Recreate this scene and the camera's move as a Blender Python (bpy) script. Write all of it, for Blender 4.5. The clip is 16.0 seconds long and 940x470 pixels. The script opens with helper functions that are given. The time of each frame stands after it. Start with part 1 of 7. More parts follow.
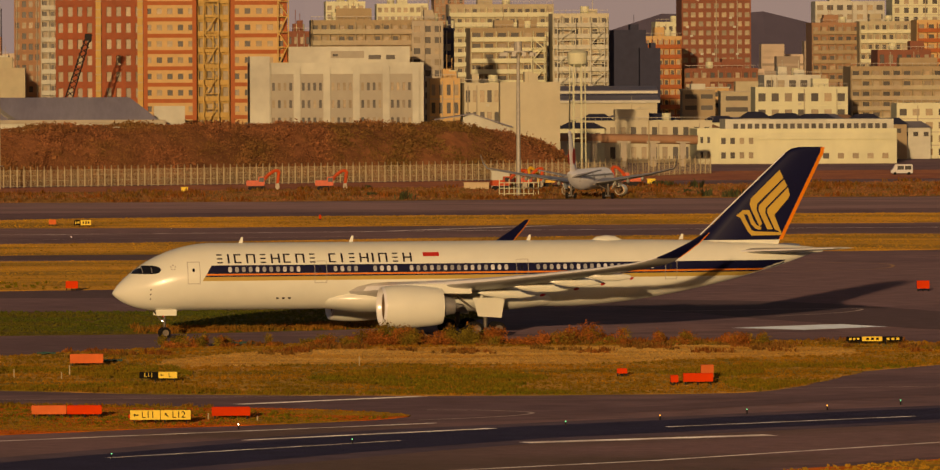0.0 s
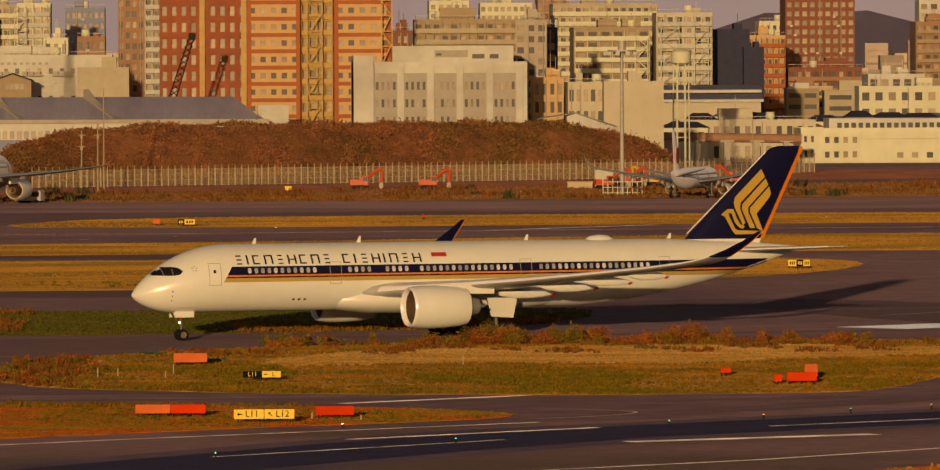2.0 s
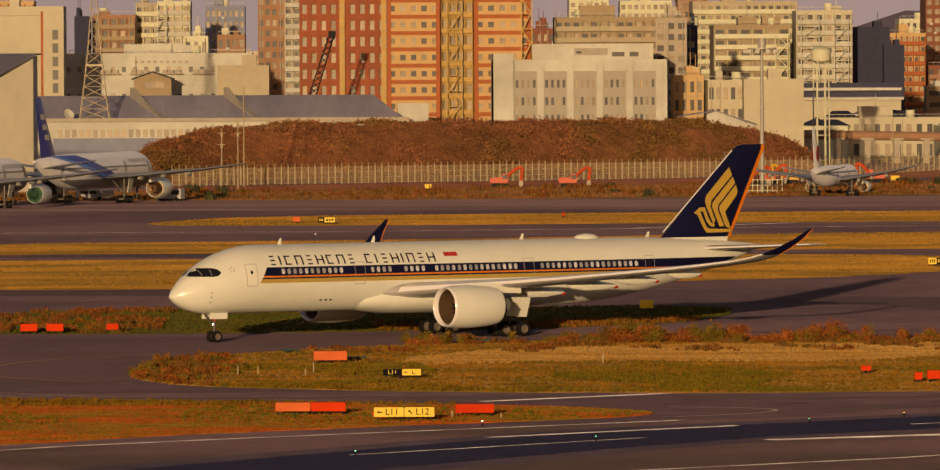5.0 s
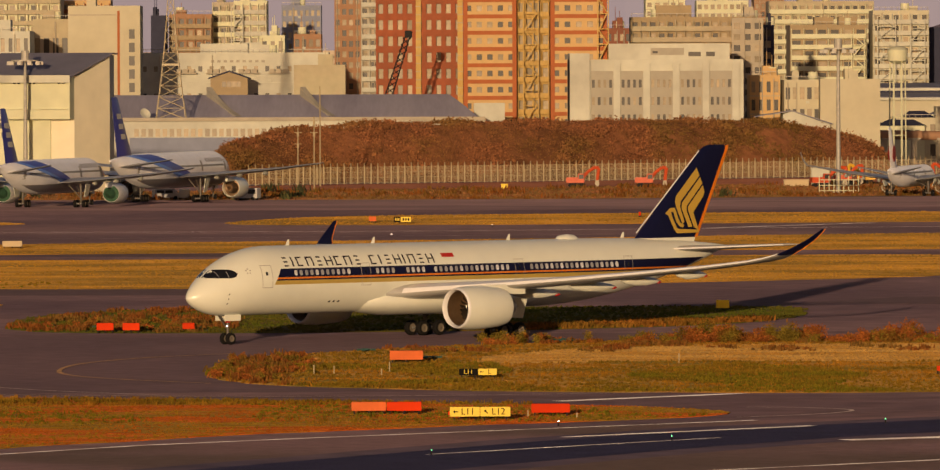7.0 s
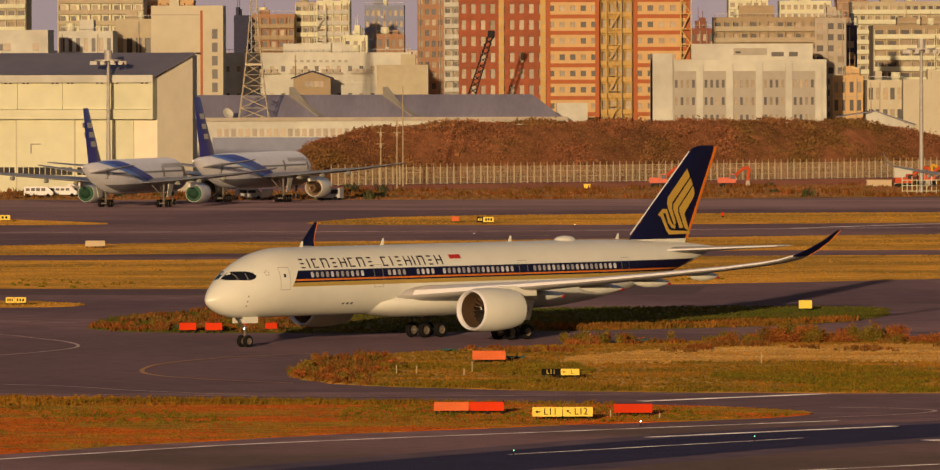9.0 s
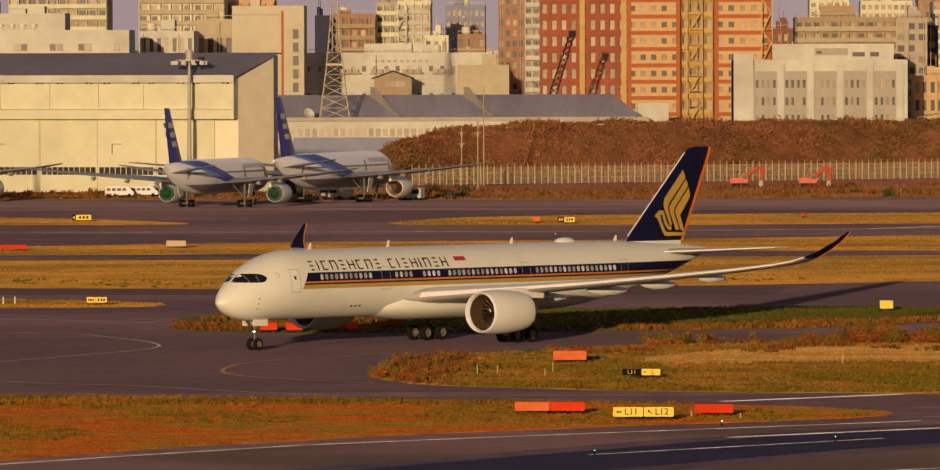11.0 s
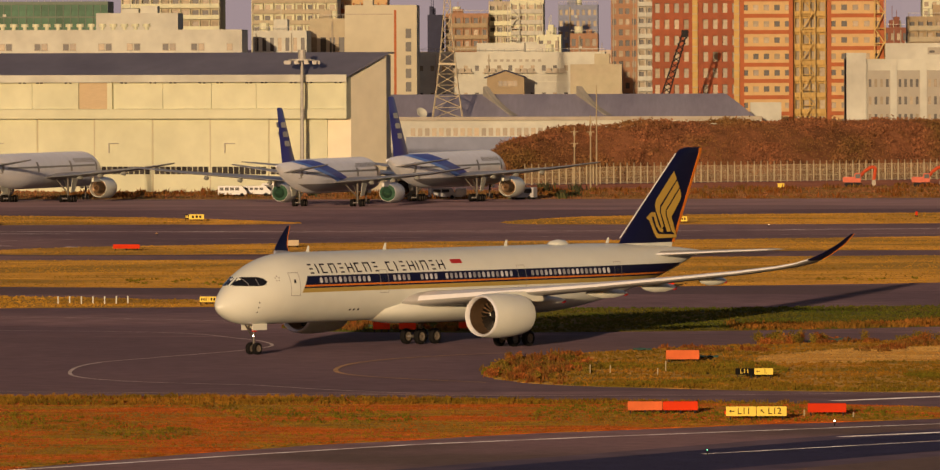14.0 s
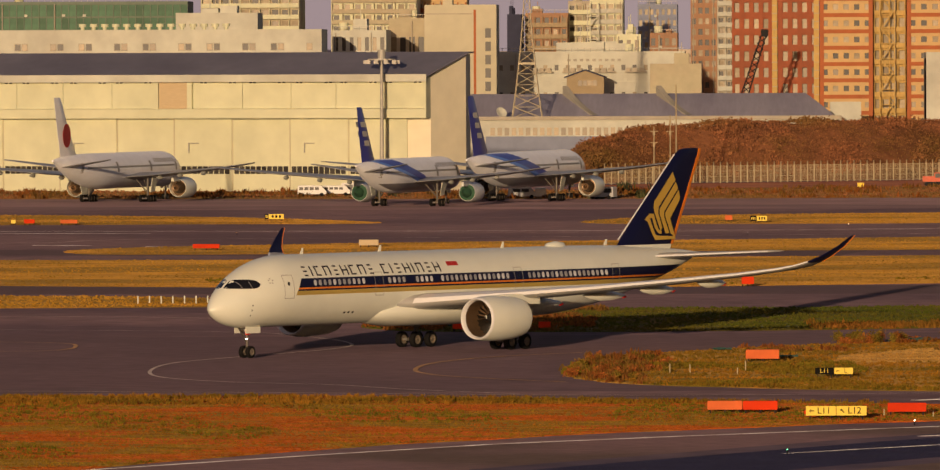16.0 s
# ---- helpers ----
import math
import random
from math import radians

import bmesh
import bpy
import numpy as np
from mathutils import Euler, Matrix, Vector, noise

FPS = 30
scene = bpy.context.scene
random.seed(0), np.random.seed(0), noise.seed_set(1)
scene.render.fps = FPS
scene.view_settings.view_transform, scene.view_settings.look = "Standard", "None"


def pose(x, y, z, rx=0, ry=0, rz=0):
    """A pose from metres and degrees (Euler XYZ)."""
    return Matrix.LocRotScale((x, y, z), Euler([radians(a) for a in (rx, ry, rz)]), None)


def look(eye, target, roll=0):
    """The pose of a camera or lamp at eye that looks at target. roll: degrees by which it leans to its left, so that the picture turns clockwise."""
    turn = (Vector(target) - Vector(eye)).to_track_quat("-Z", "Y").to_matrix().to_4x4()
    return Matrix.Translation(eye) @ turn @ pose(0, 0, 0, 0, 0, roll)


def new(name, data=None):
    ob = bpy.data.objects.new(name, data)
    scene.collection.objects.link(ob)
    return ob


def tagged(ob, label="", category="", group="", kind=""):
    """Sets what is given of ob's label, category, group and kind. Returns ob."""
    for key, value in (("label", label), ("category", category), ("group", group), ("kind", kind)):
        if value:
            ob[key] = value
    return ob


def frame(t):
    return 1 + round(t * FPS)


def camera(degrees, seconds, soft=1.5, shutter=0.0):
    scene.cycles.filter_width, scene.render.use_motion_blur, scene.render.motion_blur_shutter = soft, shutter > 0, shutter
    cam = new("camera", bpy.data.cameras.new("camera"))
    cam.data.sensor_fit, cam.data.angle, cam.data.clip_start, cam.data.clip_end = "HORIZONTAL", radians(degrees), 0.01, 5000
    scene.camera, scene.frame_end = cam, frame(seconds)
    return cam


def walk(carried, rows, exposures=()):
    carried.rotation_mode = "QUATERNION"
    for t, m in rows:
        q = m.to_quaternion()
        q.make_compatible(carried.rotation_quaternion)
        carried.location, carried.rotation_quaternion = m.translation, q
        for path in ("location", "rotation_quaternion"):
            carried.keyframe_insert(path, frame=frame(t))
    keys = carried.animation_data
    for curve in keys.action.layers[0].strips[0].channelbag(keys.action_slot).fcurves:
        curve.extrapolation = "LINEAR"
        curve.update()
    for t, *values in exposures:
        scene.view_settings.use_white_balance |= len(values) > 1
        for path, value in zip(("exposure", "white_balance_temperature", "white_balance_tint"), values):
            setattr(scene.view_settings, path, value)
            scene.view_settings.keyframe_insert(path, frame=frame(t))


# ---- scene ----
# One fixed stand on a terrace roof; a long lens pans after the airliner.
cam = camera(6.41, 16.0, soft=1.3)
EYE = 25.27
PAN = [  # seconds, pitch, roll, yaw
    (0.0, -1.201, 0.203, -2.4672),
    (0.5, -1.204, 0.191, -2.2855),
    (1.0, -1.204, 0.213, -2.1106),
    (1.5, -1.203, 0.219, -1.9315),
    (2.0, -1.204, 0.231, -1.7601),
    (2.5, -1.208, 0.226, -1.5985),
    (3.0, -1.208, 0.226, -1.4218),
    (3.5, -1.211, 0.202, -1.2405),
    (4.0, -1.212, 0.223, -1.0888),
    (6.5, -1.215, 0.231, -0.4089),
    (7.0, -1.214, 0.205, -0.2844),
    (7.5, -1.213, 0.197, -0.1465),
    (8.0, -1.213, 0.199, 0.0000),
    (8.5, -1.213, 0.182, 0.1476),
    (9.0, -1.212, 0.169, 0.2810),
    (11.5, -1.210, 0.167, 0.9687),
    (12.0, -1.210, 0.170, 1.0989),
    (12.5, -1.210, 0.166, 1.2238),
    (13.0, -1.211, 0.182, 1.3437),
    (13.5, -1.212, 0.175, 1.4695),
    (14.0, -1.212, 0.193, 1.6022),
    (14.5, -1.211, 0.211, 1.7350),
    (15.0, -1.211, 0.217, 1.8636),
    (15.5, -1.212, 0.214, 1.9913),
    (16.0, -1.213, 0.228, 2.1456),
]
walk(cam, [(t, pose(0, 0, EYE, 90 + p, r, y)) for t, p, r, y in PAN], [(0, 0.45, 10200, 45), (4, 0.64, 9400, 45), (7, 0.8, 8500, 45), (9, 0.84, 8250, 45), (16, 0.82, 8000, 45)])

# ---------------------------------------------------------------- light
SUN_UP, SUN_AZ = 5.6, 8.2          # low sun behind the stand, a little to its left
world = bpy.data.worlds.new("evening_sky")
scene.world = world
world.use_nodes = True
wn = world.node_tree.nodes
sky = wn.new("ShaderNodeTexSky")
sky.sky_type = "NISHITA"
sky.sun_disc = False
sky.sun_elevation = radians(SUN_UP)
sky.sun_rotation = radians(180 + SUN_AZ)
sky.dust_density = 1.4
sky.air_density = 1.0
sky.ozone_density = 1.8
wn["Background"].inputs["Strength"].default_value = 0.040
world.node_tree.links.new(sky.outputs["Color"], wn["Background"].inputs["Color"])
sun = new("sun", bpy.data.lights.new("sun", "SUN"))
sun.data.energy, sun.data.angle, sun.data.color = 1.47, radians(0.6), (1.0, 0.95, 0.58)
sun.matrix_world = look((-math.sin(radians(SUN_AZ)) * 900, -math.cos(radians(SUN_AZ)) * 900, 900 * math.tan(radians(SUN_UP))), (0, 0, 0))


# ---------------------------------------------------------------- materials
def mat(name, colour, rough=0.7, metal=0.0, vary=0.12, scale=1.0, bump=0.0, other=None, mix_scale=None, coat=0.0, island=0.0, spec=0.5, stretch=None, space="Object", edge=(0.42, 0.6), bump_scale=None, matt=0.0):
    """A surface with variation at two scales; other: a second colour in larger patches."""
    m = bpy.data.materials.new(name)
    m.use_nodes = True
    n, l = m.node_tree.nodes, m.node_tree.links
    b = n["Principled BSDF"]
    b.inputs["Roughness"].default_value, b.inputs["Metallic"].default_value = rough, metal
    b.inputs["Coat Weight"].default_value = coat
    b.inputs["Specular IOR Level"].default_value = spec
    b.inputs["Diffuse Roughness"].default_value = matt
    co = n.new("ShaderNodeTexCoord")
    src = co.outputs["Object"]
    if space == "World":   # ground: coarse grain, bright when lit from behind the eye
        b.inputs["Diffuse Roughness"].default_value = 1.0
        src = n.new("ShaderNodeNewGeometry").outputs["Position"]
    if stretch:
        mp = n.new("ShaderNodeMapping")
        mp.inputs["Scale"].default_value = stretch
        l.new(src, mp.inputs["Vector"])
        src = mp.outputs["Vector"]
    fine = n.new("ShaderNodeTexNoise")
    fine.inputs["Scale"].default_value, fine.inputs["Detail"].default_value = scale, 6
    l.new(src, fine.inputs["Vector"])
    base = n.new("ShaderNodeMix")
    base.data_type = "RGBA"
    base.inputs["A"].default_value = (*colour, 1)
    base.inputs["B"].default_value = (*(other or colour), 1)
    base.inputs["Factor"].default_value = 0
    if other:
        big = n.new("ShaderNodeTexNoise")
        big.inputs["Scale"].default_value, big.inputs["Detail"].default_value = mix_scale or scale * 0.12, 5
        l.new(src, big.inputs["Vector"])
        ramp = n.new("ShaderNodeMapRange")
        ramp.inputs["From Min"].default_value, ramp.inputs["From Max"].default_value = edge
        l.new(big.outputs["Fac"], ramp.inputs["Value"])
        l.new(ramp.outputs["Result"], base.inputs["Factor"])
    val = n.new("ShaderNodeMapRange")
    val.inputs["From Min"].default_value, val.inputs["From Max"].default_value = 0.3, 0.7
    val.inputs["To Min"].default_value, val.inputs["To Max"].default_value = 1 - vary, 1 + vary
    l.new(fine.outputs["Fac"], val.inputs["Value"])
    fac = val.outputs["Result"]
    if island:
        info = n.new("ShaderNodeNewGeometry").outputs["Random Per Island"] if island > 0 else n.new("ShaderNodeObjectInfo").outputs["Random"]
        r2 = n.new("ShaderNodeMapRange")
        r2.inputs["To Min"].default_value, r2.inputs["To Max"].default_value = 1 - abs(island), 1 + abs(island)
        l.new(info, r2.inputs["Value"])
        mu = n.new("ShaderNodeMath")
        mu.operation = "MULTIPLY"
        l.new(fac, mu.inputs[0]), l.new(r2.outputs["Result"], mu.inputs[1])
        fac = mu.outputs[0]
    hs = n.new("ShaderNodeHueSaturation")
    l.new(base.outputs["Result"], hs.inputs["Color"]), l.new(fac, hs.inputs["Value"])
    l.new(hs.outputs["Color"], b.inputs["Base Color"])
    if bump:
        bp = n.new("ShaderNodeBump")
        bp.inputs["Strength"].default_value, bp.inputs["Distance"].default_value = 0.9 if bump_scale else 0.6, bump
        relief = fine
        if bump_scale:
            relief = n.new("ShaderNodeTexNoise")
            relief.inputs["Scale"].default_value, relief.inputs["Detail"].default_value = bump_scale, 3
            l.new(src, relief.inputs["Vector"])
        l.new(relief.outputs["Fac"], bp.inputs["Height"]), l.new(bp.outputs["Normal"], b.inputs["Normal"])
    return m


def glow(name, colour, strength):
    m = bpy.data.materials.new(name)
    m.use_nodes = True
    b = m.node_tree.nodes["Principled BSDF"]
    b.inputs["Base Color"].default_value = (*colour, 1)
    b.inputs["Emission Color"].default_value, b.inputs["Emission Strength"].default_value = (*colour, 1), strength
    return m


ASPHALT = mat("asphalt", (0.116, 0.072, 0.086), 0.85, vary=0.25, scale=0.6, bump=0.05, bump_scale=6, other=(0.074, 0.047, 0.062), mix_scale=0.035, stretch=(0.5, 0.45, 1), space="World", spec=0.12)
RUNWAY = mat("runway_asphalt", (0.134, 0.082, 0.094), 0.9, vary=0.16, scale=0.7, bump=0.05, bump_scale=6, other=(0.08, 0.055, 0.053), mix_scale=0.03, space="World", spec=0.12)
RUBBER_MARK = mat("rubbered_asphalt", (0.019, 0.018, 0.046), 0.85, vary=0.2, scale=0.5, bump=0.1, bump_scale=6, space="World", stretch=(0.6, 0.6, 1), spec=0.12)
RUBBER_LIGHT = mat("lightly_rubbered_asphalt", (0.062, 0.045, 0.066), 0.88, vary=0.25, scale=0.5, other=(0.040, 0.031, 0.055), mix_scale=0.06, space="World", stretch=(0.6, 0.6, 1), spec=0.12)
APRON = mat("pale_apron_asphalt", (0.155, 0.098, 0.112), 0.88, vary=0.25, scale=0.3, other=(0.105, 0.068, 0.08), mix_scale=0.05, space="World", stretch=(0.25, 0.7, 1), spec=0.12)
TRACK = mat("worn_and_shade_asphalt", (0.084, 0.053, 0.066), 0.88, vary=0.22, scale=0.5, other=(0.07, 0.045, 0.058), mix_scale=0.05, space="World", spec=0.12)
PATCH = mat("newer_and_shade_asphalt", (0.060, 0.040, 0.050), 0.9, vary=0.2, scale=0.5, space="World", spec=0.12)
SOIL = mat("dry_soil", (0.36, 0.185, 0.045), 0.95, vary=0.3, scale=0.7, bump=0.1, bump_scale=5, other=(0.17, 0.12, 0.022), mix_scale=0.14, space="World", spec=0.1, stretch=(0.5, 0.6, 1))
STRAW = mat("pale_straw_turf", (0.46, 0.27, 0.085), 0.95, vary=0.3, scale=0.8, bump=0.1, bump_scale=5, other=(0.38, 0.19, 0.045), mix_scale=0.2, space="World", spec=0.1, stretch=(0.4, 0.8, 1))
SOIL_NEAR = mat("reddish_dry_turf", (0.44, 0.095, 0.013), 0.95, vary=0.35, scale=0.8, bump=0.1, bump_scale=5, other=(0.24, 0.135, 0.02), mix_scale=0.17, space="World", spec=0.1, stretch=(0.4, 0.75, 1), edge=(0.44, 0.56))
SOIL_FAR = mat("ochre_turf", (0.42, 0.21, 0.038), 0.95, vary=0.3, scale=0.5, bump=0.1, bump_scale=4, other=(0.22, 0.125, 0.026), mix_scale=0.085, space="World", spec=0.1, stretch=(0.25, 0.5, 1), edge=(0.44, 0.58))
SOIL_BROWN = mat("brown_rough_turf", (0.24, 0.115, 0.035), 0.95, vary=0.3, scale=0.4, bump=0.1, bump_scale=4, other=(0.13, 0.075, 0.022), mix_scale=0.06, space="World", spec=0.1, stretch=(0.4, 0.4, 1))
SOIL_GREEN = mat("green_turf", (0.075, 0.085, 0.014), 0.95, vary=0.25, scale=0.5, bump=0.1, bump_scale=5, other=(0.12, 0.08, 0.018), mix_scale=0.05, space="World", spec=0.1)
BLADE_OCHRE = mat("ochre_grass", (0.30, 0.13, 0.018), 0.9, vary=0.3, scale=0.3, island=0.2, other=(0.16, 0.095, 0.012), mix_scale=0.1, space="World", spec=0.1)
BLADE_GREEN = mat("olive_grass", (0.135, 0.115, 0.012), 0.9, vary=0.25, scale=0.3, island=0.25, other=(0.20, 0.115, 0.015), mix_scale=0.06, space="World", spec=0.1)
BLADE_DEEP = mat("deep_green_grass", (0.07, 0.085, 0.012), 0.9, vary=0.2, scale=0.3, island=0.15, other=(0.10, 0.085, 0.014), mix_scale=0.06, space="World", spec=0.1)
BLADE_NEAR = mat("reddish_turf_grass", (0.34, 0.08, 0.012), 0.9, vary=0.3, scale=0.3, island=0.1, other=(0.24, 0.13, 0.016), mix_scale=0.11, edge=(0.44, 0.56), space="World", spec=0.1)
BLADE_FAR = mat("golden_field_grass", (0.43, 0.22, 0.034), 0.9, vary=0.3, scale=0.15, island=0.08, other=(0.22, 0.12, 0.022), mix_scale=0.045, edge=(0.44, 0.58), space="World", spec=0.1)
BLADE_STALK = mat("tall_dry_stalks", (0.27, 0.10, 0.02), 0.9, vary=0.25, scale=0.4, island=0.35, other=(0.19, 0.10, 0.018), mix_scale=0.12, space="World", spec=0.1)
BLADE_RED = mat("rusty_weeds", (0.22, 0.07, 0.018), 0.9, vary=0.2, scale=0.4, island=0.4, other=(0.16, 0.085, 0.022), mix_scale=0.1, space="World", spec=0.1)
EARTH = mat("reddish_earth", (0.22, 0.085, 0.05), 0.95, vary=0.25, scale=0.4, other=(0.15, 0.055, 0.04), mix_scale=0.08, space="World", spec=0.1)
BUSH = mat("rusty_and_olive_leaves", (0.29, 0.085, 0.022), 0.9, vary=0.3, scale=0.8, island=0.5, other=(0.16, 0.11, 0.018), mix_scale=0.3, edge=(0.46, 0.56), space="World", spec=0.1)
BLADE_BROWN = mat("brown_scrub", (0.27, 0.105, 0.05), 0.95, vary=0.25, scale=0.3, island=0.45, other=(0.19, 0.10, 0.035), mix_scale=0.05, space="World", spec=0.1)
BANK = mat("brown_bank", (0.20, 0.078, 0.038), 0.95, vary=0.3, scale=0.4, bump=0.2, other=(0.11, 0.045, 0.022), mix_scale=0.06, space="World", spec=0.1)
LINE_WHITE = mat("worn_white_paint", (0.74, 0.72, 0.76), 0.8, vary=0.3, scale=0.6, other=(0.36, 0.32, 0.33), mix_scale=0.3, space="World")
LINE_FAINT = mat("faded_white_paint", (0.26, 0.22, 0.22), 0.85, vary=0.3, scale=0.5, space="World")
LINE_YELLOW = mat("faded_yellow_paint", (0.21, 0.115, 0.05), 0.85, vary=0.3, scale=0.4, space="World")
SKY_GLARE = mat("pale_blue_sky_glare", (0.45, 0.58, 0.75), 0.7, vary=0.2, scale=0.3, space="World")

WHITE = mat("white_aircraft_paint", (0.77, 0.79, 0.70), 0.27, matt=0.15, vary=0.03, scale=0.5, coat=0.3)
CHALKY_WHITE = mat("chalky_white_paint", (0.82, 0.83, 0.87), 0.3, matt=0.5, coat=0.3, vary=0.05, scale=0.5)
GREY_WING = mat("grey_wing_paint", (0.44, 0.43, 0.41), 0.4, vary=0.05, scale=0.6, coat=0.1)
GREY_BELLY = mat("silver_grey_paint", (0.33, 0.32, 0.33), 0.3, vary=0.06, scale=0.5, coat=0.2)
NAVY = mat("navy_paint", (0.006, 0.007, 0.035), 0.35, vary=0.05, scale=0.5, spec=0.25)
GOLD = mat("gold_paint", (0.56, 0.35, 0.065), 0.38, vary=0.05, scale=0.6)
PALE_GOLD = mat("pale_gold_paint", (0.52, 0.35, 0.09), 0.35, vary=0.05, scale=0.6)
ORANGE = mat("orange_paint", (0.85, 0.22, 0.02), 0.4, vary=0.06, scale=0.6)
RED = mat("red_paint", (0.62, 0.03, 0.02), 0.5, vary=0.08, scale=0.8)
RED_BOARD = mat("red_board", (0.74, 0.05, 0.012), 0.75, spec=0.1, vary=0.08, scale=1.0, island=-0.1)
ORANGE_BOARD = mat("faded_orange_board", (0.72, 0.15, 0.05), 0.75, spec=0.1, vary=0.1, scale=1.0, island=-0.12)
# hardly metallic: the near-white base imitates sun glint on bare metal
BRIGHT = mat("glint_white_metal", (0.90, 0.90, 0.90), 0.22, 0.1, vary=0.03, scale=2)
RIM = mat("dusty_wheel_rim", (0.2, 0.165, 0.13), 0.6, 0.2, vary=0.15, scale=4, spec=0.2)
STEEL = mat("grey_steel", (0.35, 0.34, 0.33), 0.45, 0.5, vary=0.1, scale=2)
GALV = mat("galvanised_steel", (0.42, 0.40, 0.36), 0.6, 0.2, vary=0.12, scale=2)
DUCT = mat("inlet_lining", (0.19, 0.115, 0.065), 0.4, 0.5, vary=0.12, scale=2)
TITAN = mat("fan_metal", (0.016, 0.012, 0.009), 0.5, 0.2, vary=0.1, scale=3)
DARK = mat("dark_metal", (0.02, 0.019, 0.02), 0.7, 0.0, vary=0.15, scale=2, spec=0.15)
TYRE = mat("tyre_rubber", (0.012, 0.011, 0.011), 0.85, vary=0.15, scale=4, spec=0.15)
GLASS_DARK = mat("cockpit_glass", (0.012, 0.012, 0.014), 0.08, vary=0.05, scale=2, coat=0.5)
CABIN = mat("cabin_window", (0.50, 0.51, 0.52), 0.2, vary=0.1, scale=2, island=-0.4)
INK = mat("dark_lettering", (0.015, 0.014, 0.02), 0.6, vary=0.05, scale=2, spec=0.1)
SEAM = mat("panel_seam", (0.36, 0.34, 0.31), 0.5, vary=0.1, scale=2)
BLUE = mat("blue_paint", (0.02, 0.035, 0.26), 0.35, matt=0.8, vary=0.05, scale=0.5, coat=0.2)
MID_BLUE = mat("light_blue_paint", (0.06, 0.17, 0.52), 0.35, matt=0.8, vary=0.05, scale=0.5, coat=0.2)
COVER = mat("green_engine_cover", (0.02, 0.09, 0.05), 0.8, vary=0.15, scale=1.5)
LAMP_ON = glow("landing_light", (1.0, 0.95, 0.85), 6.0)
GEAR = mat("dark_gear_metal", (0.13, 0.115, 0.10), 0.5, 0.4, vary=0.15, scale=2)
FENCE_STEEL = mat("weathered_fence_steel", (0.40, 0.32, 0.20), 0.7, 0.1, vary=0.15, scale=1)
GREEN_LAMP = glow("green_edge_light", (0.02, 0.9, 0.45), 1.6)
AMBER_LAMP = glow("amber_edge_light", (1.0, 0.5, 0.08), 1.6)
HAZE_SKY = glow("evening_haze", (0.095, 0.105, 0.135), 1.0)
HAZE_SKY.node_tree.nodes["Principled BSDF"].inputs["Base Color"].default_value = (0, 0, 0, 1)
SIGN_YELLOW = mat("yellow_sign_face", (0.85, 0.58, 0.02), 0.5, vary=0.05, scale=2)
SIGN_BLACK = mat("black_sign_face", (0.010, 0.009, 0.008), 0.7, vary=0.1, scale=2, spec=0.05)
TEAL_NET = mat("teal_sheet", (0.02, 0.10, 0.085), 0.8, vary=0.25, scale=1.5)

CREAM = mat("cream_cladding", (0.65, 0.655, 0.46), 0.7, vary=0.06, scale=0.3, other=(0.59, 0.60, 0.42), mix_scale=0.05)
# beige raised above CREAM to brighten the end wall under oblique sun
HANGAR_SIDE = mat("lightened_beige_cladding", (0.82, 0.75, 0.57), 0.75, vary=0.05, scale=0.3, other=(0.78, 0.71, 0.53), mix_scale=0.05)
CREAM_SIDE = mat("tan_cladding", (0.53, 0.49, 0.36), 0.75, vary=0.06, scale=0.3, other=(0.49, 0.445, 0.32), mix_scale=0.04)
ROOF_LILAC = mat("grey_lilac_roof", (0.40, 0.375, 0.44), 0.6, vary=0.1, scale=0.4, other=(0.34, 0.315, 0.38), mix_scale=0.05, stretch=(3, 0.3, 1))
ROOF_BLUE = mat("slate_blue_roof", (0.19, 0.185, 0.235), 0.55, vary=0.1, scale=0.4, other=(0.15, 0.145, 0.19), mix_scale=0.05)
CONCRETE = mat("weathered_concrete", (0.42, 0.37, 0.30), 0.85, vary=0.1, scale=0.4, other=(0.43, 0.37, 0.28), mix_scale=0.08)
WALL_WHITE = mat("white_render", (0.57, 0.575, 0.49), 0.8, vary=0.08, scale=0.4, other=(0.47, 0.465, 0.40), mix_scale=0.06)
WALL_GREY = mat("grey_panels", (0.38, 0.35, 0.29), 0.8, vary=0.06, scale=0.5)
WALL_BEIGE = mat("beige_tile", (0.46, 0.41, 0.28), 0.8, vary=0.08, scale=0.5, other=(0.42, 0.34, 0.24), mix_scale=0.08)
WALL_TAN = mat("tan_tile", (0.36, 0.27, 0.165), 0.8, vary=0.08, scale=0.5)
WALL_BROWN = mat("brown_tile", (0.36, 0.19, 0.11), 0.8, vary=0.1, scale=0.5)
WALL_REDBROWN = mat("red_brown_tile", (0.25, 0.085, 0.05), 0.8, vary=0.1, scale=0.5)
WALL_ORANGE = mat("orange_brick", (0.43, 0.115, 0.038), 0.8, vary=0.1, scale=0.5)
WALL_BRICK = mat("red_brown_brick", (0.36, 0.088, 0.036), 0.8, vary=0.12, scale=0.5, other=(0.30, 0.08, 0.035), mix_scale=0.08)
WALL_PALE = mat("pale_orange_panel", (0.60, 0.385, 0.18), 0.8, vary=0.06, scale=0.5)
WALL_YELLOW = mat("yellow_plaster", (0.54, 0.35, 0.12), 0.8, vary=0.1, scale=0.5)
WALL_BLACK = mat("dark_slate_wall", (0.046, 0.05, 0.084), 0.8, vary=0.1, scale=0.5, spec=0.1)
WALL_BLUE = mat("blue_grey_wall", (0.22, 0.25, 0.34), 0.75, vary=0.08, scale=0.5)
PANE = mat("window_glass", (0.04, 0.036, 0.034), 0.35, vary=0.2, scale=1, spec=0.25, island=-0.5)
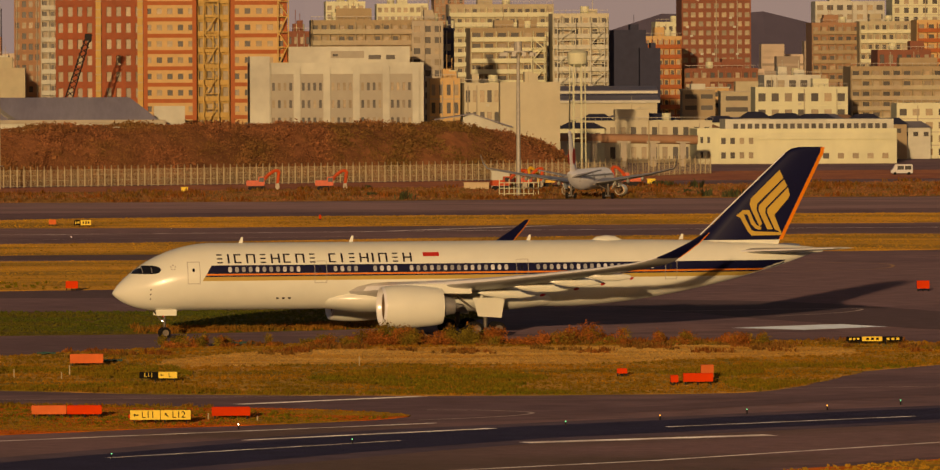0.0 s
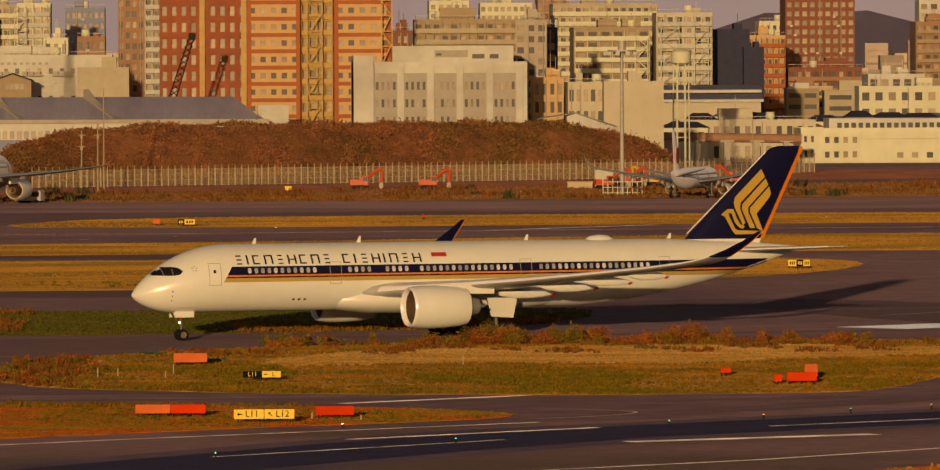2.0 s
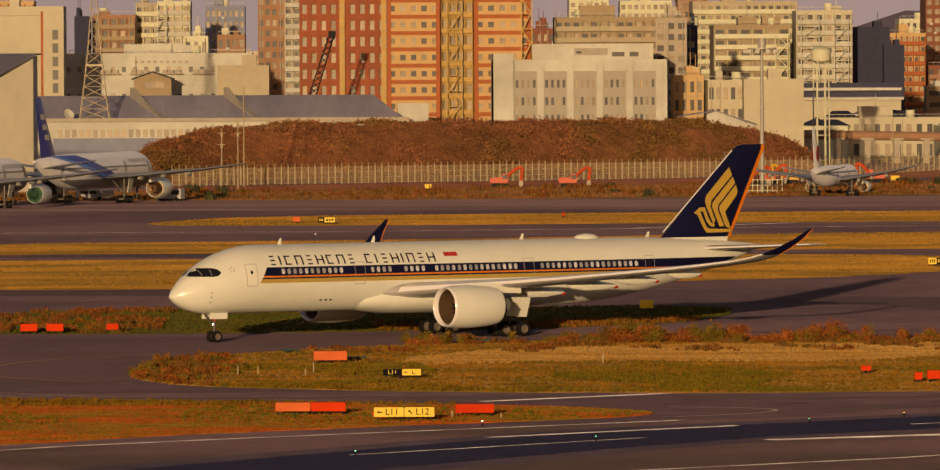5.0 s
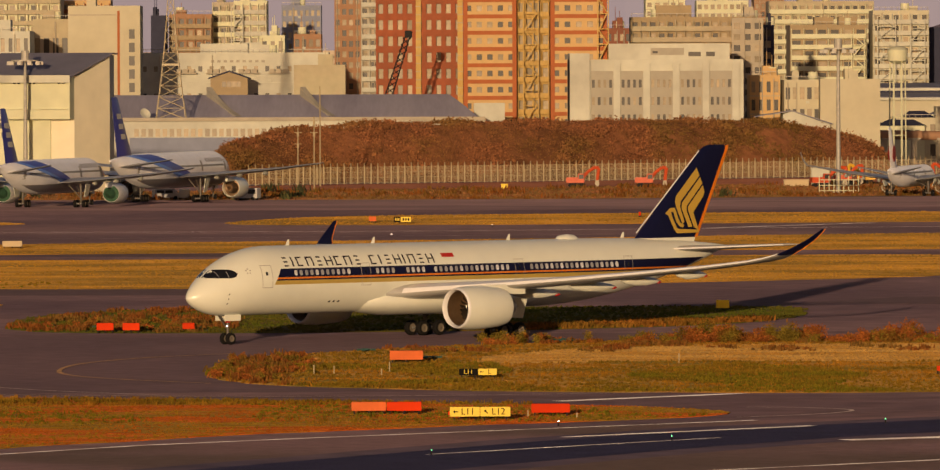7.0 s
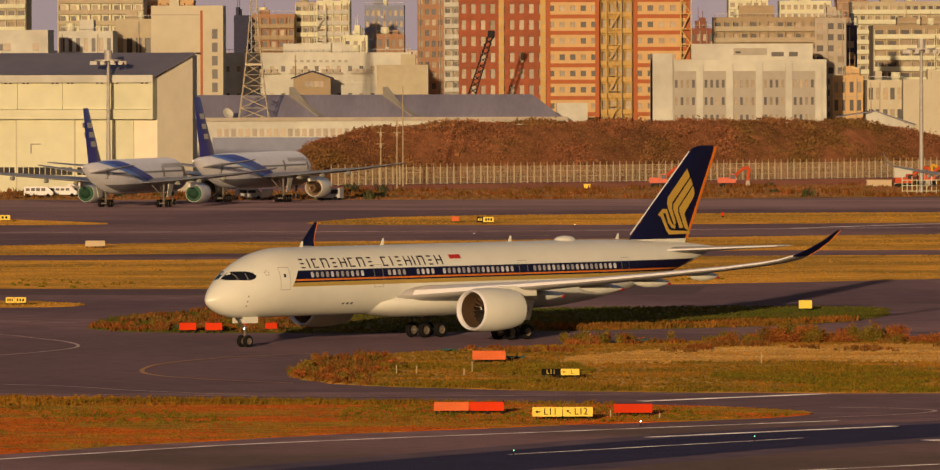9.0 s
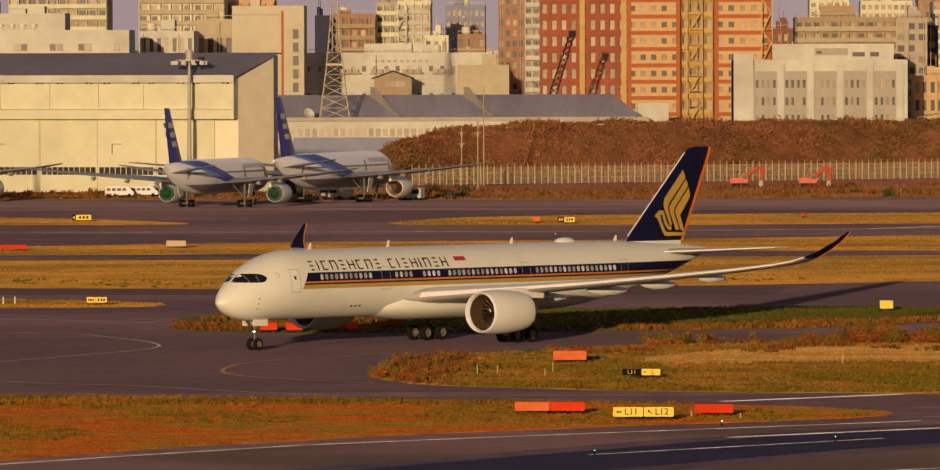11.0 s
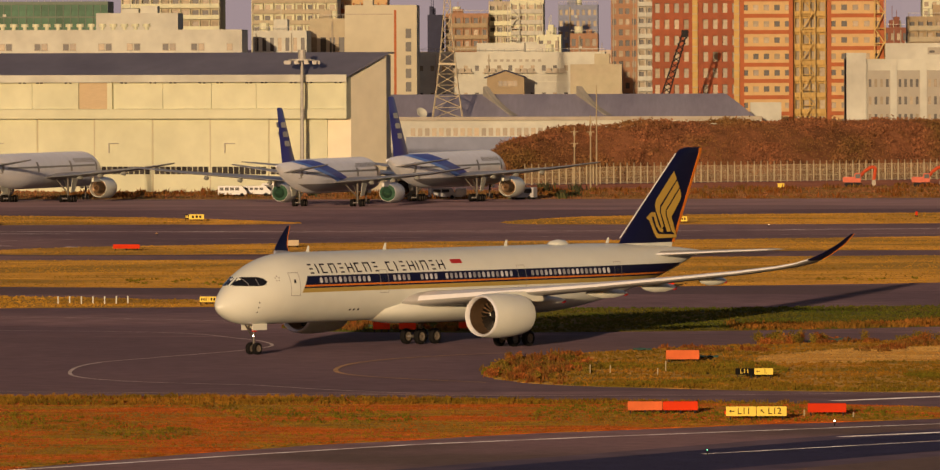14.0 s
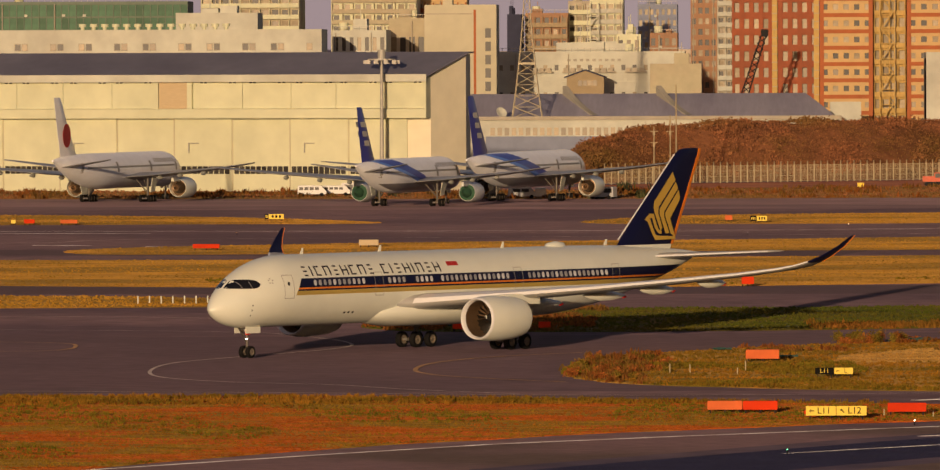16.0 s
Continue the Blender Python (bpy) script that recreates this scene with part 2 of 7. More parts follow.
PANE_WARM = mat("curtained_window", (0.24, 0.17, 0.09), 0.4, vary=0.2, scale=1, island=-0.45)
PANE_GREEN = mat("green_glazing", (0.055, 0.15, 0.095), 0.5, vary=0.2, scale=0.5, island=-0.25, spec=0.15)
MULLION = mat("green_grey_mullion", (0.10, 0.15, 0.11), 0.6, vary=0.1, scale=0.5)
PANE_PALE = mat("net_curtain_window", (0.34, 0.28, 0.2), 0.5, vary=0.2, scale=1, island=-0.3, spec=0.2)
SHUTTER = mat("buff_shutter", (0.55, 0.42, 0.26), 0.7, vary=0.06, scale=1, stretch=(1, 1, 6))
LATTICE = mat("cream_lattice_steel", (0.52, 0.44, 0.30), 0.6, vary=0.1, scale=0.5)
DIGGER = mat("orange_machine_paint", (0.62, 0.075, 0.015), 0.5, vary=0.1, scale=1.5)
DIGGER_YELLOW = mat("yellow_machine_paint", (0.70, 0.38, 0.03), 0.5, vary=0.1, scale=1.5)
# white vehicles, greyed in colour for the shadow they stand in
VAN = mat("shade_greyed_vehicle_paint", (0.5, 0.5, 0.5), 0.35, vary=0.05, scale=1, coat=0.3)
# lilac base colour carries the haze of distance over the woods
HILL = mat("haze_tinted_woods", (0.10, 0.09, 0.135), 1.0, vary=0.2, scale=0.03, bump=1.0, spec=0.0)
LEAF = mat("dark_green_leaves", (0.045, 0.05, 0.014), 0.8, vary=0.2, scale=1, island=0.5)


# ---------------------------------------------------------------- mesh helpers
def box(bm, x0, x1, y0, y1, z0, z1, bevel=0.0):
    vs = [bm.verts.new((x, y, z)) for x in (x0, x1) for y in (y0, y1) for z in (z0, z1)]
    fs = [bm.faces.new([vs[i] for i in q]) for q in ((0, 1, 3, 2), (4, 6, 7, 5), (0, 4, 5, 1), (2, 3, 7, 6), (0, 2, 6, 4), (1, 5, 7, 3))]
    if bevel:
        bmesh.ops.bevel(bm, geom=list({e for f in fs for e in f.edges}), offset=bevel, segments=2, affect="EDGES")


def tube(bm, a, b, r, n=8, r2=None):
    a, b = Vector(a), Vector(b)
    q = (b - a).to_track_quat("Z", "Y")
    rings = []
    for p, rr in ((a, r), (b, r if r2 is None else r2)):
        rings.append([bm.verts.new(p + q @ Vector((rr * math.cos(2 * math.pi * i / n), rr * math.sin(2 * math.pi * i / n), 0))) for i in range(n)])
    for i in range(n):
        bm.faces.new((rings[0][i], rings[0][(i + 1) % n], rings[1][(i + 1) % n], rings[1][i]))
    bm.faces.new(rings[0][::-1]), bm.faces.new(rings[1])


def loft(bm, rings, cap=True):
    """Skin rings of equal length, in order."""
    vr = [[bm.verts.new(p) for p in r] for r in rings]
    n = len(vr[0])
    for a, b in zip(vr, vr[1:]):
        for i in range(n):
            bm.faces.new((a[i], a[(i + 1) % n], b[(i + 1) % n], b[i]))
    if cap:
        bm.faces.new(vr[0][::-1]), bm.faces.new(vr[-1])


def mesh_of(name, bm, material, smooth=False):
    bmesh.ops.recalc_face_normals(bm, faces=bm.faces)
    me = bpy.data.meshes.new(name)
    bm.to_mesh(me)
    bm.free()
    me.materials.append(material)
    if smooth:
        me.shade_smooth()
        me.set_sharp_from_angle(angle=radians(40))
    return me


def part(name, bm, material, parent, label="", smooth=False, at=None):
    me = bm if isinstance(bm, bpy.types.Mesh) else mesh_of(name, bm, material, smooth)
    ob = new(name, me)
    ob.parent = parent
    if at is not None:
        ob.matrix_basis = at
    return tagged(ob, label)


def thing(name, label, category, m=None, group="", kind=""):
    ob = new(name)
    ob.empty_display_size = 0.5
    ob.matrix_basis = m if m is not None else Matrix()
    return tagged(ob, label, category, group, kind)


def solid(name, bm, material, label, category="", kind="", group="", m=None, smooth=False):
    ob = new(name, mesh_of(name, bm, material, smooth))
    if m is not None:
        ob.matrix_basis = m
    return tagged(ob, label, category, group, kind)


# ---------------------------------------------------------------- ground
bm = bmesh.new()
bmesh.ops.create_grid(bm, x_segments=4, y_segments=4, size=3600)
ground = solid("ground", bm, ASPHALT, "dark worn asphalt apron and taxiways of an airfield", kind="structure", m=pose(0, 1200, 0))


def rounded(pts, step, rough, seed):
    """A closed outline through pts: smoothed corners, resampled, with an uneven edge."""
    p = [Vector((x, y, 0)) for x, y in pts]
    for _ in range(2):
        p = [a.lerp(b, f) for a, b in zip(p, p[1:] + p[:1]) for f in (0.22, 0.78)]
    out = []
    for a, b in zip(p, p[1:] + p[:1]):
        n = max(1, int((b - a).length / step))
        for i in range(n):
            q = a.lerp(b, i / n)
            k = noise.noise_vector(Vector((q.x * 0.15 + seed, q.y * 0.15, seed))) * rough + noise.noise_vector(Vector((q.x * 0.6, q.y * 0.6, seed + 7))) * rough * 0.4
            out.append(Vector((q.x + k.x, q.y + k.y, 0)))
    return out


def inside(pt, poly):
    c = False
    for a, b in zip(poly, poly[1:] + poly[:1]):
        if (a.y > pt[1]) != (b.y > pt[1]) and pt[0] < (b.x - a.x) * (pt[1] - a.y) / (b.y - a.y) + a.x:
            c = not c
    return c


def verge(name, pts, material, label, rise=0.06, rough=0.8, seed=1.0):
    """A slightly raised grass verge; gives its outline for the tufts."""
    line = rounded(pts, 2.0, rough, seed)
    bm = bmesh.new()
    top = [bm.verts.new((v.x, v.y, rise)) for v in line]
    low = [bm.verts.new((v.x, v.y, -0.05)) for v in line]
    bm.faces.new(top)
    for i in range(len(top)):
        j = (i + 1) % len(top)
        bm.faces.new((low[i], low[j], top[j], top[i]))
    bmesh.ops.triangulate(bm, faces=[f for f in bm.faces if len(f.verts) > 4])
    solid(name, bm, material, label, kind="structure")
    return line


def tufts(name, line, count, size, material, label, seed, keep=None, lift=0.05, width=0.06, blades=5, box_=None):
    """Many small grass tufts inside an outline, as one stuff mesh."""
    rng = np.random.default_rng(seed)
    if box_:
        x0, x1, y0, y1 = box_
    else:
        x0, x1, y0, y1 = min(v.x for v in line), max(v.x for v in line), min(v.y for v in line), max(v.y for v in line)
    verts, faces, made, tries = [], [], 0, 0
    while made < count and tries < count * 12:
        tries += 1
        x, y = rng.uniform(x0, x1), rng.uniform(y0, y1)
        if keep and not keep(x, y, rng) or line and not inside((x, y), line):
            continue
        made += 1
        s = size * rng.uniform(0.45, 1.3)
        for _ in range(blades):
            a, h = rng.uniform(0, 2 * math.pi), s * rng.uniform(0.6, 1.1)
            bx, by = x + rng.normal(0, s * 0.4), y + rng.normal(0, s * 0.4)
            lx, ly = rng.normal(0, 0.35) * h, rng.normal(0, 0.35) * h
            w = width * rng.uniform(0.6, 1.5)
            c, d = math.cos(a) * w, math.sin(a) * w
            k = len(verts)
            verts += [(bx - c, by - d, lift - 0.04), (bx + c, by + d, lift - 0.04), (bx + lx * 0.5 + c * 0.8, by + ly * 0.5 + d * 0.8, lift + h * 0.6), (bx + lx * 0.5 - c * 0.8, by + ly * 0.5 - d * 0.8, lift + h * 0.6), (bx + lx, by + ly, lift + h)]
            faces += [(k, k + 1, k + 2, k + 3), (k + 3, k + 2, k + 4)]
    me = bpy.data.meshes.new(name)
    me.from_pydata(verts, [], faces)
    me.materials.append(material)
    return tagged(new(name, me), label, "grass", kind="stuff")


def strip(name, pts, width, material, label, z=0.012, close=False):
    """A painted line of even width along pts."""
    p = [Vector((x, y, 0)) for x, y in pts]
    bm = bmesh.new()
    prev = None
    for i, v in enumerate(p):
        d = (p[min(i + 1, len(p) - 1)] - p[max(i - 1, 0)]).normalized()
        nrm = Vector((-d.y, d.x, 0)) * width / 2
        cur = (bm.verts.new(v + nrm + Vector((0, 0, z))), bm.verts.new(v - nrm + Vector((0, 0, z))))
        if prev:
            bm.faces.new((prev[0], prev[1], cur[1], cur[0]))
        prev = cur
    return solid(name, bm, material, label, kind="structure")


def smooth_path(pts, n=10):
    """Catmull-Rom points through pts."""
    q = [pts[0]] + list(pts) + [pts[-1]]
    out = []
    for i in range(1, len(q) - 2):
        for k in range(n):
            t = k / n
            out.append(tuple(0.5 * (2 * b + (c - a) * t + (2 * a - 5 * b + 4 * c - d) * t * t + (3 * b - a - 3 * c + d) * t ** 3) for a, b, c, d in zip(q[i - 1], q[i], q[i + 1], q[i + 2])))
    return out + [tuple(pts[-1])]


# near verge between runway and taxiway, and the dark runway strip beyond its edge line
near = verge("verge_near", [(-75.2, 624.2), (-53.1, 626.7), (-35.1, 625.2), (-17.1, 619.2), (0.6, 613.4), (17.0, 604.7), (22.5, 593.1), (16.5, 584.7), (4.7, 577.0), (-11.5, 563.6), (-30.4, 540.9), (-42.1, 518.1), (-57.0, 472.3)], SOIL_NEAR, "reddish dry turf verge beside the runway", seed=2.0)
island = verge("verge_island", [(-18.1, 678.7), (-16.0, 708.3), (-4.4, 724.6), (6.0, 738.7), (24.9, 749.3), (43.7, 750.5), (77.8, 743.8), (72.1, 694.2), (61.6, 676.4), (55.8, 654.2), (49.4, 631.2), (32.1, 628.2), (5.2, 632.8), (-12.3, 645.9), (-17.3, 660.9)], SOIL, "dry grass island with weeds between taxiways", seed=5.0)
middle = verge("verge_middle", [(-40.3, 786.1), (-39.1, 822.4), (-28.1, 844.6), (-5.1, 841.9), (19.0, 847.2), (31.2, 847.8), (37.0, 843.1), (37.7, 825.2), (34.1, 803.0), (23.2, 784.5), (6.3, 774.3), (-15.7, 769.9), (-35.1, 771.9)], SOIL_GREEN, "green and rusty grass strip between two taxiways", seed=9.0)
back_a = verge("verge_back", [(-126.6, 1051.1), (-58.8, 1047.6), (1.1, 1057.7), (62.2, 1068.0), (78.1, 1046.5), (80.2, 1015.8), (62.9, 962.3), (21.0, 932.1), (-31.7, 914.7), (-113.1, 939.4)], SOIL_FAR, "flat ochre grass field between taxiways", seed=12.0)
back_b = verge("verge_far", [(-96.1, 1098.1), (-86.9, 1120.8), (-48.0, 1147.2), (1.2, 1158.2), (60.9, 1191.6), (130.4, 1204.6), (118.3, 1092.9), (56.0, 1095.6), (-6.6, 1091.5), (-60.6, 1079.6), (-89.7, 1077.4)], SOIL_FAR, "narrow ochre grass strip beside a taxiway", seed=14.0)
back_c = verge("verge_apron", [(-163.5, 1357.9), (-124.5, 1355.9), (-86.9, 1328.9), (-69.3, 1301.6), (-60.0, 1281.2), (-67.8, 1273.4), (-85.3, 1276.5), (-116.9, 1272.9), (-154.0, 1279.3)], SOIL_FAR, "narrow dry grass strip along the apron", seed=15.0)
back_d = verge("verge_apron", [(-31.8, 1290.2), (-17.7, 1336.2), (30.5, 1352.9), (88.8, 1357.6), (157.0, 1360.6), (147.9, 1281.7), (74.3, 1276.1), (10.4, 1264.4), (-29.4, 1266.8)], SOIL_FAR, "narrow dry grass strip along the apron", seed=16.0)
back_e = verge("verge_left", [(-107.7, 894.3), (-69.0, 889.6), (-60.1, 879.7), (-51.6, 874.4), (-42.9, 862.7), (-45.4, 852.7), (-58.7, 850.2), (-77.9, 848.4), (-101.8, 845.1)], SOIL_FAR, "short grass tongue beside a taxiway", seed=17.0)
back_f = verge("verge_hangar", [(-194.0, 1611.6), (-54.8, 1581.5), (13.3, 1617.0), (109.3, 1672.2), (198.2, 1717.3), (175.9, 1524.8), (99.0, 1514.6), (12.2, 1487.8), (-51.8, 1494.6), (-182.3, 1514.9)], SOIL_BROWN, "dry grass strip before the perimeter fence", seed=18.0)
front = verge("verge_front", [(36.3, 506.6), (46.9, 519.3), (61.6, 534.1), (64.5, 497.5), (36.6, 460.2)], SOIL_NEAR, "dry turf beyond the runway edge", seed=19.0)
lot = verge("construction_lot", [(94.7, 1853.5), (135.8, 1872.7), (231.4, 1888.3), (215.3, 1757.0), (125.8, 1734.9), (88.2, 1726.8)], EARTH, "bare reddish earth of a construction lot", seed=20.0)
earth = verge("earth_strip", [(-44, 1596), (10, 1612), (60, 1648), (96, 1688), (118, 1728), (112, 1762), (92, 1748), (52, 1716), (4, 1682), (-36, 1654)], EARTH, "bare reddish earth along the fence foot", rise=0.1, seed=22.0)
straw = verge("straw_patch", [(2, 688), (8, 716), (16, 727), (34, 735), (62, 734), (66, 712), (52, 704), (40, 690), (22, 696)], STRAW, "mown pale straw patch on the grass island", rise=0.09, rough=2.0, seed=24.0)

# runway surface and markings
EDGE = [(-44.1, 511.5), (-29.9, 532.0), (-19.0, 546.7), (-7.4, 557.1), (4.6, 566.8), (16.2, 576.1), (22.6, 581.3)]
bm = bmesh.new()
f = bm.faces.new([bm.verts.new((x, y, 0.02)) for x, y in ((-58.5, 485.3), (-29.9, 532.8), (-7.5, 560.6), (17.1, 577.9), (29.9, 585.6), (74.4, 607.2), (66.6, 543.7), (25.5, 500.2), (-6.0, 451.1), (-47.5, 393.4))])
solid("runway", bm, RUNWAY, "dark runway asphalt with worn paint", kind="structure")
strip("taxi_line", [(-148.1, 1230.3), (-68.5, 1221.3), (-7.4, 1219.4), (63.2, 1237.4), (135.0, 1247.1)], 0.9, LINE_WHITE, "thin worn white line along the taxiway", 0.02)
strip("runway_edge_line", EDGE, 0.55, LINE_WHITE, "worn white line along the verge", 0.045)
RUBBER_PATH = [(-45.9, 431.5), (-27.0, 479.3), (-6.8, 514.1), (12.2, 546.1), (24.1, 562.6), (58.7, 593.1), (78.7, 606.9)]
strip("rubber_edge", RUBBER_PATH, 21.0, RUBBER_LIGHT, "lighter margin of tyre rubber on the runway", 0.024)
strip("rubber_band", RUBBER_PATH, 14.0, RUBBER_MARK, "band of dark tyre rubber on the runway", 0.028)
strip("runway_side_line", [(16.9, 510.9), (34.3, 525.7), (55.5, 549.6), (69.2, 564.5)], 0.5, LINE_WHITE, "worn white side line of the runway", 0.035)
for a, b, w in (((8.9, 556.7), (26.1, 572.5), 0.9), ((-0.2, 533.0), (19.2, 555.0), 0.4), ((27.3, 550.9), (44.2, 560.2), 1.8), ((38.1, 573.4), (56.5, 588.3), 0.5), ((9.4, 614.8), (23.5, 627.9), 1.2), ((40.9, 1232.6), (67.0, 1268.1), 1.6), ((-116.0, 1211.0), (-91.5, 1208.0), 1.2), ((-101.7, 1133.0), (-93.7, 1131.0), 1.2), ((-86.0, 1124.0), (-79.2, 1119.0), 1.0)):
    strip("painted_dash", [a, b], w, LINE_WHITE, "long worn white dash on the asphalt", 0.04)
for path, w, mt in (
    ([(-20.0, 628.3), (-29.0, 638.1), (-34.9, 646.8), (-43.7, 653.5), (-49.6, 663.8), (-51.4, 679.2), (-50.5, 695.0), (-45.9, 708.4), (-39.7, 725.1), (-38.2, 738.5), (-42.5, 756.3), (-53.4, 773.9), (-94.6, 785.0)], 0.3, LINE_FAINT),
    ([(-17.0, 651.1), (-23.4, 658.9), (-27.9, 666.8), (-29.9, 677.2), (-29.0, 692.9), (-24.5, 706.3), (-16.7, 717.0)], 0.4, LINE_YELLOW),
    ([(-86.9, 721.0), (-69.5, 722.2), (-63.5, 724.5), (-62.2, 733.3), (-65.2, 744.4), (-79.5, 748.9)], 0.35, LINE_YELLOW),
    ([(22.8, 603.2), (27.3, 601.8), (30.1, 597.5), (27.7, 591.6), (21.5, 586.2)], 0.35, LINE_FAINT),
    ([(54.6, 835.0), (70.0, 841.2), (75.4, 840.6), (72.5, 829.0), (65.2, 818.2)], 0.35, LINE_FAINT),
    ([(78.7, 1034.0), (93.0, 1028.9), (94.9, 1013.7), (90.1, 997.0), (75.1, 987.8)], 0.4, LINE_YELLOW),
    ([(-148.6, 1234.6), (-95.0, 1225.7), (-41.9, 1208.6), (10.0, 1216.5), (63.4, 1241.8)], 0.5, LINE_FAINT),
    ([(-77.0, 638.9), (-40.0, 632.3), (-8.3, 625.1), (27.8, 633.1), (69.6, 643.4)], 0.3, LINE_FAINT),
    ([(-99.4, 825.4), (-63.4, 817.6), (-41.5, 800.4)], 0.3, LINE_FAINT),
    ([(-138.9, 1154.0), (-103.8, 1148.6), (-90.6, 1169.0), (-40.8, 1176.4), (35.5, 1195.8)], 0.5, LINE_FAINT),
):
    strip("guide_line", smooth_path(path), w, mt, "thin curved taxi guide line on asphalt", 0.042)
# matt pale blue strip stands in for sky reflected on wet ground
strip("sky_glare_patch", [(61.3, 780.4), (69.5, 788.3), (89.1, 796.9)], 9.0, SKY_GLARE, "broad pale blue-white sky reflection painted on the asphalt", 0.02)
for a, b, w in (((-132.1, 1096.8), (8.8, 1075.9), 30.0), ((-110.5, 917.5), (20.4, 908.1), 34.0)):
    strip("dark_asphalt_lane", [a, b], w, PATCH, "darker resurfaced taxiway lane", 0.006)
# darker turn asphalt that also carries the airliner's wide shade in its colour
strip("darkened_taxiway", [(-96, 694), (-40, 697), (34, 700)], 128.0, TRACK, "darker asphalt of the taxiway turn, partly painted shade", 0.007)
strip("apron", [(-190, 1462), (-60, 1442), (40, 1438), (190, 1468)], 104.0, APRON, "paler worn apron asphalt", 0.034)
# worn darker tracks that the wheels have left along the turns, one broadened for shade
for i, (path, w) in enumerate((
    ([(-16.7, 639.3), (-31.6, 645.3), (-46.6, 661.0), (-51.1, 681.7), (-46.0, 711.2), (-38.4, 740.1), (-26.2, 754.6), (-4.7, 762.1), (28.1, 765.2), (67.2, 774.6)], 5.0),
    ([(-91.7, 761.4), (-59.3, 764.5), (-43.0, 766.1), (-21.0, 760.5)], 7.0),
    ([(-78.8, 654.2), (-50.0, 644.6), (-21.8, 626.2), (5.1, 623.9), (31.6, 618.3), (63.3, 626.6)], 3.0),
    ([(28.1, 592.6), (39.4, 603.9), (54.0, 621.9), (69.6, 643.4)], 6.0),
    # broad dark strip deepens the airliner's shadow on the asphalt
    ([(44.4, 869.3), (62.1, 856.6), (76.0, 809.4), (89.7, 777.3)], 24.0),
    ([(-171.3, 1423.5), (-48.7, 1405.5), (42.0, 1416.0), (155.9, 1440.1)], 9.0),
)):
    strip("wheel_and_shade_track", smooth_path(path), w, PATCH if w > 20 else TRACK, "darker asphalt track, wheel wear and painted shade", 0.010 + 0.004 * i)


# ---------------------------------------------------------------- hangar
def pane_mesh(w, h, material, d=0.06):
    b = bmesh.new()
    box(b, -w / 2, w / 2, -d / 2, d / 2, -h / 2, h / 2)
    return mesh_of("pane", b, material)


def facade(root, x0, x1, z0, z1, y, floors, cols, wall, pane, fill=(0.6, 0.55), deep=0.35, label="", sill=True, skip=None, vertical=0.5):
    """Wall with real recessed windows in a grid: spandrels and piers before a recess, panes as parts."""
    bmw = bmesh.new()
    fh, cw = (z1 - z0) / floors, (x1 - x0) / cols
    ww, wh = cw * fill[0], fh * fill[1]
    for i in range(floors):
        zb = z0 + i * fh
        low = (fh - wh) * vertical
        box(bmw, x0, x1, y, y + deep, zb, zb + low)
        box(bmw, x0, x1, y, y + deep, zb + low + wh, zb + fh)
        for j in range(cols + 1):
            a = x0 + j * cw - (cw - ww) / 2 if j else x0
            b = x0 + j * cw + (cw - ww) / 2 if j < cols else x1
            box(bmw, a, b, y + 0.004, y + deep, zb + low, zb + low + wh)
    part("wall", bmw, wall, root, label)
    kinds = [pane_mesh(ww, wh, m) for m in (pane, pane, PANE_WARM, PANE_PALE)] if pane in (PANE, PANE_WARM) else [pane_mesh(ww, wh, pane)]
    pick = random.Random(int(abs(x0 * 13 + z1 * 7 + floors)))
    for i in range(floors):
        for j in range(cols):
            if skip and skip(i, j):
                continue
            part("pane", pick.choice(kinds), pane, root, at=Matrix.Translation((x0 + (j + 0.5) * cw, y + deep - 0.04, z0 + i * fh + (fh - wh) * vertical + wh / 2)))


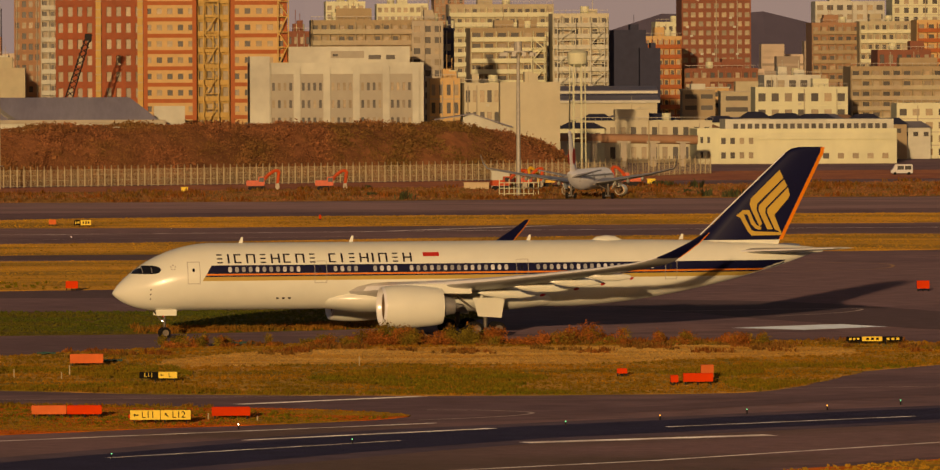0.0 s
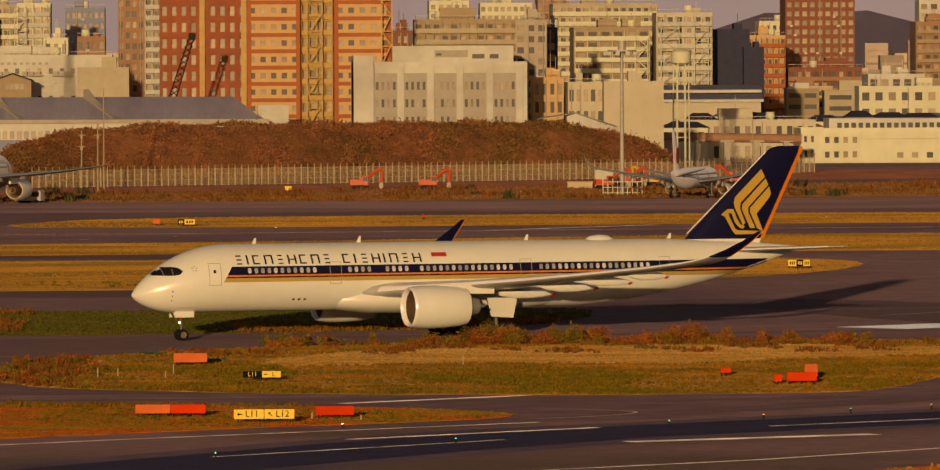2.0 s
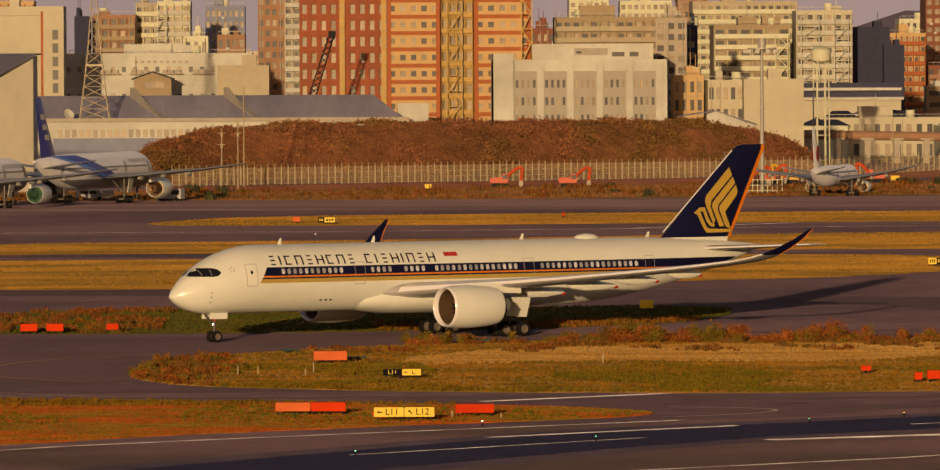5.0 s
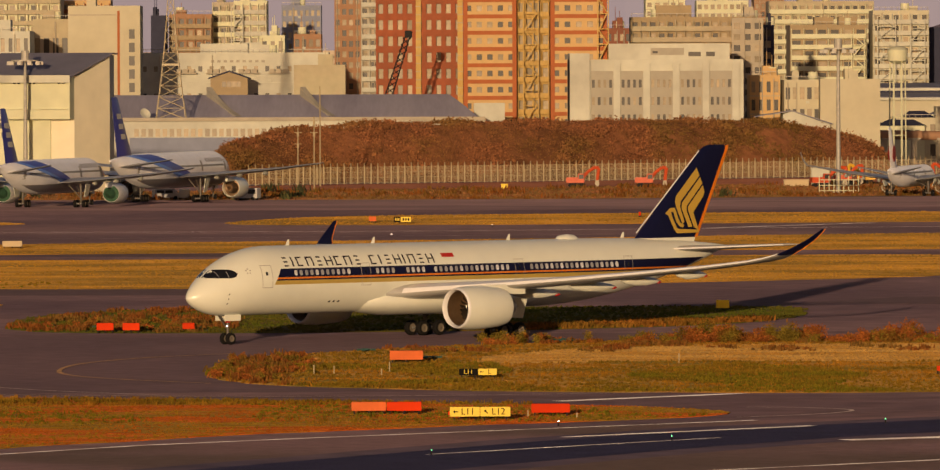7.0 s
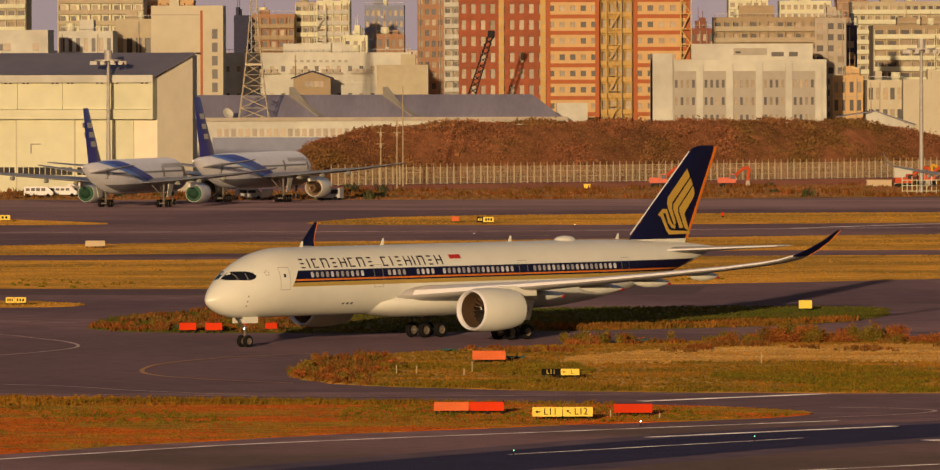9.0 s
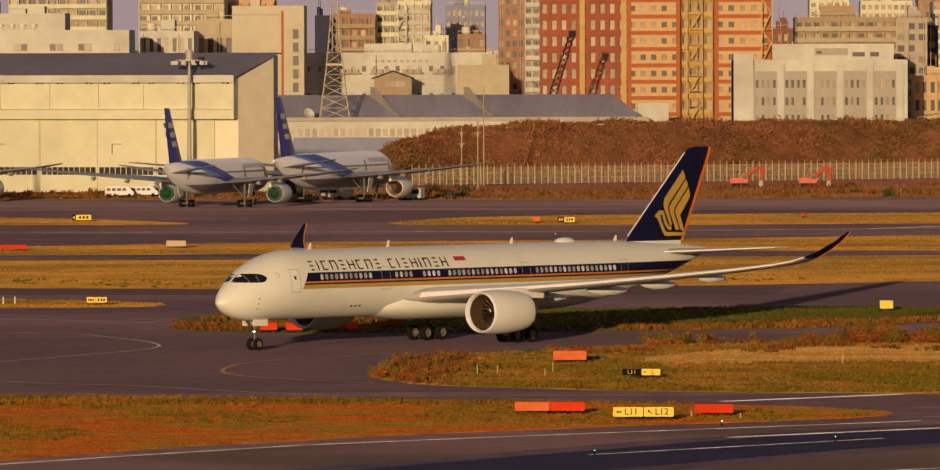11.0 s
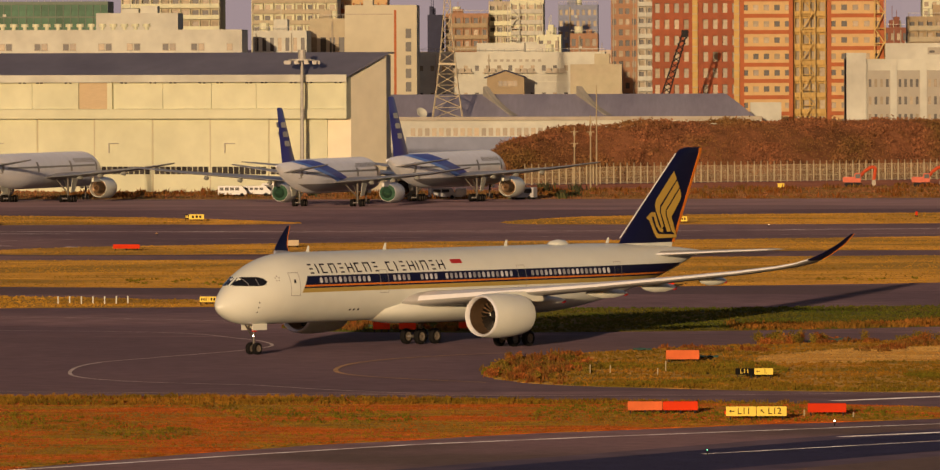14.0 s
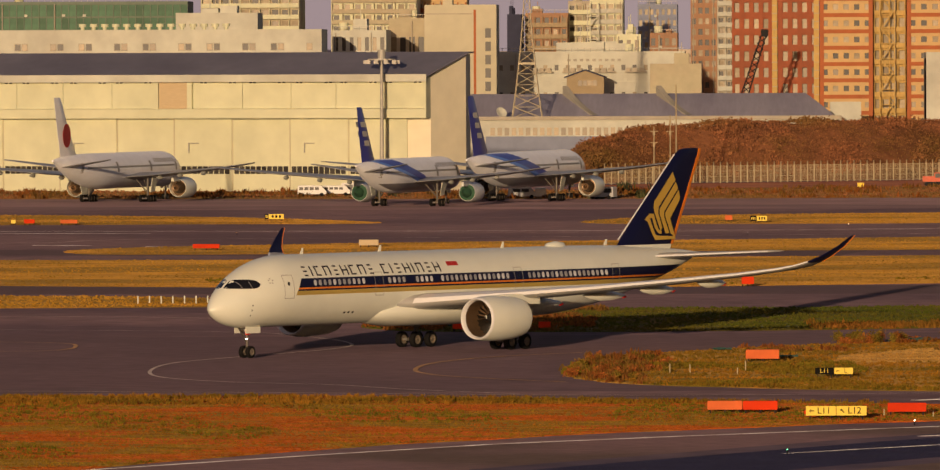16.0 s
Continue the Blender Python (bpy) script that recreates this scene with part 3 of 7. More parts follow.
def block(name, label, x0, x1, top, y, depth, wall, floors=0, cols=0, pane=None, base=0.0, fill=(0.6, 0.5), parapet=0.6, balcony=None, side=None, roof_bits=1, seed=0, category="building", stripes=None, deep=0.35):
    """A building: core, windowed front, optional balconies, parapet and roof boxes."""
    w, h = x1 - x0, top - base
    root = thing(name, label, category, pose((x0 + x1) / 2, y, base))
    rng = random.Random(seed + int(abs(x0) * 7))
    b = bmesh.new()
    front = deep + 0.05 if floors else 0.0
    box(b, -w / 2, w / 2, front + 0.004, depth, 0, h)
    part("body", b, side or wall, root)
    if floors:
        facade(root, -w / 2, w / 2, 0, h, 0, floors, cols, wall, pane or PANE, fill, deep)
    b = bmesh.new()
    for q in ((-w / 2, w / 2, 0, 0.3), (-w / 2, w / 2, depth - 0.3, depth)):
        box(b, q[0], q[1], q[2], q[3], h, h + parapet)
    for q in ((-w / 2, -w / 2 + 0.3), (w / 2 - 0.3, w / 2)):
        box(b, q[0], q[1], 0.3, depth - 0.3, h, h + parapet)
    part("parapet", b, wall, root)
    if balcony:
        fh = h / floors
        for i in range(floors):
            b = bmesh.new()
            z = i * fh
            box(b, -w / 2 + 0.2, w / 2 - 0.2, -1.3, -0.01, z - 0.1, z + 0.08)
            box(b, -w / 2 + 0.2, w / 2 - 0.2, -1.36, -1.26, z + 0.08, z + 1.05)
            for j in range(cols + 1):
                xx = -w / 2 + 0.3 + (w - 0.6) * j / cols
                box(b, xx - 0.08, xx + 0.08, -1.25, -0.01, z + 0.08, z + fh * 0.9)
            part("balcony", b, balcony, root)
    if stripes:
        fh = h / floors
        for i in range(floors):
            b = bmesh.new()
            box(b, -w / 2 - 0.05, w / 2 + 0.05, -0.12, -0.005, i * fh - 0.45, i * fh + 0.45)
            part("band", b, stripes, root)
    if floors and y > 1800 and not stripes:
        fh = h / floors
        b = bmesh.new()
        box(b, -w / 2 - 0.03, w / 2 + 0.03, -0.1, -0.006, -0.1, 0.1)
        ledge = mesh_of("ledge", b, CONCRETE if seed % 2 else wall)
        for i in range(1, floors):
            part("ledge", ledge, wall, root, at=Matrix.Translation((0, 0, i * fh)))
        ac = bmesh.new()
        box(ac, -0.4, 0.4, -0.35, -0.01, 0, 0.6, 0.03)
        ac = mesh_of("air_conditioner", ac, WALL_WHITE)
        for i in range(2, floors):
            for j in range(cols):
                if rng.random() < 0.08:
                    part("air_conditioner", ac, WALL_WHITE, root, at=Matrix.Translation((-w / 2 + (j + rng.uniform(0.1, 0.9)) * w / cols, -0.1 if not balcony else -0.5, i * fh + 0.12)))
        for _ in range(2):
            b = bmesh.new()
            xx = rng.uniform(-0.45, 0.45) * w
            tube(b, (xx, -0.25, 0), (xx, -0.25, h), 0.12, 6)
            part("downpipe", b, CONCRETE, root)
        b = bmesh.new()
        xx = rng.uniform(-0.35, 0.35) * w
        tube(b, (xx, depth * 0.3, h), (xx, depth * 0.3, h + 2.4), 1.1, 12)
        part("roof_tank", b, CREAM, root)
        b = bmesh.new()
        for q in range(int(w / 1.5) + 1):
            tube(b, (-w / 2 + 0.2 + q * 1.5, 0.15, h + parapet - 0.02), (-w / 2 + 0.2 + q * 1.5, 0.15, h + parapet + 0.8), 0.05, 4)
        box(b, -w / 2 + 0.1, w / 2 - 0.1, 0.1, 0.2, h + parapet + 0.75, h + parapet + 0.85)
        part("roof_rail", b, GALV, root)
    for k in range(roof_bits):
        b = bmesh.new()
        rw, rh, rx = rng.uniform(0.12, 0.3) * w, rng.uniform(1.6, 3.4), rng.uniform(-0.3, 0.3) * w
        box(b, rx - rw / 2, rx + rw / 2, depth * (0.2 + 0.07 * k), depth * 0.6, h - 0.02, h + rh, 0.05)
        tube(b, (rx, depth * 0.3, h + rh), (rx, depth * 0.3, h + rh + rng.uniform(1.5, 4)), 0.07, 6)
        part("roof_housing", b, wall, root)
    return root


HXR = -67.18
HX0, HX1, HY, HT = -115.0, 0.0, 1572.0, 22.76
hangar = thing("hangar", "large cream aircraft hangar with slate-blue roof and tall sliding doors", "hangar", pose(HXR, HY, 0, 0, 0, -17))
b = bmesh.new()   # body with a splayed end wall that follows the roof slope
plan = [(HX0, 2.6, HT - 0.9), (HX1, 2.6, HT - 0.9), (HX1 + 3.9, 11.6, HT + 3.1), (HX1 - 3, 34, HT + 3.1), (HX0, 34, HT + 3.1), (HX0, 11.6, HT + 3.1)]
low = [b.verts.new((x, y, 0)) for x, y, z in plan]
high = [b.verts.new(p) for p in plan]
for i in range(6):
    b.faces.new((low[i], low[(i + 1) % 6], high[(i + 1) % 6], high[i]))
b.faces.new((high[0], high[1], high[2], high[5])), b.faces.new(high[2:6]), b.faces.new(low[::-1])
bmesh.ops.recalc_face_normals(b, faces=b.faces)
part("body", b, HANGAR_SIDE, hangar, "plain beige end wall, lightened for the oblique sun")
b = bmesh.new()   # overhanging upper front: sill beam, eave beam and end post round recessed panels
box(b, HX0, HX1, 0, 2.59, 13.89, 15.68)
box(b, HX0, HX1, 0, 2.59, 21.10, HT - 0.81)
box(b, HX1 - 0.5, HX1, 0.01, 2.59, 15.68, 21.10)
part("fascia", b, CREAM, hangar, "cream overhanging door-track fascia")
panels = [HX1 - 0.5 - d for d in (0, 8.9, 17.8, 26.8, 36.6, 46.6, 47.6, 53.4, 54.4, 63.1, 73.1, 82.6, 92.0, 101.5, 111.0)]
for i, (r, l) in enumerate(zip(panels, panels[1:])):
    b = bmesh.new()
    shut = i == 6
    if i in (5, 7):
        box(b, l + 0.02, r - 0.02, 0.2, 2.59, 15.70, 21.08)
        part("pier", b, CREAM, hangar)
        continue
    box(b, l + 0.04, r - 0.04, 0.9 if not shut else 0.5, 2.59, 15.74, 21.04)
    part("panel", b, SHUTTER if shut else CREAM, hangar, "buff roller shutter" if shut else "")
    if not shut:
        xm = (l + r) / 2
        for dx in (-3.4, -2.6, 2.4, 3.3):
            b = bmesh.new()
            box(b, xm + dx, xm + dx + 0.45, 0.5, 0.9, 20.55, 20.88, 0.04)
            part("floodlight", b, DARK, hangar)
doors = [HX1 - 4.5 - i * 11.7 for i in range(13)]
for i, (r, l) in enumerate(zip(doors, doors[1:])):
    b = bmesh.new()
    yy = 2.2 - 0.35 * (i % 2)
    box(b, l + 0.1, r - 0.1, yy, yy + 0.3, 0.05, 13.83)
    door = part("sliding_door", b, CREAM, hangar, "tall cream sliding hangar door")
    b = bmesh.new()
    box(b, l - 0.12, l + 0.1, yy - 0.12, yy + 0.3, 0.05, 13.83)
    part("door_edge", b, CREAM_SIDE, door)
    me = pane_mesh(0.95, 1.45, PANE)
    for k in range(10):
        part("pane", me, PANE, door, at=Matrix.Translation((l + 0.8 + k * 1.1, yy - 0.01, 4.1)))
    b = bmesh.new()
    tube(b, (l + 3, yy - 0.3, 7.4), (l + 3, yy - 0.3, 9.2), 0.12, 6), tube(b, (l + 3, yy - 0.3, 9.2), (l + 5, yy - 0.3, 9.2), 0.1, 6)
    if i % 2:
        part("bracket", b, GALV, door)
    else:
        b.free()
b = bmesh.new()
eave = [(HX0, -0.4), (HX1 + 0.2, -0.4), (HX1 + 4.6, 11.4), (HX1 - 2.4, 34.5), (HX0, 34.5), (HX0, 11.4)]
tops = [HT - 0.8, HT - 0.8, HT + 3.6, HT + 3.6, HT + 3.6, HT + 3.6]
ends = [[b.verts.new((x, y, z - d)) for (x, y), z in zip(eave, tops)] for d in (0.0, 0.35)]
for v in ends:
    b.faces.new((v[0], v[1], v[2], v[5])), b.faces.new(v[2:6])
for i in range(6):
    b.faces.new((ends[1][i], ends[1][(i + 1) % 6], ends[0][(i + 1) % 6], ends[0][i]))
bmesh.ops.recalc_face_normals(b, faces=b.faces)
part("roof", b, ROOF_BLUE, hangar, "slate-blue sloping metal roof")
b = bmesh.new()
box(b, HX0, HX1 + 0.25, -0.7, -0.41, HT - 2.0, HT - 0.6)
part("gutter", b, WALL_WHITE, hangar, "pale eave gutter")



# ---------------------------------------------------------------- warehouse with curved saw-tooth roof
ware = thing("warehouse", "long low warehouse with grey-blue curved saw-tooth roof and white wall", "warehouse", pose(0, 1850, 0))
WX0, WX1 = -71.40, 11.05
b = bmesh.new()
box(b, WX0, WX1 + 1.5, -13.5, 40, 0, 11.87)
part("wall", b, WALL_WHITE, ware, "white sheet-metal wall")
for i, (u0, u1) in enumerate(((-71.40, -45.90), (-45.90, -25.15), (-25.15, 11.05))):
    b = bmesh.new()
    zb, zt = 12.01, 17.07
    rings = []
    for x in (u0, u1):
        rings.append([(x - (6.5 * q if x > 0 else 0), 16 * q, zb + (zt - zb) * q * (1.12 - 0.12 * q)) for q in [k / 8 for k in range(9)]] + [(x - (6.5 if x > 0 else 0), 16, zb)])
    loft(b, rings)
    part("roof_bay", b, ROOF_LILAC, ware, smooth=True)
    if i < 2:
        b = bmesh.new()   # raised fin-like wall between the bays
        prof = [(0, zb)] + [(15 * q, zb + (zt - zb + 1.3) * (0.55 * q + 0.45 * q ** 2.2)) for q in [k / 8 for k in range(1, 9)]] + [(16, zt + 1.0), (16, zb)]
        loft(b, [[(u1 + 3.6 - 7.0 * min(1, y / 15), y - 0.3, z + 0.45) for y, z in prof], [(u1 + 4.8 - 7.0 * min(1, y / 15), y - 0.3, z + 0.46) for y, z in prof]])
        part("bay_wall", b, WALL_GREY, ware, "grey fire wall between roof bays")
b = bmesh.new()
box(b, WX0, WX1 + 1.4, -14.2, -13.504, 11.48, 12.27)
part("eave", b, CONCRETE, ware)
me = pane_mesh(1.0, 1.7, PANE_WARM)
for k in range(22):
    part("pane", me, PANE_WARM, ware, at=Matrix.Translation((WX0 + 7.5 + k * 1.55, -13.54, 8.97)))
b = bmesh.new()
box(b, WX0 + 6, WX0 + 42, -14.5, -13.7, 0, 7.91)
part("lower_wall", b, WALL_BLUE, ware, "blue-grey lower wall")

# ---------------------------------------------------------------- buildings of the town
# white office block with grey window bays
office = block("office_block", "white three-storey office block with grey window bays", 31.22, 69.64, 24.0, 1855, 30, WALL_WHITE, roof_bits=0)
ow = 38.42
for i in range(5):
    xa = -ow / 2 + 4.6 + i * (ow - 5.6) / 5
    xb = xa + (ow - 5.6) / 5 - 1.5
    facade(office, xa, xb, -1.0, 22.1, -0.45, 6, 4, WALL_GREY, PANE, (0.48, 0.45), 0.42, "grey window bay", vertical=0.085)
for i in range(6):
    b = bmesh.new()
    xa = -ow / 2 + 4.6 + i * (ow - 5.6) / 5
    box(b, xa - 1.5, xa, -0.75, -0.02, 0, 23.8)
    part("pilaster", b, WALL_WHITE, office)
b = bmesh.new()
box(b, -ow / 2, -ow / 2 + 4.4, -1.2, 24, 0, 26.0, 0.05)
part("stair_tower", b, WALL_WHITE, office, "windowless white stair tower")
setback = block("office_block", "white office block with a set-back upper storey", 41.01, 68.57, 27.6, 1910, 25, WALL_WHITE, roof_bits=0)

for x0, x1, z0, z1, mt in ((-4.2, 3.4, 25.6, 27.2, WALL_GREY), (-3.8, -2.6, 26.0, 26.5, PANE), (4.4, 7.2, 25.3, 26.3, PANE), (8.4, 10.4, 25.3, 26.3, PANE)):
    b = bmesh.new()
    box(b, x0, x1, -0.14 if mt is PANE else -0.1, -0.01, z0, z1)
    part("pane" if mt is PANE else "cladding_panel", b, mt, setback)

# orange and cream apartment complex
O = 1920
LOW, TOP, STOREYS = -2.65, 41.99, 12
apart = block("apartment_block", "red-orange brick apartment block with deep window recesses", -11.98, 7.90, TOP, O, 22, WALL_BRICK, STOREYS, 9, PANE_WARM, base=LOW, fill=(0.52, 0.60), roof_bits=0, stripes=WALL_BRICK, deep=0.9)
for xx in (-0.2, 9.33):
    b = bmesh.new()
    box(b, xx - 0.6, xx + 0.6, -0.35, 0.3, 0, TOP - LOW)
    shaft = part("service_shaft", b, WALL_YELLOW, apart, "yellow vertical shaft with rungs")
    for i in range(STOREYS * 2):
        b = bmesh.new()
        box(b, xx - 0.65, xx + 0.65, -0.5, -0.36, i * 1.86 + 0.4, i * 1.86 + 0.55)
        part("rung", b, CONCRETE, shaft)
for x0, x1 in ((8.04, 20.11), (27.93, 40.82)):
    pale = block("apartment_block", "apartment block with cream panels in an orange frame", x0, x1, TOP, O - 3, 24, WALL_PALE, STOREYS, 5, PANE, base=LOW, fill=(0.5, 0.34), roof_bits=0, stripes=WALL_ORANGE, side=WALL_ORANGE)
    for e in (-1, 1):
        b = bmesh.new()
        xx = e * ((x1 - x0) / 2 - 0.45)
        box(b, xx - 0.48, xx + 0.48, -0.18, -0.005, 0, TOP - LOW)
        part("pier", b, WALL_ORANGE, pale, "orange end pier")
block("stair_tower", "yellow open stair tower with galleries between apartment blocks", 20.25, 27.79, TOP, O, 20, WALL_YELLOW, STOREYS, 4, PANE_PALE, base=LOW, fill=(0.72, 0.66), roof_bits=0, balcony=WALL_YELLOW, deep=0.9)
block("low_shed", "small white flat-roofed shed", 10.10, 17.0, 14.4, 1870, 12, WALL_WHITE, roof_bits=0)

# label, left, right, top line, distance, wall, floors, columns, balconies: the rest of the town, near to far
TOWN = [
    ("grey-brown apartment house with long balconies", 47.3, 76.4, 33.88, 1960, WALL_TAN, 13, 14, PANE, WALL_BEIGE),
    ("grey apartment end block with small windows", 70.8, 78.1, 33.6, 1958, CONCRETE, 13, 3, PANE, None),
    ("narrow dark blue glazed stair block", 79.4, 82.4, 32.1, 2000, WALL_BLACK, 12, 1, PANE, None),
    ("cream rooftop house in the far town", 63.46, 75.01, 41.64, 2450, CREAM, 16, 5, PANE_WARM, None),
    ("cream terraced house in the far town", 78.97, 94.14, 41.07, 2470, CREAM, 16, 8, PANE_WARM, None),
    ("narrow brown office tower", 99.01, 108.12, 44.13, 2550, WALL_BROWN, 18, 5, PANE, None),
    ("pale apartment slab with open galleries", 88.79, 116.32, 38.96, 2190, WALL_BEIGE, 15, 14, PANE, CREAM),
    ("tan apartment block with stacked balconies", 90.97, 110.26, 32.44, 2110, WALL_TAN, 12, 6, PANE, CREAM),
    ("apartment house with white outside stairs", 111.50, 125.63, 36.03, 2105, CREAM_SIDE, 13, 6, PANE, WALL_WHITE),
    ("plain tan windowless storage block", 87.39, 100.76, 19.47, 1872, CREAM_SIDE, 0, 0, PANE, None),
    ("pinkish low house with small windows", 79.71, 87.77, 19.31, 1880, CREAM_SIDE, 4, 5, PANE, None),
    ("orange low house behind the bank", 72.31, 79.19, 20.36, 1890, WALL_PALE, 5, 4, PANE, None),
    ("dark slate windowless tower block", 125.92, 135.92, 31.87, 2120, WALL_BLACK, 0, 0, PANE, None),
    ("dark slate lower block", 134.09, 139.22, 27.32, 2115, WALL_BLACK, 0, 0, PANE, None),
    ("orange apartment house among the far roofs", 150.33, 160.73, 30.91, 2350, WALL_PALE, 11, 6, PANE, WALL_ORANGE),
    ("cream house among the far roofs", 163.14, 174.21, 35.55, 2500, CREAM, 12, 6, PANE, None),
    ("tall red-brown tiled tower block", 164.84, 184.81, 49.46, 2410, WALL_REDBROWN, 19, 9, PANE_WARM, None),
    ("dark red-brown stepped lower block", 161.92, 182.99, 21.83, 2360, WALL_REDBROWN, 7, 9, PANE, WALL_BROWN),
    ("cream clinic-like house with square windows", 169.80, 194.16, 17.04, 2200, CREAM, 4, 7, PANE, None),
    ("cream upper storey set back on a house", 173.33, 188.36, 20.14, 2215, WALL_WHITE, 6, 5, PANE, None),
    ("beige apartment slab with balconies", 228.69, 245.99, 35.75, 2550, WALL_BEIGE, 12, 8, PANE, CREAM),
    ("brown apartment house with balconies", 214.96, 229.95, 35.43, 2560, WALL_BROWN, 12, 6, PANE, WALL_TAN),
    ("white stepped rooftop in the far town", 236.31, 259.51, 43.58, 2800, WALL_WHITE, 14, 7, PANE, None),
    ("tall cream tower in the far town", 263.98, 283.11, 45.72, 2820, CREAM, 15, 6, PANE, None),
    ("orange apartment house with balconies", 241.35, 270.63, 35.90, 2500, WALL_PALE, 12, 10, PANE, WALL_ORANGE),
    ("low parking deck with open storeys", 199.37, 243.57, 22.31, 2250, WALL_TAN, 8, 16, PANE, WALL_BEIGE),
    ("dark red-brown roof house", 211.20, 225.98, 26.84, 2300, WALL_REDBROWN, 7, 6, PANE, None),
    ("cream house with dark windows at the airfield edge", 196.88, 229.45, 13.26, 2092, CREAM, 4, 10, PANE, None),
    ("brown tiled apartment tower block", -24.23, -17.42, 43.95, 2170, WALL_BROWN, 16, 4, PANE, None),
    ("grey apartment tower with white balconies", -17.37, -13.05, 43.91, 2165, CONCRETE, 16, 2, PANE, WALL_WHITE),
    ("tan low block with parapet", -30.61, -18.88, 23.03, 1910, WALL_BEIGE, 0, 0, PANE, None),
    ("tan low block with tall louvres", -92.30, -83.76, 33.89, 1960, WALL_BEIGE, 2, 4, PANE, None),
    ("pale blue-white small house", -103.45, -91.11, 30.97, 1920, WALL_WHITE, 6, 7, PANE, None),
    ("white plant room on a hall roof", -138.65, -119.96, 35.03, 1910, WALL_WHITE, 0, 0, PANE, None),
    ("beige apartment slab with galleries", -153.10, -127.02, 41.54, 2200, WALL_BEIGE, 14, 10, PANE, CREAM),
    ("beige apartment tower with balconies", -119.39, -96.66, 42.72, 2210, CREAM, 15, 8, PANE, WALL_BEIGE),
    ("orange apartment house behind the tower", -97.85, -84.31, 40.17, 2230, WALL_PALE, 14, 6, PANE, WALL_ORANGE),
    ("dark blue narrow windowless tower", -71.99, -68.25, 35.79, 2180, WALL_BLACK, 0, 0, PANE, None),
    ("brown apartment house with curved balconies", -67.63, -56.37, 36.15, 2190, WALL_BROWN, 12, 5, PANE, WALL_TAN),
    ("pale narrow apartment tower block", -56.62, -50.65, 39.34, 2200, CONCRETE, 14, 3, PANE, CREAM),
    ("white apartment tower with slanted stairs", -50.62, -41.88, 39.56, 2185, CREAM, 14, 4, PANE_WARM, WALL_WHITE),
    ("small white house with roof sign", -40.90, -35.05, 30.19, 2050, CREAM, 7, 3, PANE, None),
    ("dark blue-grey apartment house", -39.62, -28.92, 38.82, 2270, WALL_BLUE, 13, 7, PANE_WARM, None),
    ("brown-red low town house", -34.45, -27.39, 30.73, 2150, WALL_BROWN, 9, 4, PANE, None),
    ("low cream works building with dark ribbon windows", 113.0, 146.0, 9.6, 2028, CREAM_SIDE, 2, 13, PANE, None),
    ("reddish house in a gap", 45.71, 51.85, 31.96, 2150, WALL_REDBROWN, 9, 4, PANE, None),
]
for i, (label, x0, x1, top, y, wall, fl, co, pn, bal) in enumerate(TOWN):
    block("apartment_block" if bal else "town_building", label, x0, x1, top, y, 16 + (i * 5) % 9, wall, fl, co, pn, balcony=bal, roof_bits=1 + i % 2, seed=i, fill=((0.55, 0.5), (0.62, 0.55), (0.5, 0.6))[i % 3])
white_hall = block("factory_hall", "long white hall with sparse windows behind the hangar", -202.0, -103.71, 31.12, 1880, 24, WALL_WHITE, roof_bits=0)
for i in range(60):
    if i % 9 in (0, 1, 5, 6):
        b = bmesh.new()
        xx = -48 + i * 1.6
        box(b, xx - 0.72, xx + 0.72, -0.1, 0.05, 27.0, 28.7, 0.02)
        frame_ = part("window_frame", b, WALL_GREY, white_hall)
        part("pane", pane_mesh(1.2, 1.35, PANE_WARM if i % 2 else PANE), PANE, frame_, at=Matrix.Translation((xx, -0.1, 27.85)))
dark_shed = thing("works_shed", "long works shed with a dark blue roof and white fascia", "shed", pose(110.8, 2060, 0))
b = bmesh.new()
box(b, 0, 24, 0, 22, 0, 14.6)
part("wall", b, CREAM_SIDE, dark_shed)
for y0, z0, z1 in ((-1.0, 14.6, 16.2), (7.0, 16.9, 18.5)):
    b = bmesh.new()
    loft(b, [[(x, y0, z0), (x, y0 + 7.9, z1 - 0.3), (x, y0 + 7.9, z1), (x, y0, z0 + 0.5)] for x in (-0.6, 24.6)])
    part("roof", b, ROOF_BLUE, dark_shed)
    b = bmesh.new()
    box(b, -0.6, 24.6, y0 - 0.15, y0 - 0.01, z0 - 0.25, z0 + 0.35)
    part("fascia", b, WALL_WHITE, dark_shed)
b = bmesh.new()
box(b, -0.3, 24.3, 7.2, 20, 14.6, 17.0)
part("clerestory", b, WALL_BLACK, dark_shed)
block("office_block", "office building with broad green glazing", -226.12, -145.89, 38.67, 2050, 20, MULLION, 12, 44, PANE_GREEN, fill=(0.9, 0.86), roof_bits=0)
for i in range(14):
    b = bmesh.new()
    x = -158.27 + i * 2.5
    tube(b, (x, 0, 31.12), (x, 0, 32.4), 0.45, 10), tube(b, (x, 0, 32.4), (x, 0, 33.1), 0.85, 10)
    solid("roof_vent", b, CREAM, "round cream roof ventilator on a hall", "ventilator", group="roof ventilators", m=pose(0, 1890, 0))
hall = block("factory_hall", "long white factory hall with small windows and roof ducts", -68.90, -23.76, 25.93, 2000, 24, WALL_WHITE, 4, 17, PANE, fill=(0.35, 0.2), roof_bits=2)
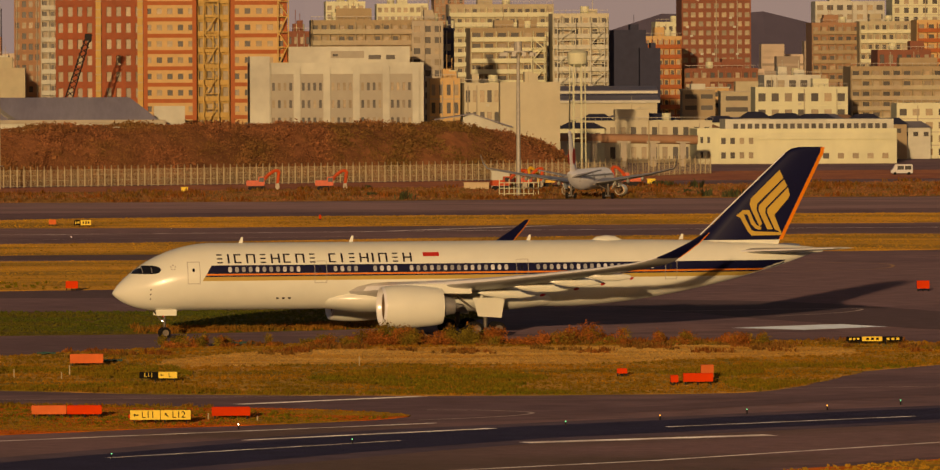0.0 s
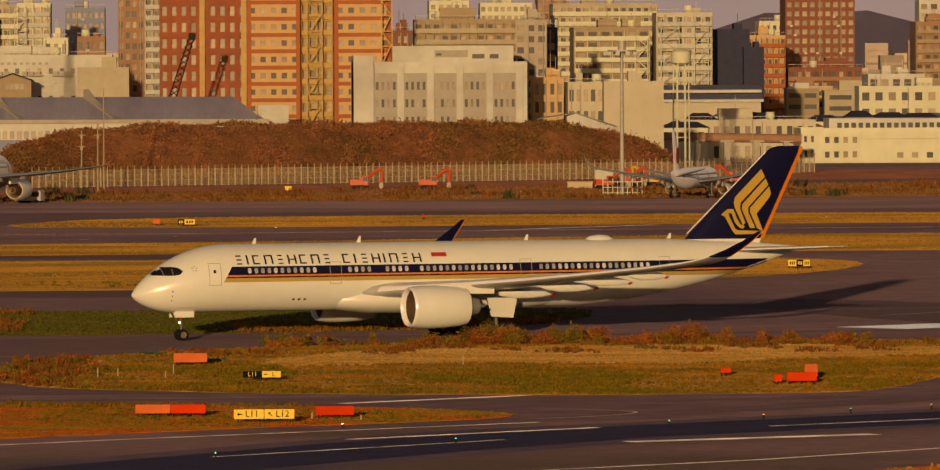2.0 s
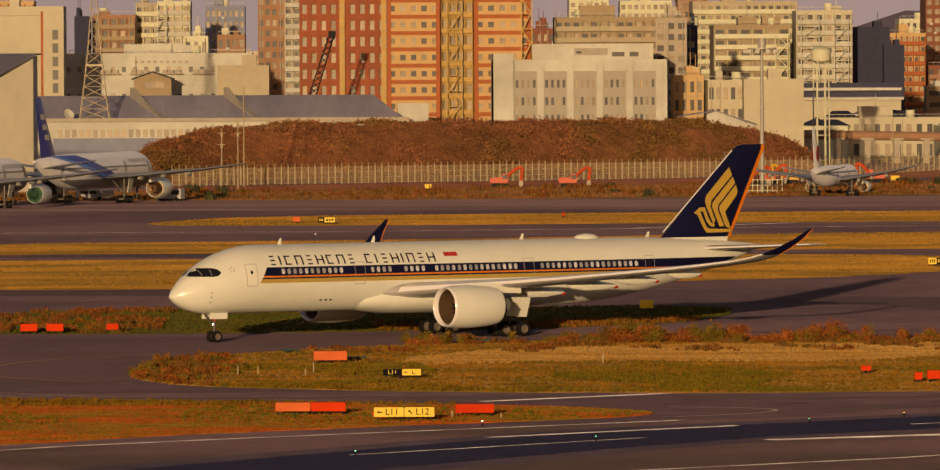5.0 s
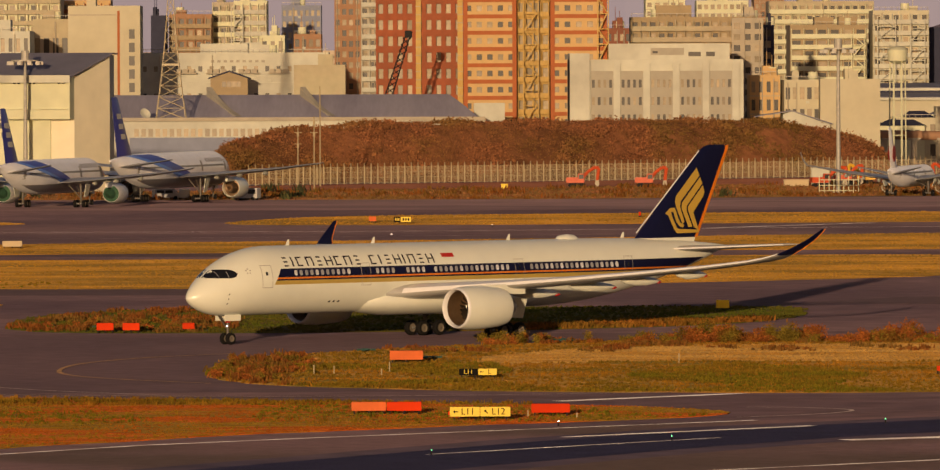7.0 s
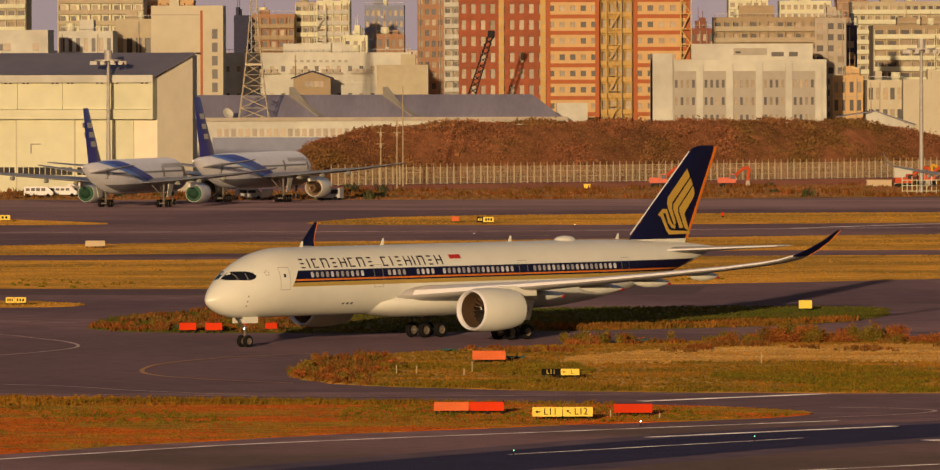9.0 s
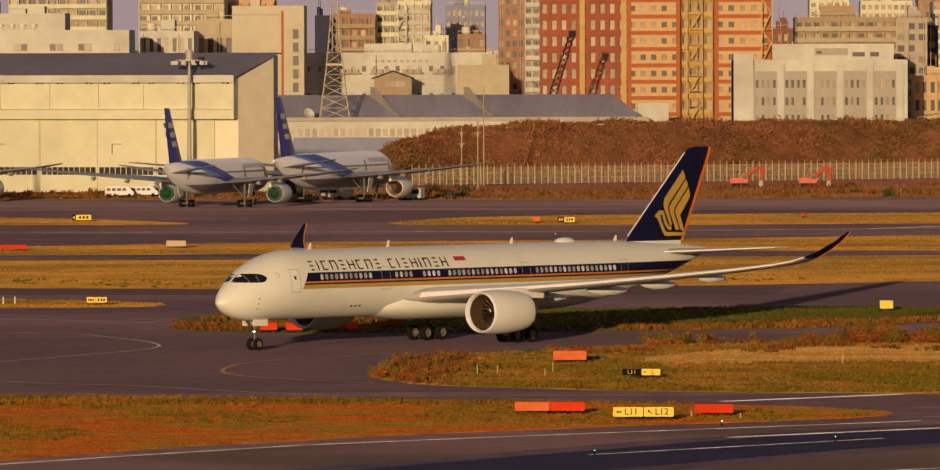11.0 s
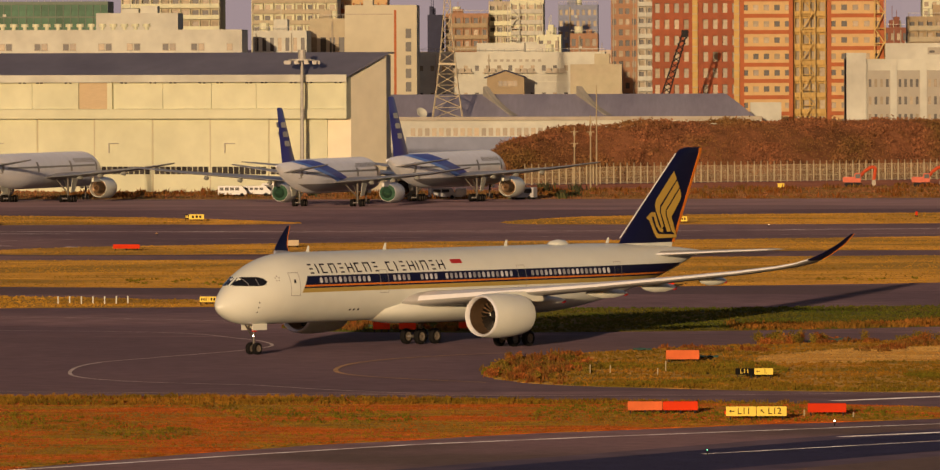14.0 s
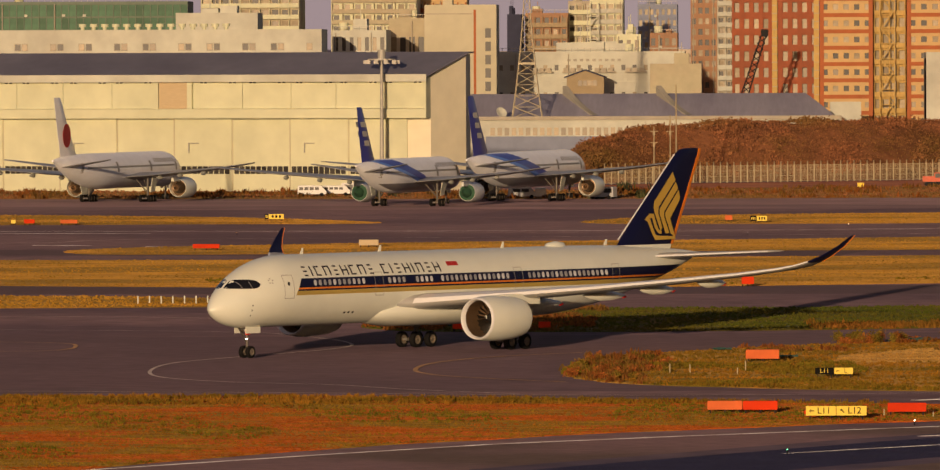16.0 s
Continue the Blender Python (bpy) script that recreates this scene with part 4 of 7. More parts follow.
for i in range(5):
    b = bmesh.new()
    x = -11.43 + i * 7.43
    box(b, x - 2.6, x + 2.6, -1.6, -0.12, 21.50, 21.78)
    for k in range(3):
        box(b, x - 2.3 + k * 1.6, x - 1.1 + k * 1.6, -1.4, -0.3, 21.78, 22.64, 0.05)
    part("condenser_shelf", b, CONCRETE, hall, "wall shelf with air-conditioning condensers")
for i in range(9):
    b = bmesh.new()
    x = -5.43 + i * 1.5
    box(b, x, x + 0.8, -0.14, -0.11, 24.21, 24.78)
    part("wall_letter_bar", b, WALL_GREY, hall)
stack = block("service_tower", "tan windowless service tower with orange stripe", -83.62, -66.90, 36.91, 1950, 20, CREAM_SIDE, roof_bits=1)
b = bmesh.new()
box(b, 3.06, 3.62, -0.12, -0.01, 0, 36.35)
part("stripe", b, WALL_ORANGE, stack, "orange vertical stripe")
me = pane_mesh(1.3, 2.2, PANE)
for i in range(10):
    part("pane", me, PANE, stack, at=Matrix.Translation((6.41, -0.02, 3 + i * 3.1)))
louvre = bmesh.new()
box(louvre, -8.08, 2.79, -0.1, -0.005, 35.24, 35.51)
part("coping_line", louvre, CONCRETE, stack)


def outside_stair(x, y, top, n, w, material):
    root = thing("outside_stair", "white zigzag outside stair on an apartment house", "stair", pose(x, y, 0), "outside stairs")
    fh = top / n
    for i in range(n):
        b = bmesh.new()
        s = 1 if i % 2 else -1
        box(b, -w / 2, w / 2, -1.4, 0, i * fh + 0.0, i * fh + 0.18)
        loft(b, [[(-s * w * 0.4, yy, i * fh + 0.2), (-s * w * 0.4 + 0.3, yy, i * fh + 0.2), (s * w * 0.4, yy, (i + 1) * fh), (s * w * 0.4 - 0.3, yy, (i + 1) * fh)] for yy in (-1.4, -0.7)])
        part("flight", b, material, root)
    for sx in (-1, 1):
        b = bmesh.new()
        box(b, sx * w / 2 - 0.12, sx * w / 2 + 0.12, -1.5, -1.3, 0, top)
        part("post", b, material, root)


outside_stair(114.81, 2103.4, 35.13, 13, 4.5, WALL_WHITE)
outside_stair(122.63, 2103.4, 34.53, 13, 3.5, WALL_WHITE)
outside_stair(107.85, 2108.4, 30.63, 11, 3.2, CREAM)
outside_stair(-49.68, 2183.4, 38.62, 13, 3.0, WALL_WHITE)
outside_stair(39.86, 1915.4, 41.99, 12, 2.4, WALL_YELLOW)
outside_stair(23.4, 1918.2, 41.99, 12, 3.4, WALL_YELLOW)
# the joined far roofs that close the gaps
rng = random.Random(5)
b = bmesh.new()
for i in range(230):
    x, y = rng.uniform(-400, 450), rng.uniform(2900, 3600)
    w, h = rng.uniform(9, 26), rng.uniform(9, 26) + (y - 2900) * 0.01
    box(b, x - w / 2, x + w / 2, y, y + 12, 0, h)
    for k in range(int(h / 3)):
        box(b, x - w / 2 + 0.4, x + w / 2 - 0.4, y - 0.5, y - 0.02, k * 3 + 1.0, k * 3 + 2.0)
solid("far_roofs", b, mat("hazy_far_walls", (0.42, 0.34, 0.27), 0.9, vary=0.1, scale=0.2, island=0.35), "crowd of small far houses in haze", "buildings", kind="stuff")
b = bmesh.new()
rings = []
for k in range(61):
    x = -700 + k * 24
    h = 27 + 4 * noise.noise(Vector((x * 0.006, 3, 1))) + 2.5 * noise.noise(Vector((x * 0.04, 1, 1))) + 20 * math.exp(-((x - 285) / 62) ** 4)
    rings.append([(x, 3900, 0), (x, 3940, h), (x, 4100, h * 0.8), (x, 4200, 0)])
loft(b, rings)
solid("far_hills", b, HILL, "wooded hills on the horizon, tinted with painted haze", kind="structure")
b = bmesh.new()
arc = [(-1100 + 110 * i, 4700 - 0.00011 * (-1100 + 110 * i) ** 2) for i in range(21)]
for (xa, ya), (xb, yb) in zip(arc, arc[1:]):
    b.faces.new([b.verts.new(p) for p in ((xa, ya, -1), (xb, yb, -1), (xb, yb, 260), (xa, ya, 260))])
solid("backdrop", b, HAZE_SKY, "plain lilac haze of the evening horizon", kind="structure")


# ---------------------------------------------------------------- airliners: nose at the origin, x ahead, y to port, z up from the ground
class Jet:
    def __init__(s, L, R, zc, nose_z, nose_len, tail_at, droop=0.95, pointed=False):
        s.pointed = pointed
        s.ext = 0.2 if pointed else 0.0
        s.L, s.R, s.Rz, s.zc, s.nz, s.nl, s.ta, s.droop = L, R, R * 1.02, zc, nose_z, nose_len, tail_at, droop

    def section(s, x):
        """Centre height and half-sizes of the fuselage x metres behind the nose."""
        d = max(-x, 0.0)
        if s.pointed and d < s.nl:   # flat chin that fills out early, long sloping brow
            e = max(s.ext - x, 0.0)

            def fill(length, power):
                return max(1 - (1 - min(e / length, 1.0)) ** 2, 0.0) ** power
            top = s.nz + (s.zc + s.Rz - s.nz) * fill(9.2, 0.8)
            low = s.nz - (s.nz - s.zc + s.Rz) * fill(4.2, 0.72)
            return (top + low) / 2, s.R * fill(8.2, 0.70) + 1e-3, (top - low) / 2 + 1e-3
        if d < s.nl:
            k = max(1 - (1 - d / s.nl) ** 2, 0.0)
            return s.nz + (s.zc - s.nz) * k, s.R * k ** (1 / 1.8) + 1e-3, s.Rz * k ** (1 / 1.8) + 1e-3
        if d > s.ta:
            u = min((d - s.ta) / (s.L - s.ta), 1.0)
            k = max((1 - u ** 1.8) ** 0.9, 0.06)
            return s.zc + s.Rz - s.droop * u ** 3 - s.Rz * k, s.R * k, s.Rz * k
        return s.zc, s.R, s.Rz

    def side(s, x, z, off=0.015):
        c, a, b = s.section(x)
        f = max(-0.999, min(0.999, (z - c) / b))
        return (x, a * math.sqrt(1 - f * f) + off, c + f * b)

    def fuselage(s, root, material, label):
        b = bmesh.new()
        ds = [s.nl * (i / 28) ** 2.2 - s.ext * (1 - i / 28) ** 3 for i in range(29)] + [s.nl + (s.ta - s.nl) * i / 10 for i in range(1, 11)] + [s.ta + (s.L - s.ta) * i / 24 for i in range(1, 25)]
        rings = []
        for d in ds:
            c, a, h = s.section(-d)
            rings.append([(-d, a * math.sin(2 * math.pi * i / 40), c + h * math.cos(2 * math.pi * i / 40)) for i in range(40)])
        loft(b, rings)
        return part("fuselage", b, material, root, label, smooth=True)

    def decal(s, root, name, x0, x1, z0, z1, material, label="", slant=0.0, rear=0.0, nx=0, nz=3, off=0.015, sides=(1, -1)):
        """A painted field that lies on the fuselage, between two heights."""
        nx = nx or max(2, int(abs(x1 - x0) / 0.8))
        for sg in sides:
            b = bmesh.new()
            grid = []
            for i in range(nx + 1):
                row = []
                for j in range(nz + 1):
                    z = z0 + (z1 - z0) * j / nz
                    x = x0 + (x1 - x0) * i / nx - slant * j / nz * (1 - i / nx) - rear * j / nz * i / nx
                    c, a, h = s.section(x)
                    under = z < c - h * 0.9
                    z = max(min(z, c + h * 0.97), c - h * 0.9)
                    p = s.side(x, z, off)
                    row.append((b.verts.new((p[0], p[1] * sg, p[2])), under))
                grid.append(row)
            for i in range(nx):
                for j in range(nz):
                    q = (grid[i][j], grid[i + 1][j], grid[i + 1][j + 1], grid[i][j + 1])
                    if not all(u for _, u in q):
                        b.faces.new([v for v, _ in q])
            part(name, b, material, root, label, smooth=True)


def foil(x, y, z, chord, thick, cant=0.0, n=7):
    """Ring of an airfoil section, leading edge at x."""
    up, dn = [], []
    for i in range(n + 1):
        u = (i / n) ** 1.7
        t = thick * 5 * (0.2969 * math.sqrt(u) - 0.126 * u - 0.3516 * u * u + 0.2843 * u ** 3 - 0.1015 * u ** 4) + 0.01
        dy, dz = -math.sin(cant) * t, math.cos(cant) * t
        up.append((x - u * chord, y + dy, z + dz))
        dn.append((x - u * chord, y - dy * 0.8, z - dz * 0.8))
    return up[::-1] + dn


def surface(root, name, secs, material, label="", mirror=False):
    b = bmesh.new()
    rings = [foil(*q) for q in secs]
    loft(b, [[(x, -y if mirror else y, z) for x, y, z in r] for r in rings])
    return part(name, b, material, root, label, smooth=True)


def lathe(b, x, y, z, prof, n=32):
    loft(b, [[(x + px, y + r * math.cos(2 * math.pi * i / n), z + r * math.sin(2 * math.pi * i / n)) for i in range(n)] for px, r in prof], cap=False)


def engine(root, x, y, z, r, length, paint, cover=None, top=None, running=False):
    nac = None
    b = bmesh.new()
    lathe(b, x, y, z, [(-0.12 * r, 0.93 * r), (-0.5 * r, 0.98 * r), (-1.2 * r, r), (-length * 0.6, 0.98 * r), (-length * 0.86, 0.92 * r), (-length, 0.83 * r), (-length + 0.05, 0.79 * r), (-length * 0.7, 0.8 * r)])
    nac = part("engine_nacelle", b, paint, root, "", smooth=True)
    b = bmesh.new()
    lathe(b, x, y, z, [(-0.12 * r, 0.932 * r), (-0.03 * r, 0.90 * r), (0, 0.87 * r), (-0.05 * r, 0.83 * r), (-0.25 * r, 0.80 * r)])
    part("inlet_lip", b, BRIGHT, nac, "polished metal inlet lip", smooth=True)
    b = bmesh.new()
    lathe(b, x, y, z, [(-0.25 * r, 0.80 * r), (-1.15 * r, 0.78 * r), (-1.3 * r, 0.05 * r)])
    part("inlet_duct", b, DUCT if not cover else DARK, nac, smooth=True)
    if cover:
        b = bmesh.new()
        lathe(b, x, y, z, [(-0.02 * r, 0.84 * r), (0.05 * r, 0.6 * r), (0.06 * r, 0.02 * r)])
        part("inlet_cover", b, cover, nac, "green fabric inlet cover", smooth=True)
    elif running:
        b = bmesh.new()
        q = [(-0.98 * r, 0.22 * r, 0), (-1.11 * r, 0.22 * r, 0.22), (-1.11 * r, 0.77 * r, 0.34), (-0.97 * r, 0.77 * r, 0.1)]
        b.faces.new([b.verts.new((px, pr * math.cos(pa), pr * math.sin(pa))) for px, pr, pa in q])
        blade = mesh_of("fan_blade", b, TITAN)
        for i in range(22):
            part("fan_blade", blade, TITAN, nac, at=pose(x, y, z, 360 * i / 22))
        b = bmesh.new()
        lathe(b, x, y, z, [(-0.58 * r, 0.01), (-0.68 * r, 0.1 * r), (-0.98 * r, 0.24 * r)], 16)
        part("spinner", b, DARK, nac, "dark spinner", smooth=True)
        b = bmesh.new()
        for i in range(7):
            a0, a1 = 0.5 * i, 0.5 * (i + 1)
            ra, rb = 0.05 + 0.018 * i, 0.05 + 0.018 * (i + 1)
            b.faces.new([b.verts.new((x - r * (0.53 + 1.2 * q), y + r * q * math.cos(a), z + r * q * math.sin(a))) for q, a in ((ra, a0), (rb, a1), (rb + 0.03, a1), (ra + 0.03, a0))])
        part("spinner_swirl", b, WHITE, nac, "pale swirl on the spinner")
    b = bmesh.new()
    lathe(b, x, y, z, [(-length * 0.72, 0.81 * r), (-length * 0.75, 0.4 * r), (-length * 0.74, 0.02 * r)])
    part("bypass_duct", b, DARK if running else DUCT, nac, "dark bypass outlet", smooth=True)
    if cover:
        b = bmesh.new()
        lathe(b, x, y, z, [(-length * 0.99, 0.8 * r), (-length * 1.03, 0.5 * r), (-length * 1.2, 0.42 * r), (-length * 1.38, 0.02 * r)])
        part("outlet_cover", b, cover, nac, "green fabric outlet cover", smooth=True)
    b = bmesh.new()
    lathe(b, x, y, z, [(-length * 0.8, 0.55 * r), (-length * 1.05, 0.46 * r), (-length * 1.22, 0.36 * r), (-length * 1.2, 0.2 * r), (-length * 1.36, 0.03 * r)], 20)
    part("exhaust_nozzle", b, STEEL if running else DUCT, nac, "bare metal exhaust cone", smooth=True)
    if top:
        b = bmesh.new()
        loft(b, [[(px, y - w, pz), (px, y + w, pz), (px, y + w, pz2), (px, y - w, pz2)] for px, pz, pz2, w in ((x - length * 0.28, z + r * 0.9, z + r * 1.0, 0.12), (x - length * 0.75, z + r * 0.6, top, 0.28), (x - length * 1.5, top - 0.9, top, 0.2))])
        part("pylon", b, paint, nac, smooth=True)
    return nac


def wheel(root, x, y, r, w, spin):
    b = bmesh.new()
    prof = [(-0.5, 0.56), (-0.5, 0.86), (-0.36, 0.97), (0, 1.0), (0.36, 0.97), (0.5, 0.86), (0.5, 0.56)]
    n = 24
    loft(b, [[(r * k * math.cos(2 * math.pi * i / n), w * u, r * k * math.sin(2 * math.pi * i / n)) for i in range(n)] for u, k in prof], cap=False)
    t = part("wheel", b, TYRE, root, smooth=True, at=pose(x, y, r))
    b = bmesh.new()
    for sg in (-1, 1):
        loft(b, [[(r * k * math.cos(2 * math.pi * i / n), sg * w * u, r * k * math.sin(2 * math.pi * i / n)) for i in range(n)] for u, k in ((0.46, 0.57), (0.40, 0.52), (0.30, 0.42), (0.30, 0.22), (0.44, 0.2), (0.46, 0.02))], cap=False)
        for i in range(7):
            a = 2 * math.pi * i / 7
            box(b, r * 0.36 * math.cos(a) - 0.04, r * 0.36 * math.cos(a) + 0.04, sg * w * 0.34 - 0.02, sg * w * 0.34 + 0.02, r * 0.36 * math.sin(a) - 0.04, r * 0.36 * math.sin(a) + 0.04)
    part("rim", b, RIM, t, "dusty metal wheel rim", smooth=True)
    if spin is not None:
        spin.append((t, x, y, r))


def gear_leg(root, name, a, b_, r, extra=()):
    b = bmesh.new()
    tube(b, a, b_, r, 12, r * 0.7)
    for p, q, rr in extra:
        tube(b, p, q, rr, 8)
    return part(name, b, GEAR, root, smooth=True)


def main_gear(root, x, y, r, axles, span, attach, spin, doors=None):
    s = 1 if y > 0 else -1
    gear_leg(root, "main_gear_leg", (x, y, attach), (x, y, r), 0.26, [((x + span * (axles - 1) / 2 + 0.1, y, r), (x - span * (axles - 1) / 2 - 0.1, y, r), 0.14), ((x + 0.2, y, 1.9), (x + 2.2, y - s * 1.6, attach), 0.1), ((x, y, 1.6), (x - 0.1, y - s * 2.4, attach), 0.12)])
    for i in range(axles):
        xx = x + span * ((axles - 1) / 2 - i)
        b = bmesh.new()
        tube(b, (xx, y - 0.75, r), (xx, y + 0.75, r), 0.1, 8)
        part("axle", b, STEEL, root)
        for dy in (-0.78, 0.78):
            wheel(root, xx, y + dy, r, 0.5, spin)
    if doors:
        b = bmesh.new()
        loft(b, [[(x + 0.9, y + s * 0.9, 1.9), (x - 1.3, y + s * 0.9, 1.75), (x - 1.3, y + s * 0.96, 1.75), (x + 0.9, y + s * 0.96, 1.9)], [(x + 1.5, y + s * 1.3, attach), (x - 1.5, y + s * 1.3, attach), (x - 1.5, y + s * 1.38, attach), (x + 1.5, y + s * 1.38, attach)]])
        part("gear_door", b, doors, root)


def nose_gear(root, x, r, attach, spin, lamp=False, paint=None):
    gear_leg(root, "nose_gear_leg", (x, 0, attach), (x, 0, r), 0.16, [((x, -0.45, r), (x, 0.45, r), 0.09), ((x, 0, 1.3), (x + 1.3, 0, attach), 0.08), ((x + 0.1, -0.3, 1.7), (x + 0.1, 0.3, 1.7), 0.06)])
    for dy in (-0.37, 0.37):
        wheel(root, x, dy, r, 0.36, spin)
    for sg in (-1, 1):
        b = bmesh.new()
        box(b, x - 1.0, x + 0.9, sg * 0.62 - 0.03, sg * 0.62 + 0.03, attach - 0.75, attach + 0.15, 0.02)
        part("gear_door", b, paint or WHITE, root)
    if lamp:
        b = bmesh.new()
        bmesh.ops.create_uvsphere(b, u_segments=12, v_segments=8, radius=0.06, matrix=Matrix.Translation((x + 0.22, 0.14, 1.62)))
        part("taxi_light", b, LAMP_ON, root, "lit white taxi light", smooth=True)
        b = bmesh.new()
        box(b, x + 0.1, x + 0.2, -0.05, 0.42, 1.95, 2.35, 0.01)
        part("gear_plate", b, RED, root, "small red and white plate")


def plate_poly(root, name, pts, material, y, label="", depth=0.02):
    b = bmesh.new()
    loft(b, [[(x, y, z) for x, z in pts], [(x, y + math.copysign(depth, y), z) for x, z in pts]])
    return part(name, b, material, root, label)


def cabin_windows(jet, root, spans, z, step, w, h, material):
    b = bmesh.new()
    n = 12
    loft(b, [[(w / 2 * math.copysign(abs(math.cos(a)) ** 0.7, math.cos(a)), yy, h / 2 * math.copysign(abs(math.sin(a)) ** 0.7, math.sin(a))) for a in [2 * math.pi * i / n for i in range(n)]] for yy in (-0.02, 0.02)])
    me = mesh_of("cabin_window", b, material)
    p = jet.side(-jet.nl - 3, z, 0.02)
    lean = math.degrees(math.asin(max(-1, min(1, (z - jet.zc) / jet.Rz))))
    for sg in (1, -1):
        for a, e in spans:
            for k in range(int((e - a) / step)):
                part("cabin_window", me, material, root, at=pose(-(a + k * step), sg * p[1], z, sg * lean))


SPIN = []


def long_haul():
    """The taxiing twin-jet."""
    j = Jet(66.8, 2.98, 5.6, 4.15, 9.5, 42.0, pointed=True)
    root = thing("airliner", "white twin-engine airliner with navy window band and gold tail emblem, taxiing", "airplane")
    j.fuselage(root, WHITE, "white tubular fuselage")
    j.decal(root, "window_band", -7.95, -63.0, 5.90, 6.66, NAVY, "navy band along the windows", slant=0.46)
    j.decal(root, "orange_line", -7.86, -61.4, 5.755, 5.896, ORANGE, "bright orange line", nz=1, slant=0.085)
    j.decal(root, "navy_line", -7.77, -61.0, 5.62, 5.751, NAVY, "thin navy line", nz=1, slant=0.08)
    j.decal(root, "gold_band", -7.55, -60.6, 5.26, 5.616, PALE_GOLD, "pale gold band", slant=0.21)
    cabin_windows(j, root, [(10.1, 17.4), (19.9, 22.8), (23.6, 26.6), (27.0, 36.6), (38.9, 50.8)], 6.27, 0.635, 0.35, 0.50, CABIN)
    for x in (-6.75, -18.5, -37.4, -51.6):
        for k in (0, 1):
            j.decal(root, "door_seam", x + 0.55 - 1.1 * k, x + 0.5 - 1.1 * k, 5.0, 7.0, SEAM, nx=1, nz=6, off=0.022)
            j.decal(root, "door_seam", x + 0.55, x - 0.55, 5.0 + 1.95 * k, 5.05 + 1.95 * k, SEAM, nx=2, nz=1, off=0.022)
        j.decal(root, "door_window", x + 0.12, x - 0.1, 6.1, 6.4, GLASS_DARK, nx=1, nz=1, off=0.03)
    # lettering of the title, as plain strokes the size of each character
    xs = -8.8
    for i in range(18):
        if i == 9:
            xs -= 0.8
            continue
        w = 0.32 if i in (1, 11, 14) else 0.84
        z0, z1, st = 6.84, 7.66, 0.17
        if w < 0.5:
            j.decal(root, "title_bar", xs, xs - 0.18, z0, z1, INK, nx=1, nz=2, off=0.02)
        else:
            left, right = (xs, xs - st, z0, z1), (xs - w + st, xs - w, z0, z1)
            high, mid, foot = ((xs - st, xs - w + st, z, z + 0.12) for z in (z1 - 0.12, (z0 + z1) / 2 - 0.06, z0))
            for xa, xb, za, zb in ((high, mid, foot), (left, right, high), (left, high, foot), (left, right, mid))[i * 3 % 4]:
                j.decal(root, "title_bar", xa, xb, za, zb, INK, nx=1, nz=2, off=0.02)
        xs -= w * 1.04 + 0.27
    j.decal(root, "flag", -28.2, -29.7, 7.32, 7.68, RED, "red upper half of a small flag", nx=3, nz=1, off=0.02)
    j.decal(root, "flag", -28.2, -29.7, 7.12, 7.32, WHITE, nx=3, nz=1, off=0.02)
    # cockpit mask with panes
    for sg in (1, -1):
        b = bmesh.new()
        grid = []
        for i in range(13):
            f = i / 12
            x = -1.42 - 2.5 * f
            zl, zh = 5.93 - 0.10 * f, 6.12 + 0.52 * min(1, f * 2.6)
            tail = math.sqrt(max(1 - (max(f - 0.62, 0) / 0.38) ** 2, 0.0))
            zl, zh = (zl + zh) / 2 + 0.06 * f - (zh - zl) / 2 * tail, (zl + zh) / 2 + 0.06 * f + (zh - zl) / 2 * tail
            grid.append([j.side(x, zl + (zh - zl) * k / 4, 0.05) for k in range(5)])
        vs = [[b.verts.new((p[0], sg * p[1], p[2])) for p in r] for r in grid]
        for r0, r1 in zip(vs, vs[1:]):
            for k in range(4):
                b.faces.new((r0[k], r1[k], r1[k + 1], r0[k + 1]))
        part("cockpit_window", b, GLASS_DARK, root, "black-masked cockpit windows", smooth=True)
    for x in (-2.3, -3.05):
        j.decal(root, "window_post", x, x - 0.06, 5.98, 6.5, STEEL, "thin grey post between the panes", nx=1, nz=3, off=0.065)
    for k in range(3):
        j.decal(root, "static_port", -2.9, -3.0, 3.6 + 0.42 * k, 3.72 + 0.42 * k, DARK, nx=1, nz=1, off=0.02)
        j.decal(root, "belly_port", -14.5 - 0.55 * k, -14.75 - 0.55 * k, 3.55, 3.7, DARK, nx=1, nz=1, off=0.02)
    for k in range(5):
        a = math.radians(90 + 72 * k)
        xx, zz = -4.95 - 0.2 * math.cos(a), 6.5 + 0.2 * math.sin(a)
        j.decal(root, "star_emblem", xx + 0.06, xx - 0.06, zz - 0.05, zz + 0.05, SEAM, nx=1, nz=1, off=0.02)
    # wings with upswept dark tips
    inner = [(-19.5, 1.5, 4.1, 14.5, 1.9), (-22.4, 3.4, 4.25, 12.6, 1.55), (-27.6, 9.8, 4.85, 8.7, 1.0), (-31.4, 15.0, 5.35, 7.0, 0.75), (-35.1, 20.5, 5.95, 5.4, 0.55), (-38.6, 25.5, 6.55, 4.1, 0.42), (-40.7, 28.4, 7.0, 3.3, 0.34, 0.12), (-41.7, 29.6, 7.3, 2.8, 0.27, 0.35), (-42.7, 30.4, 7.66, 2.1, 0.22, 0.55)]
    tip = [(-42.7, 30.4, 7.66, 2.1, 0.22, 0.55), (-43.8, 31.1, 8.2, 1.6, 0.17, 0.75), (-45.2, 31.75, 8.98, 1.05, 0.11, 0.95), (-46.6, 32.2, 9.88, 0.45, 0.06, 1.05)]
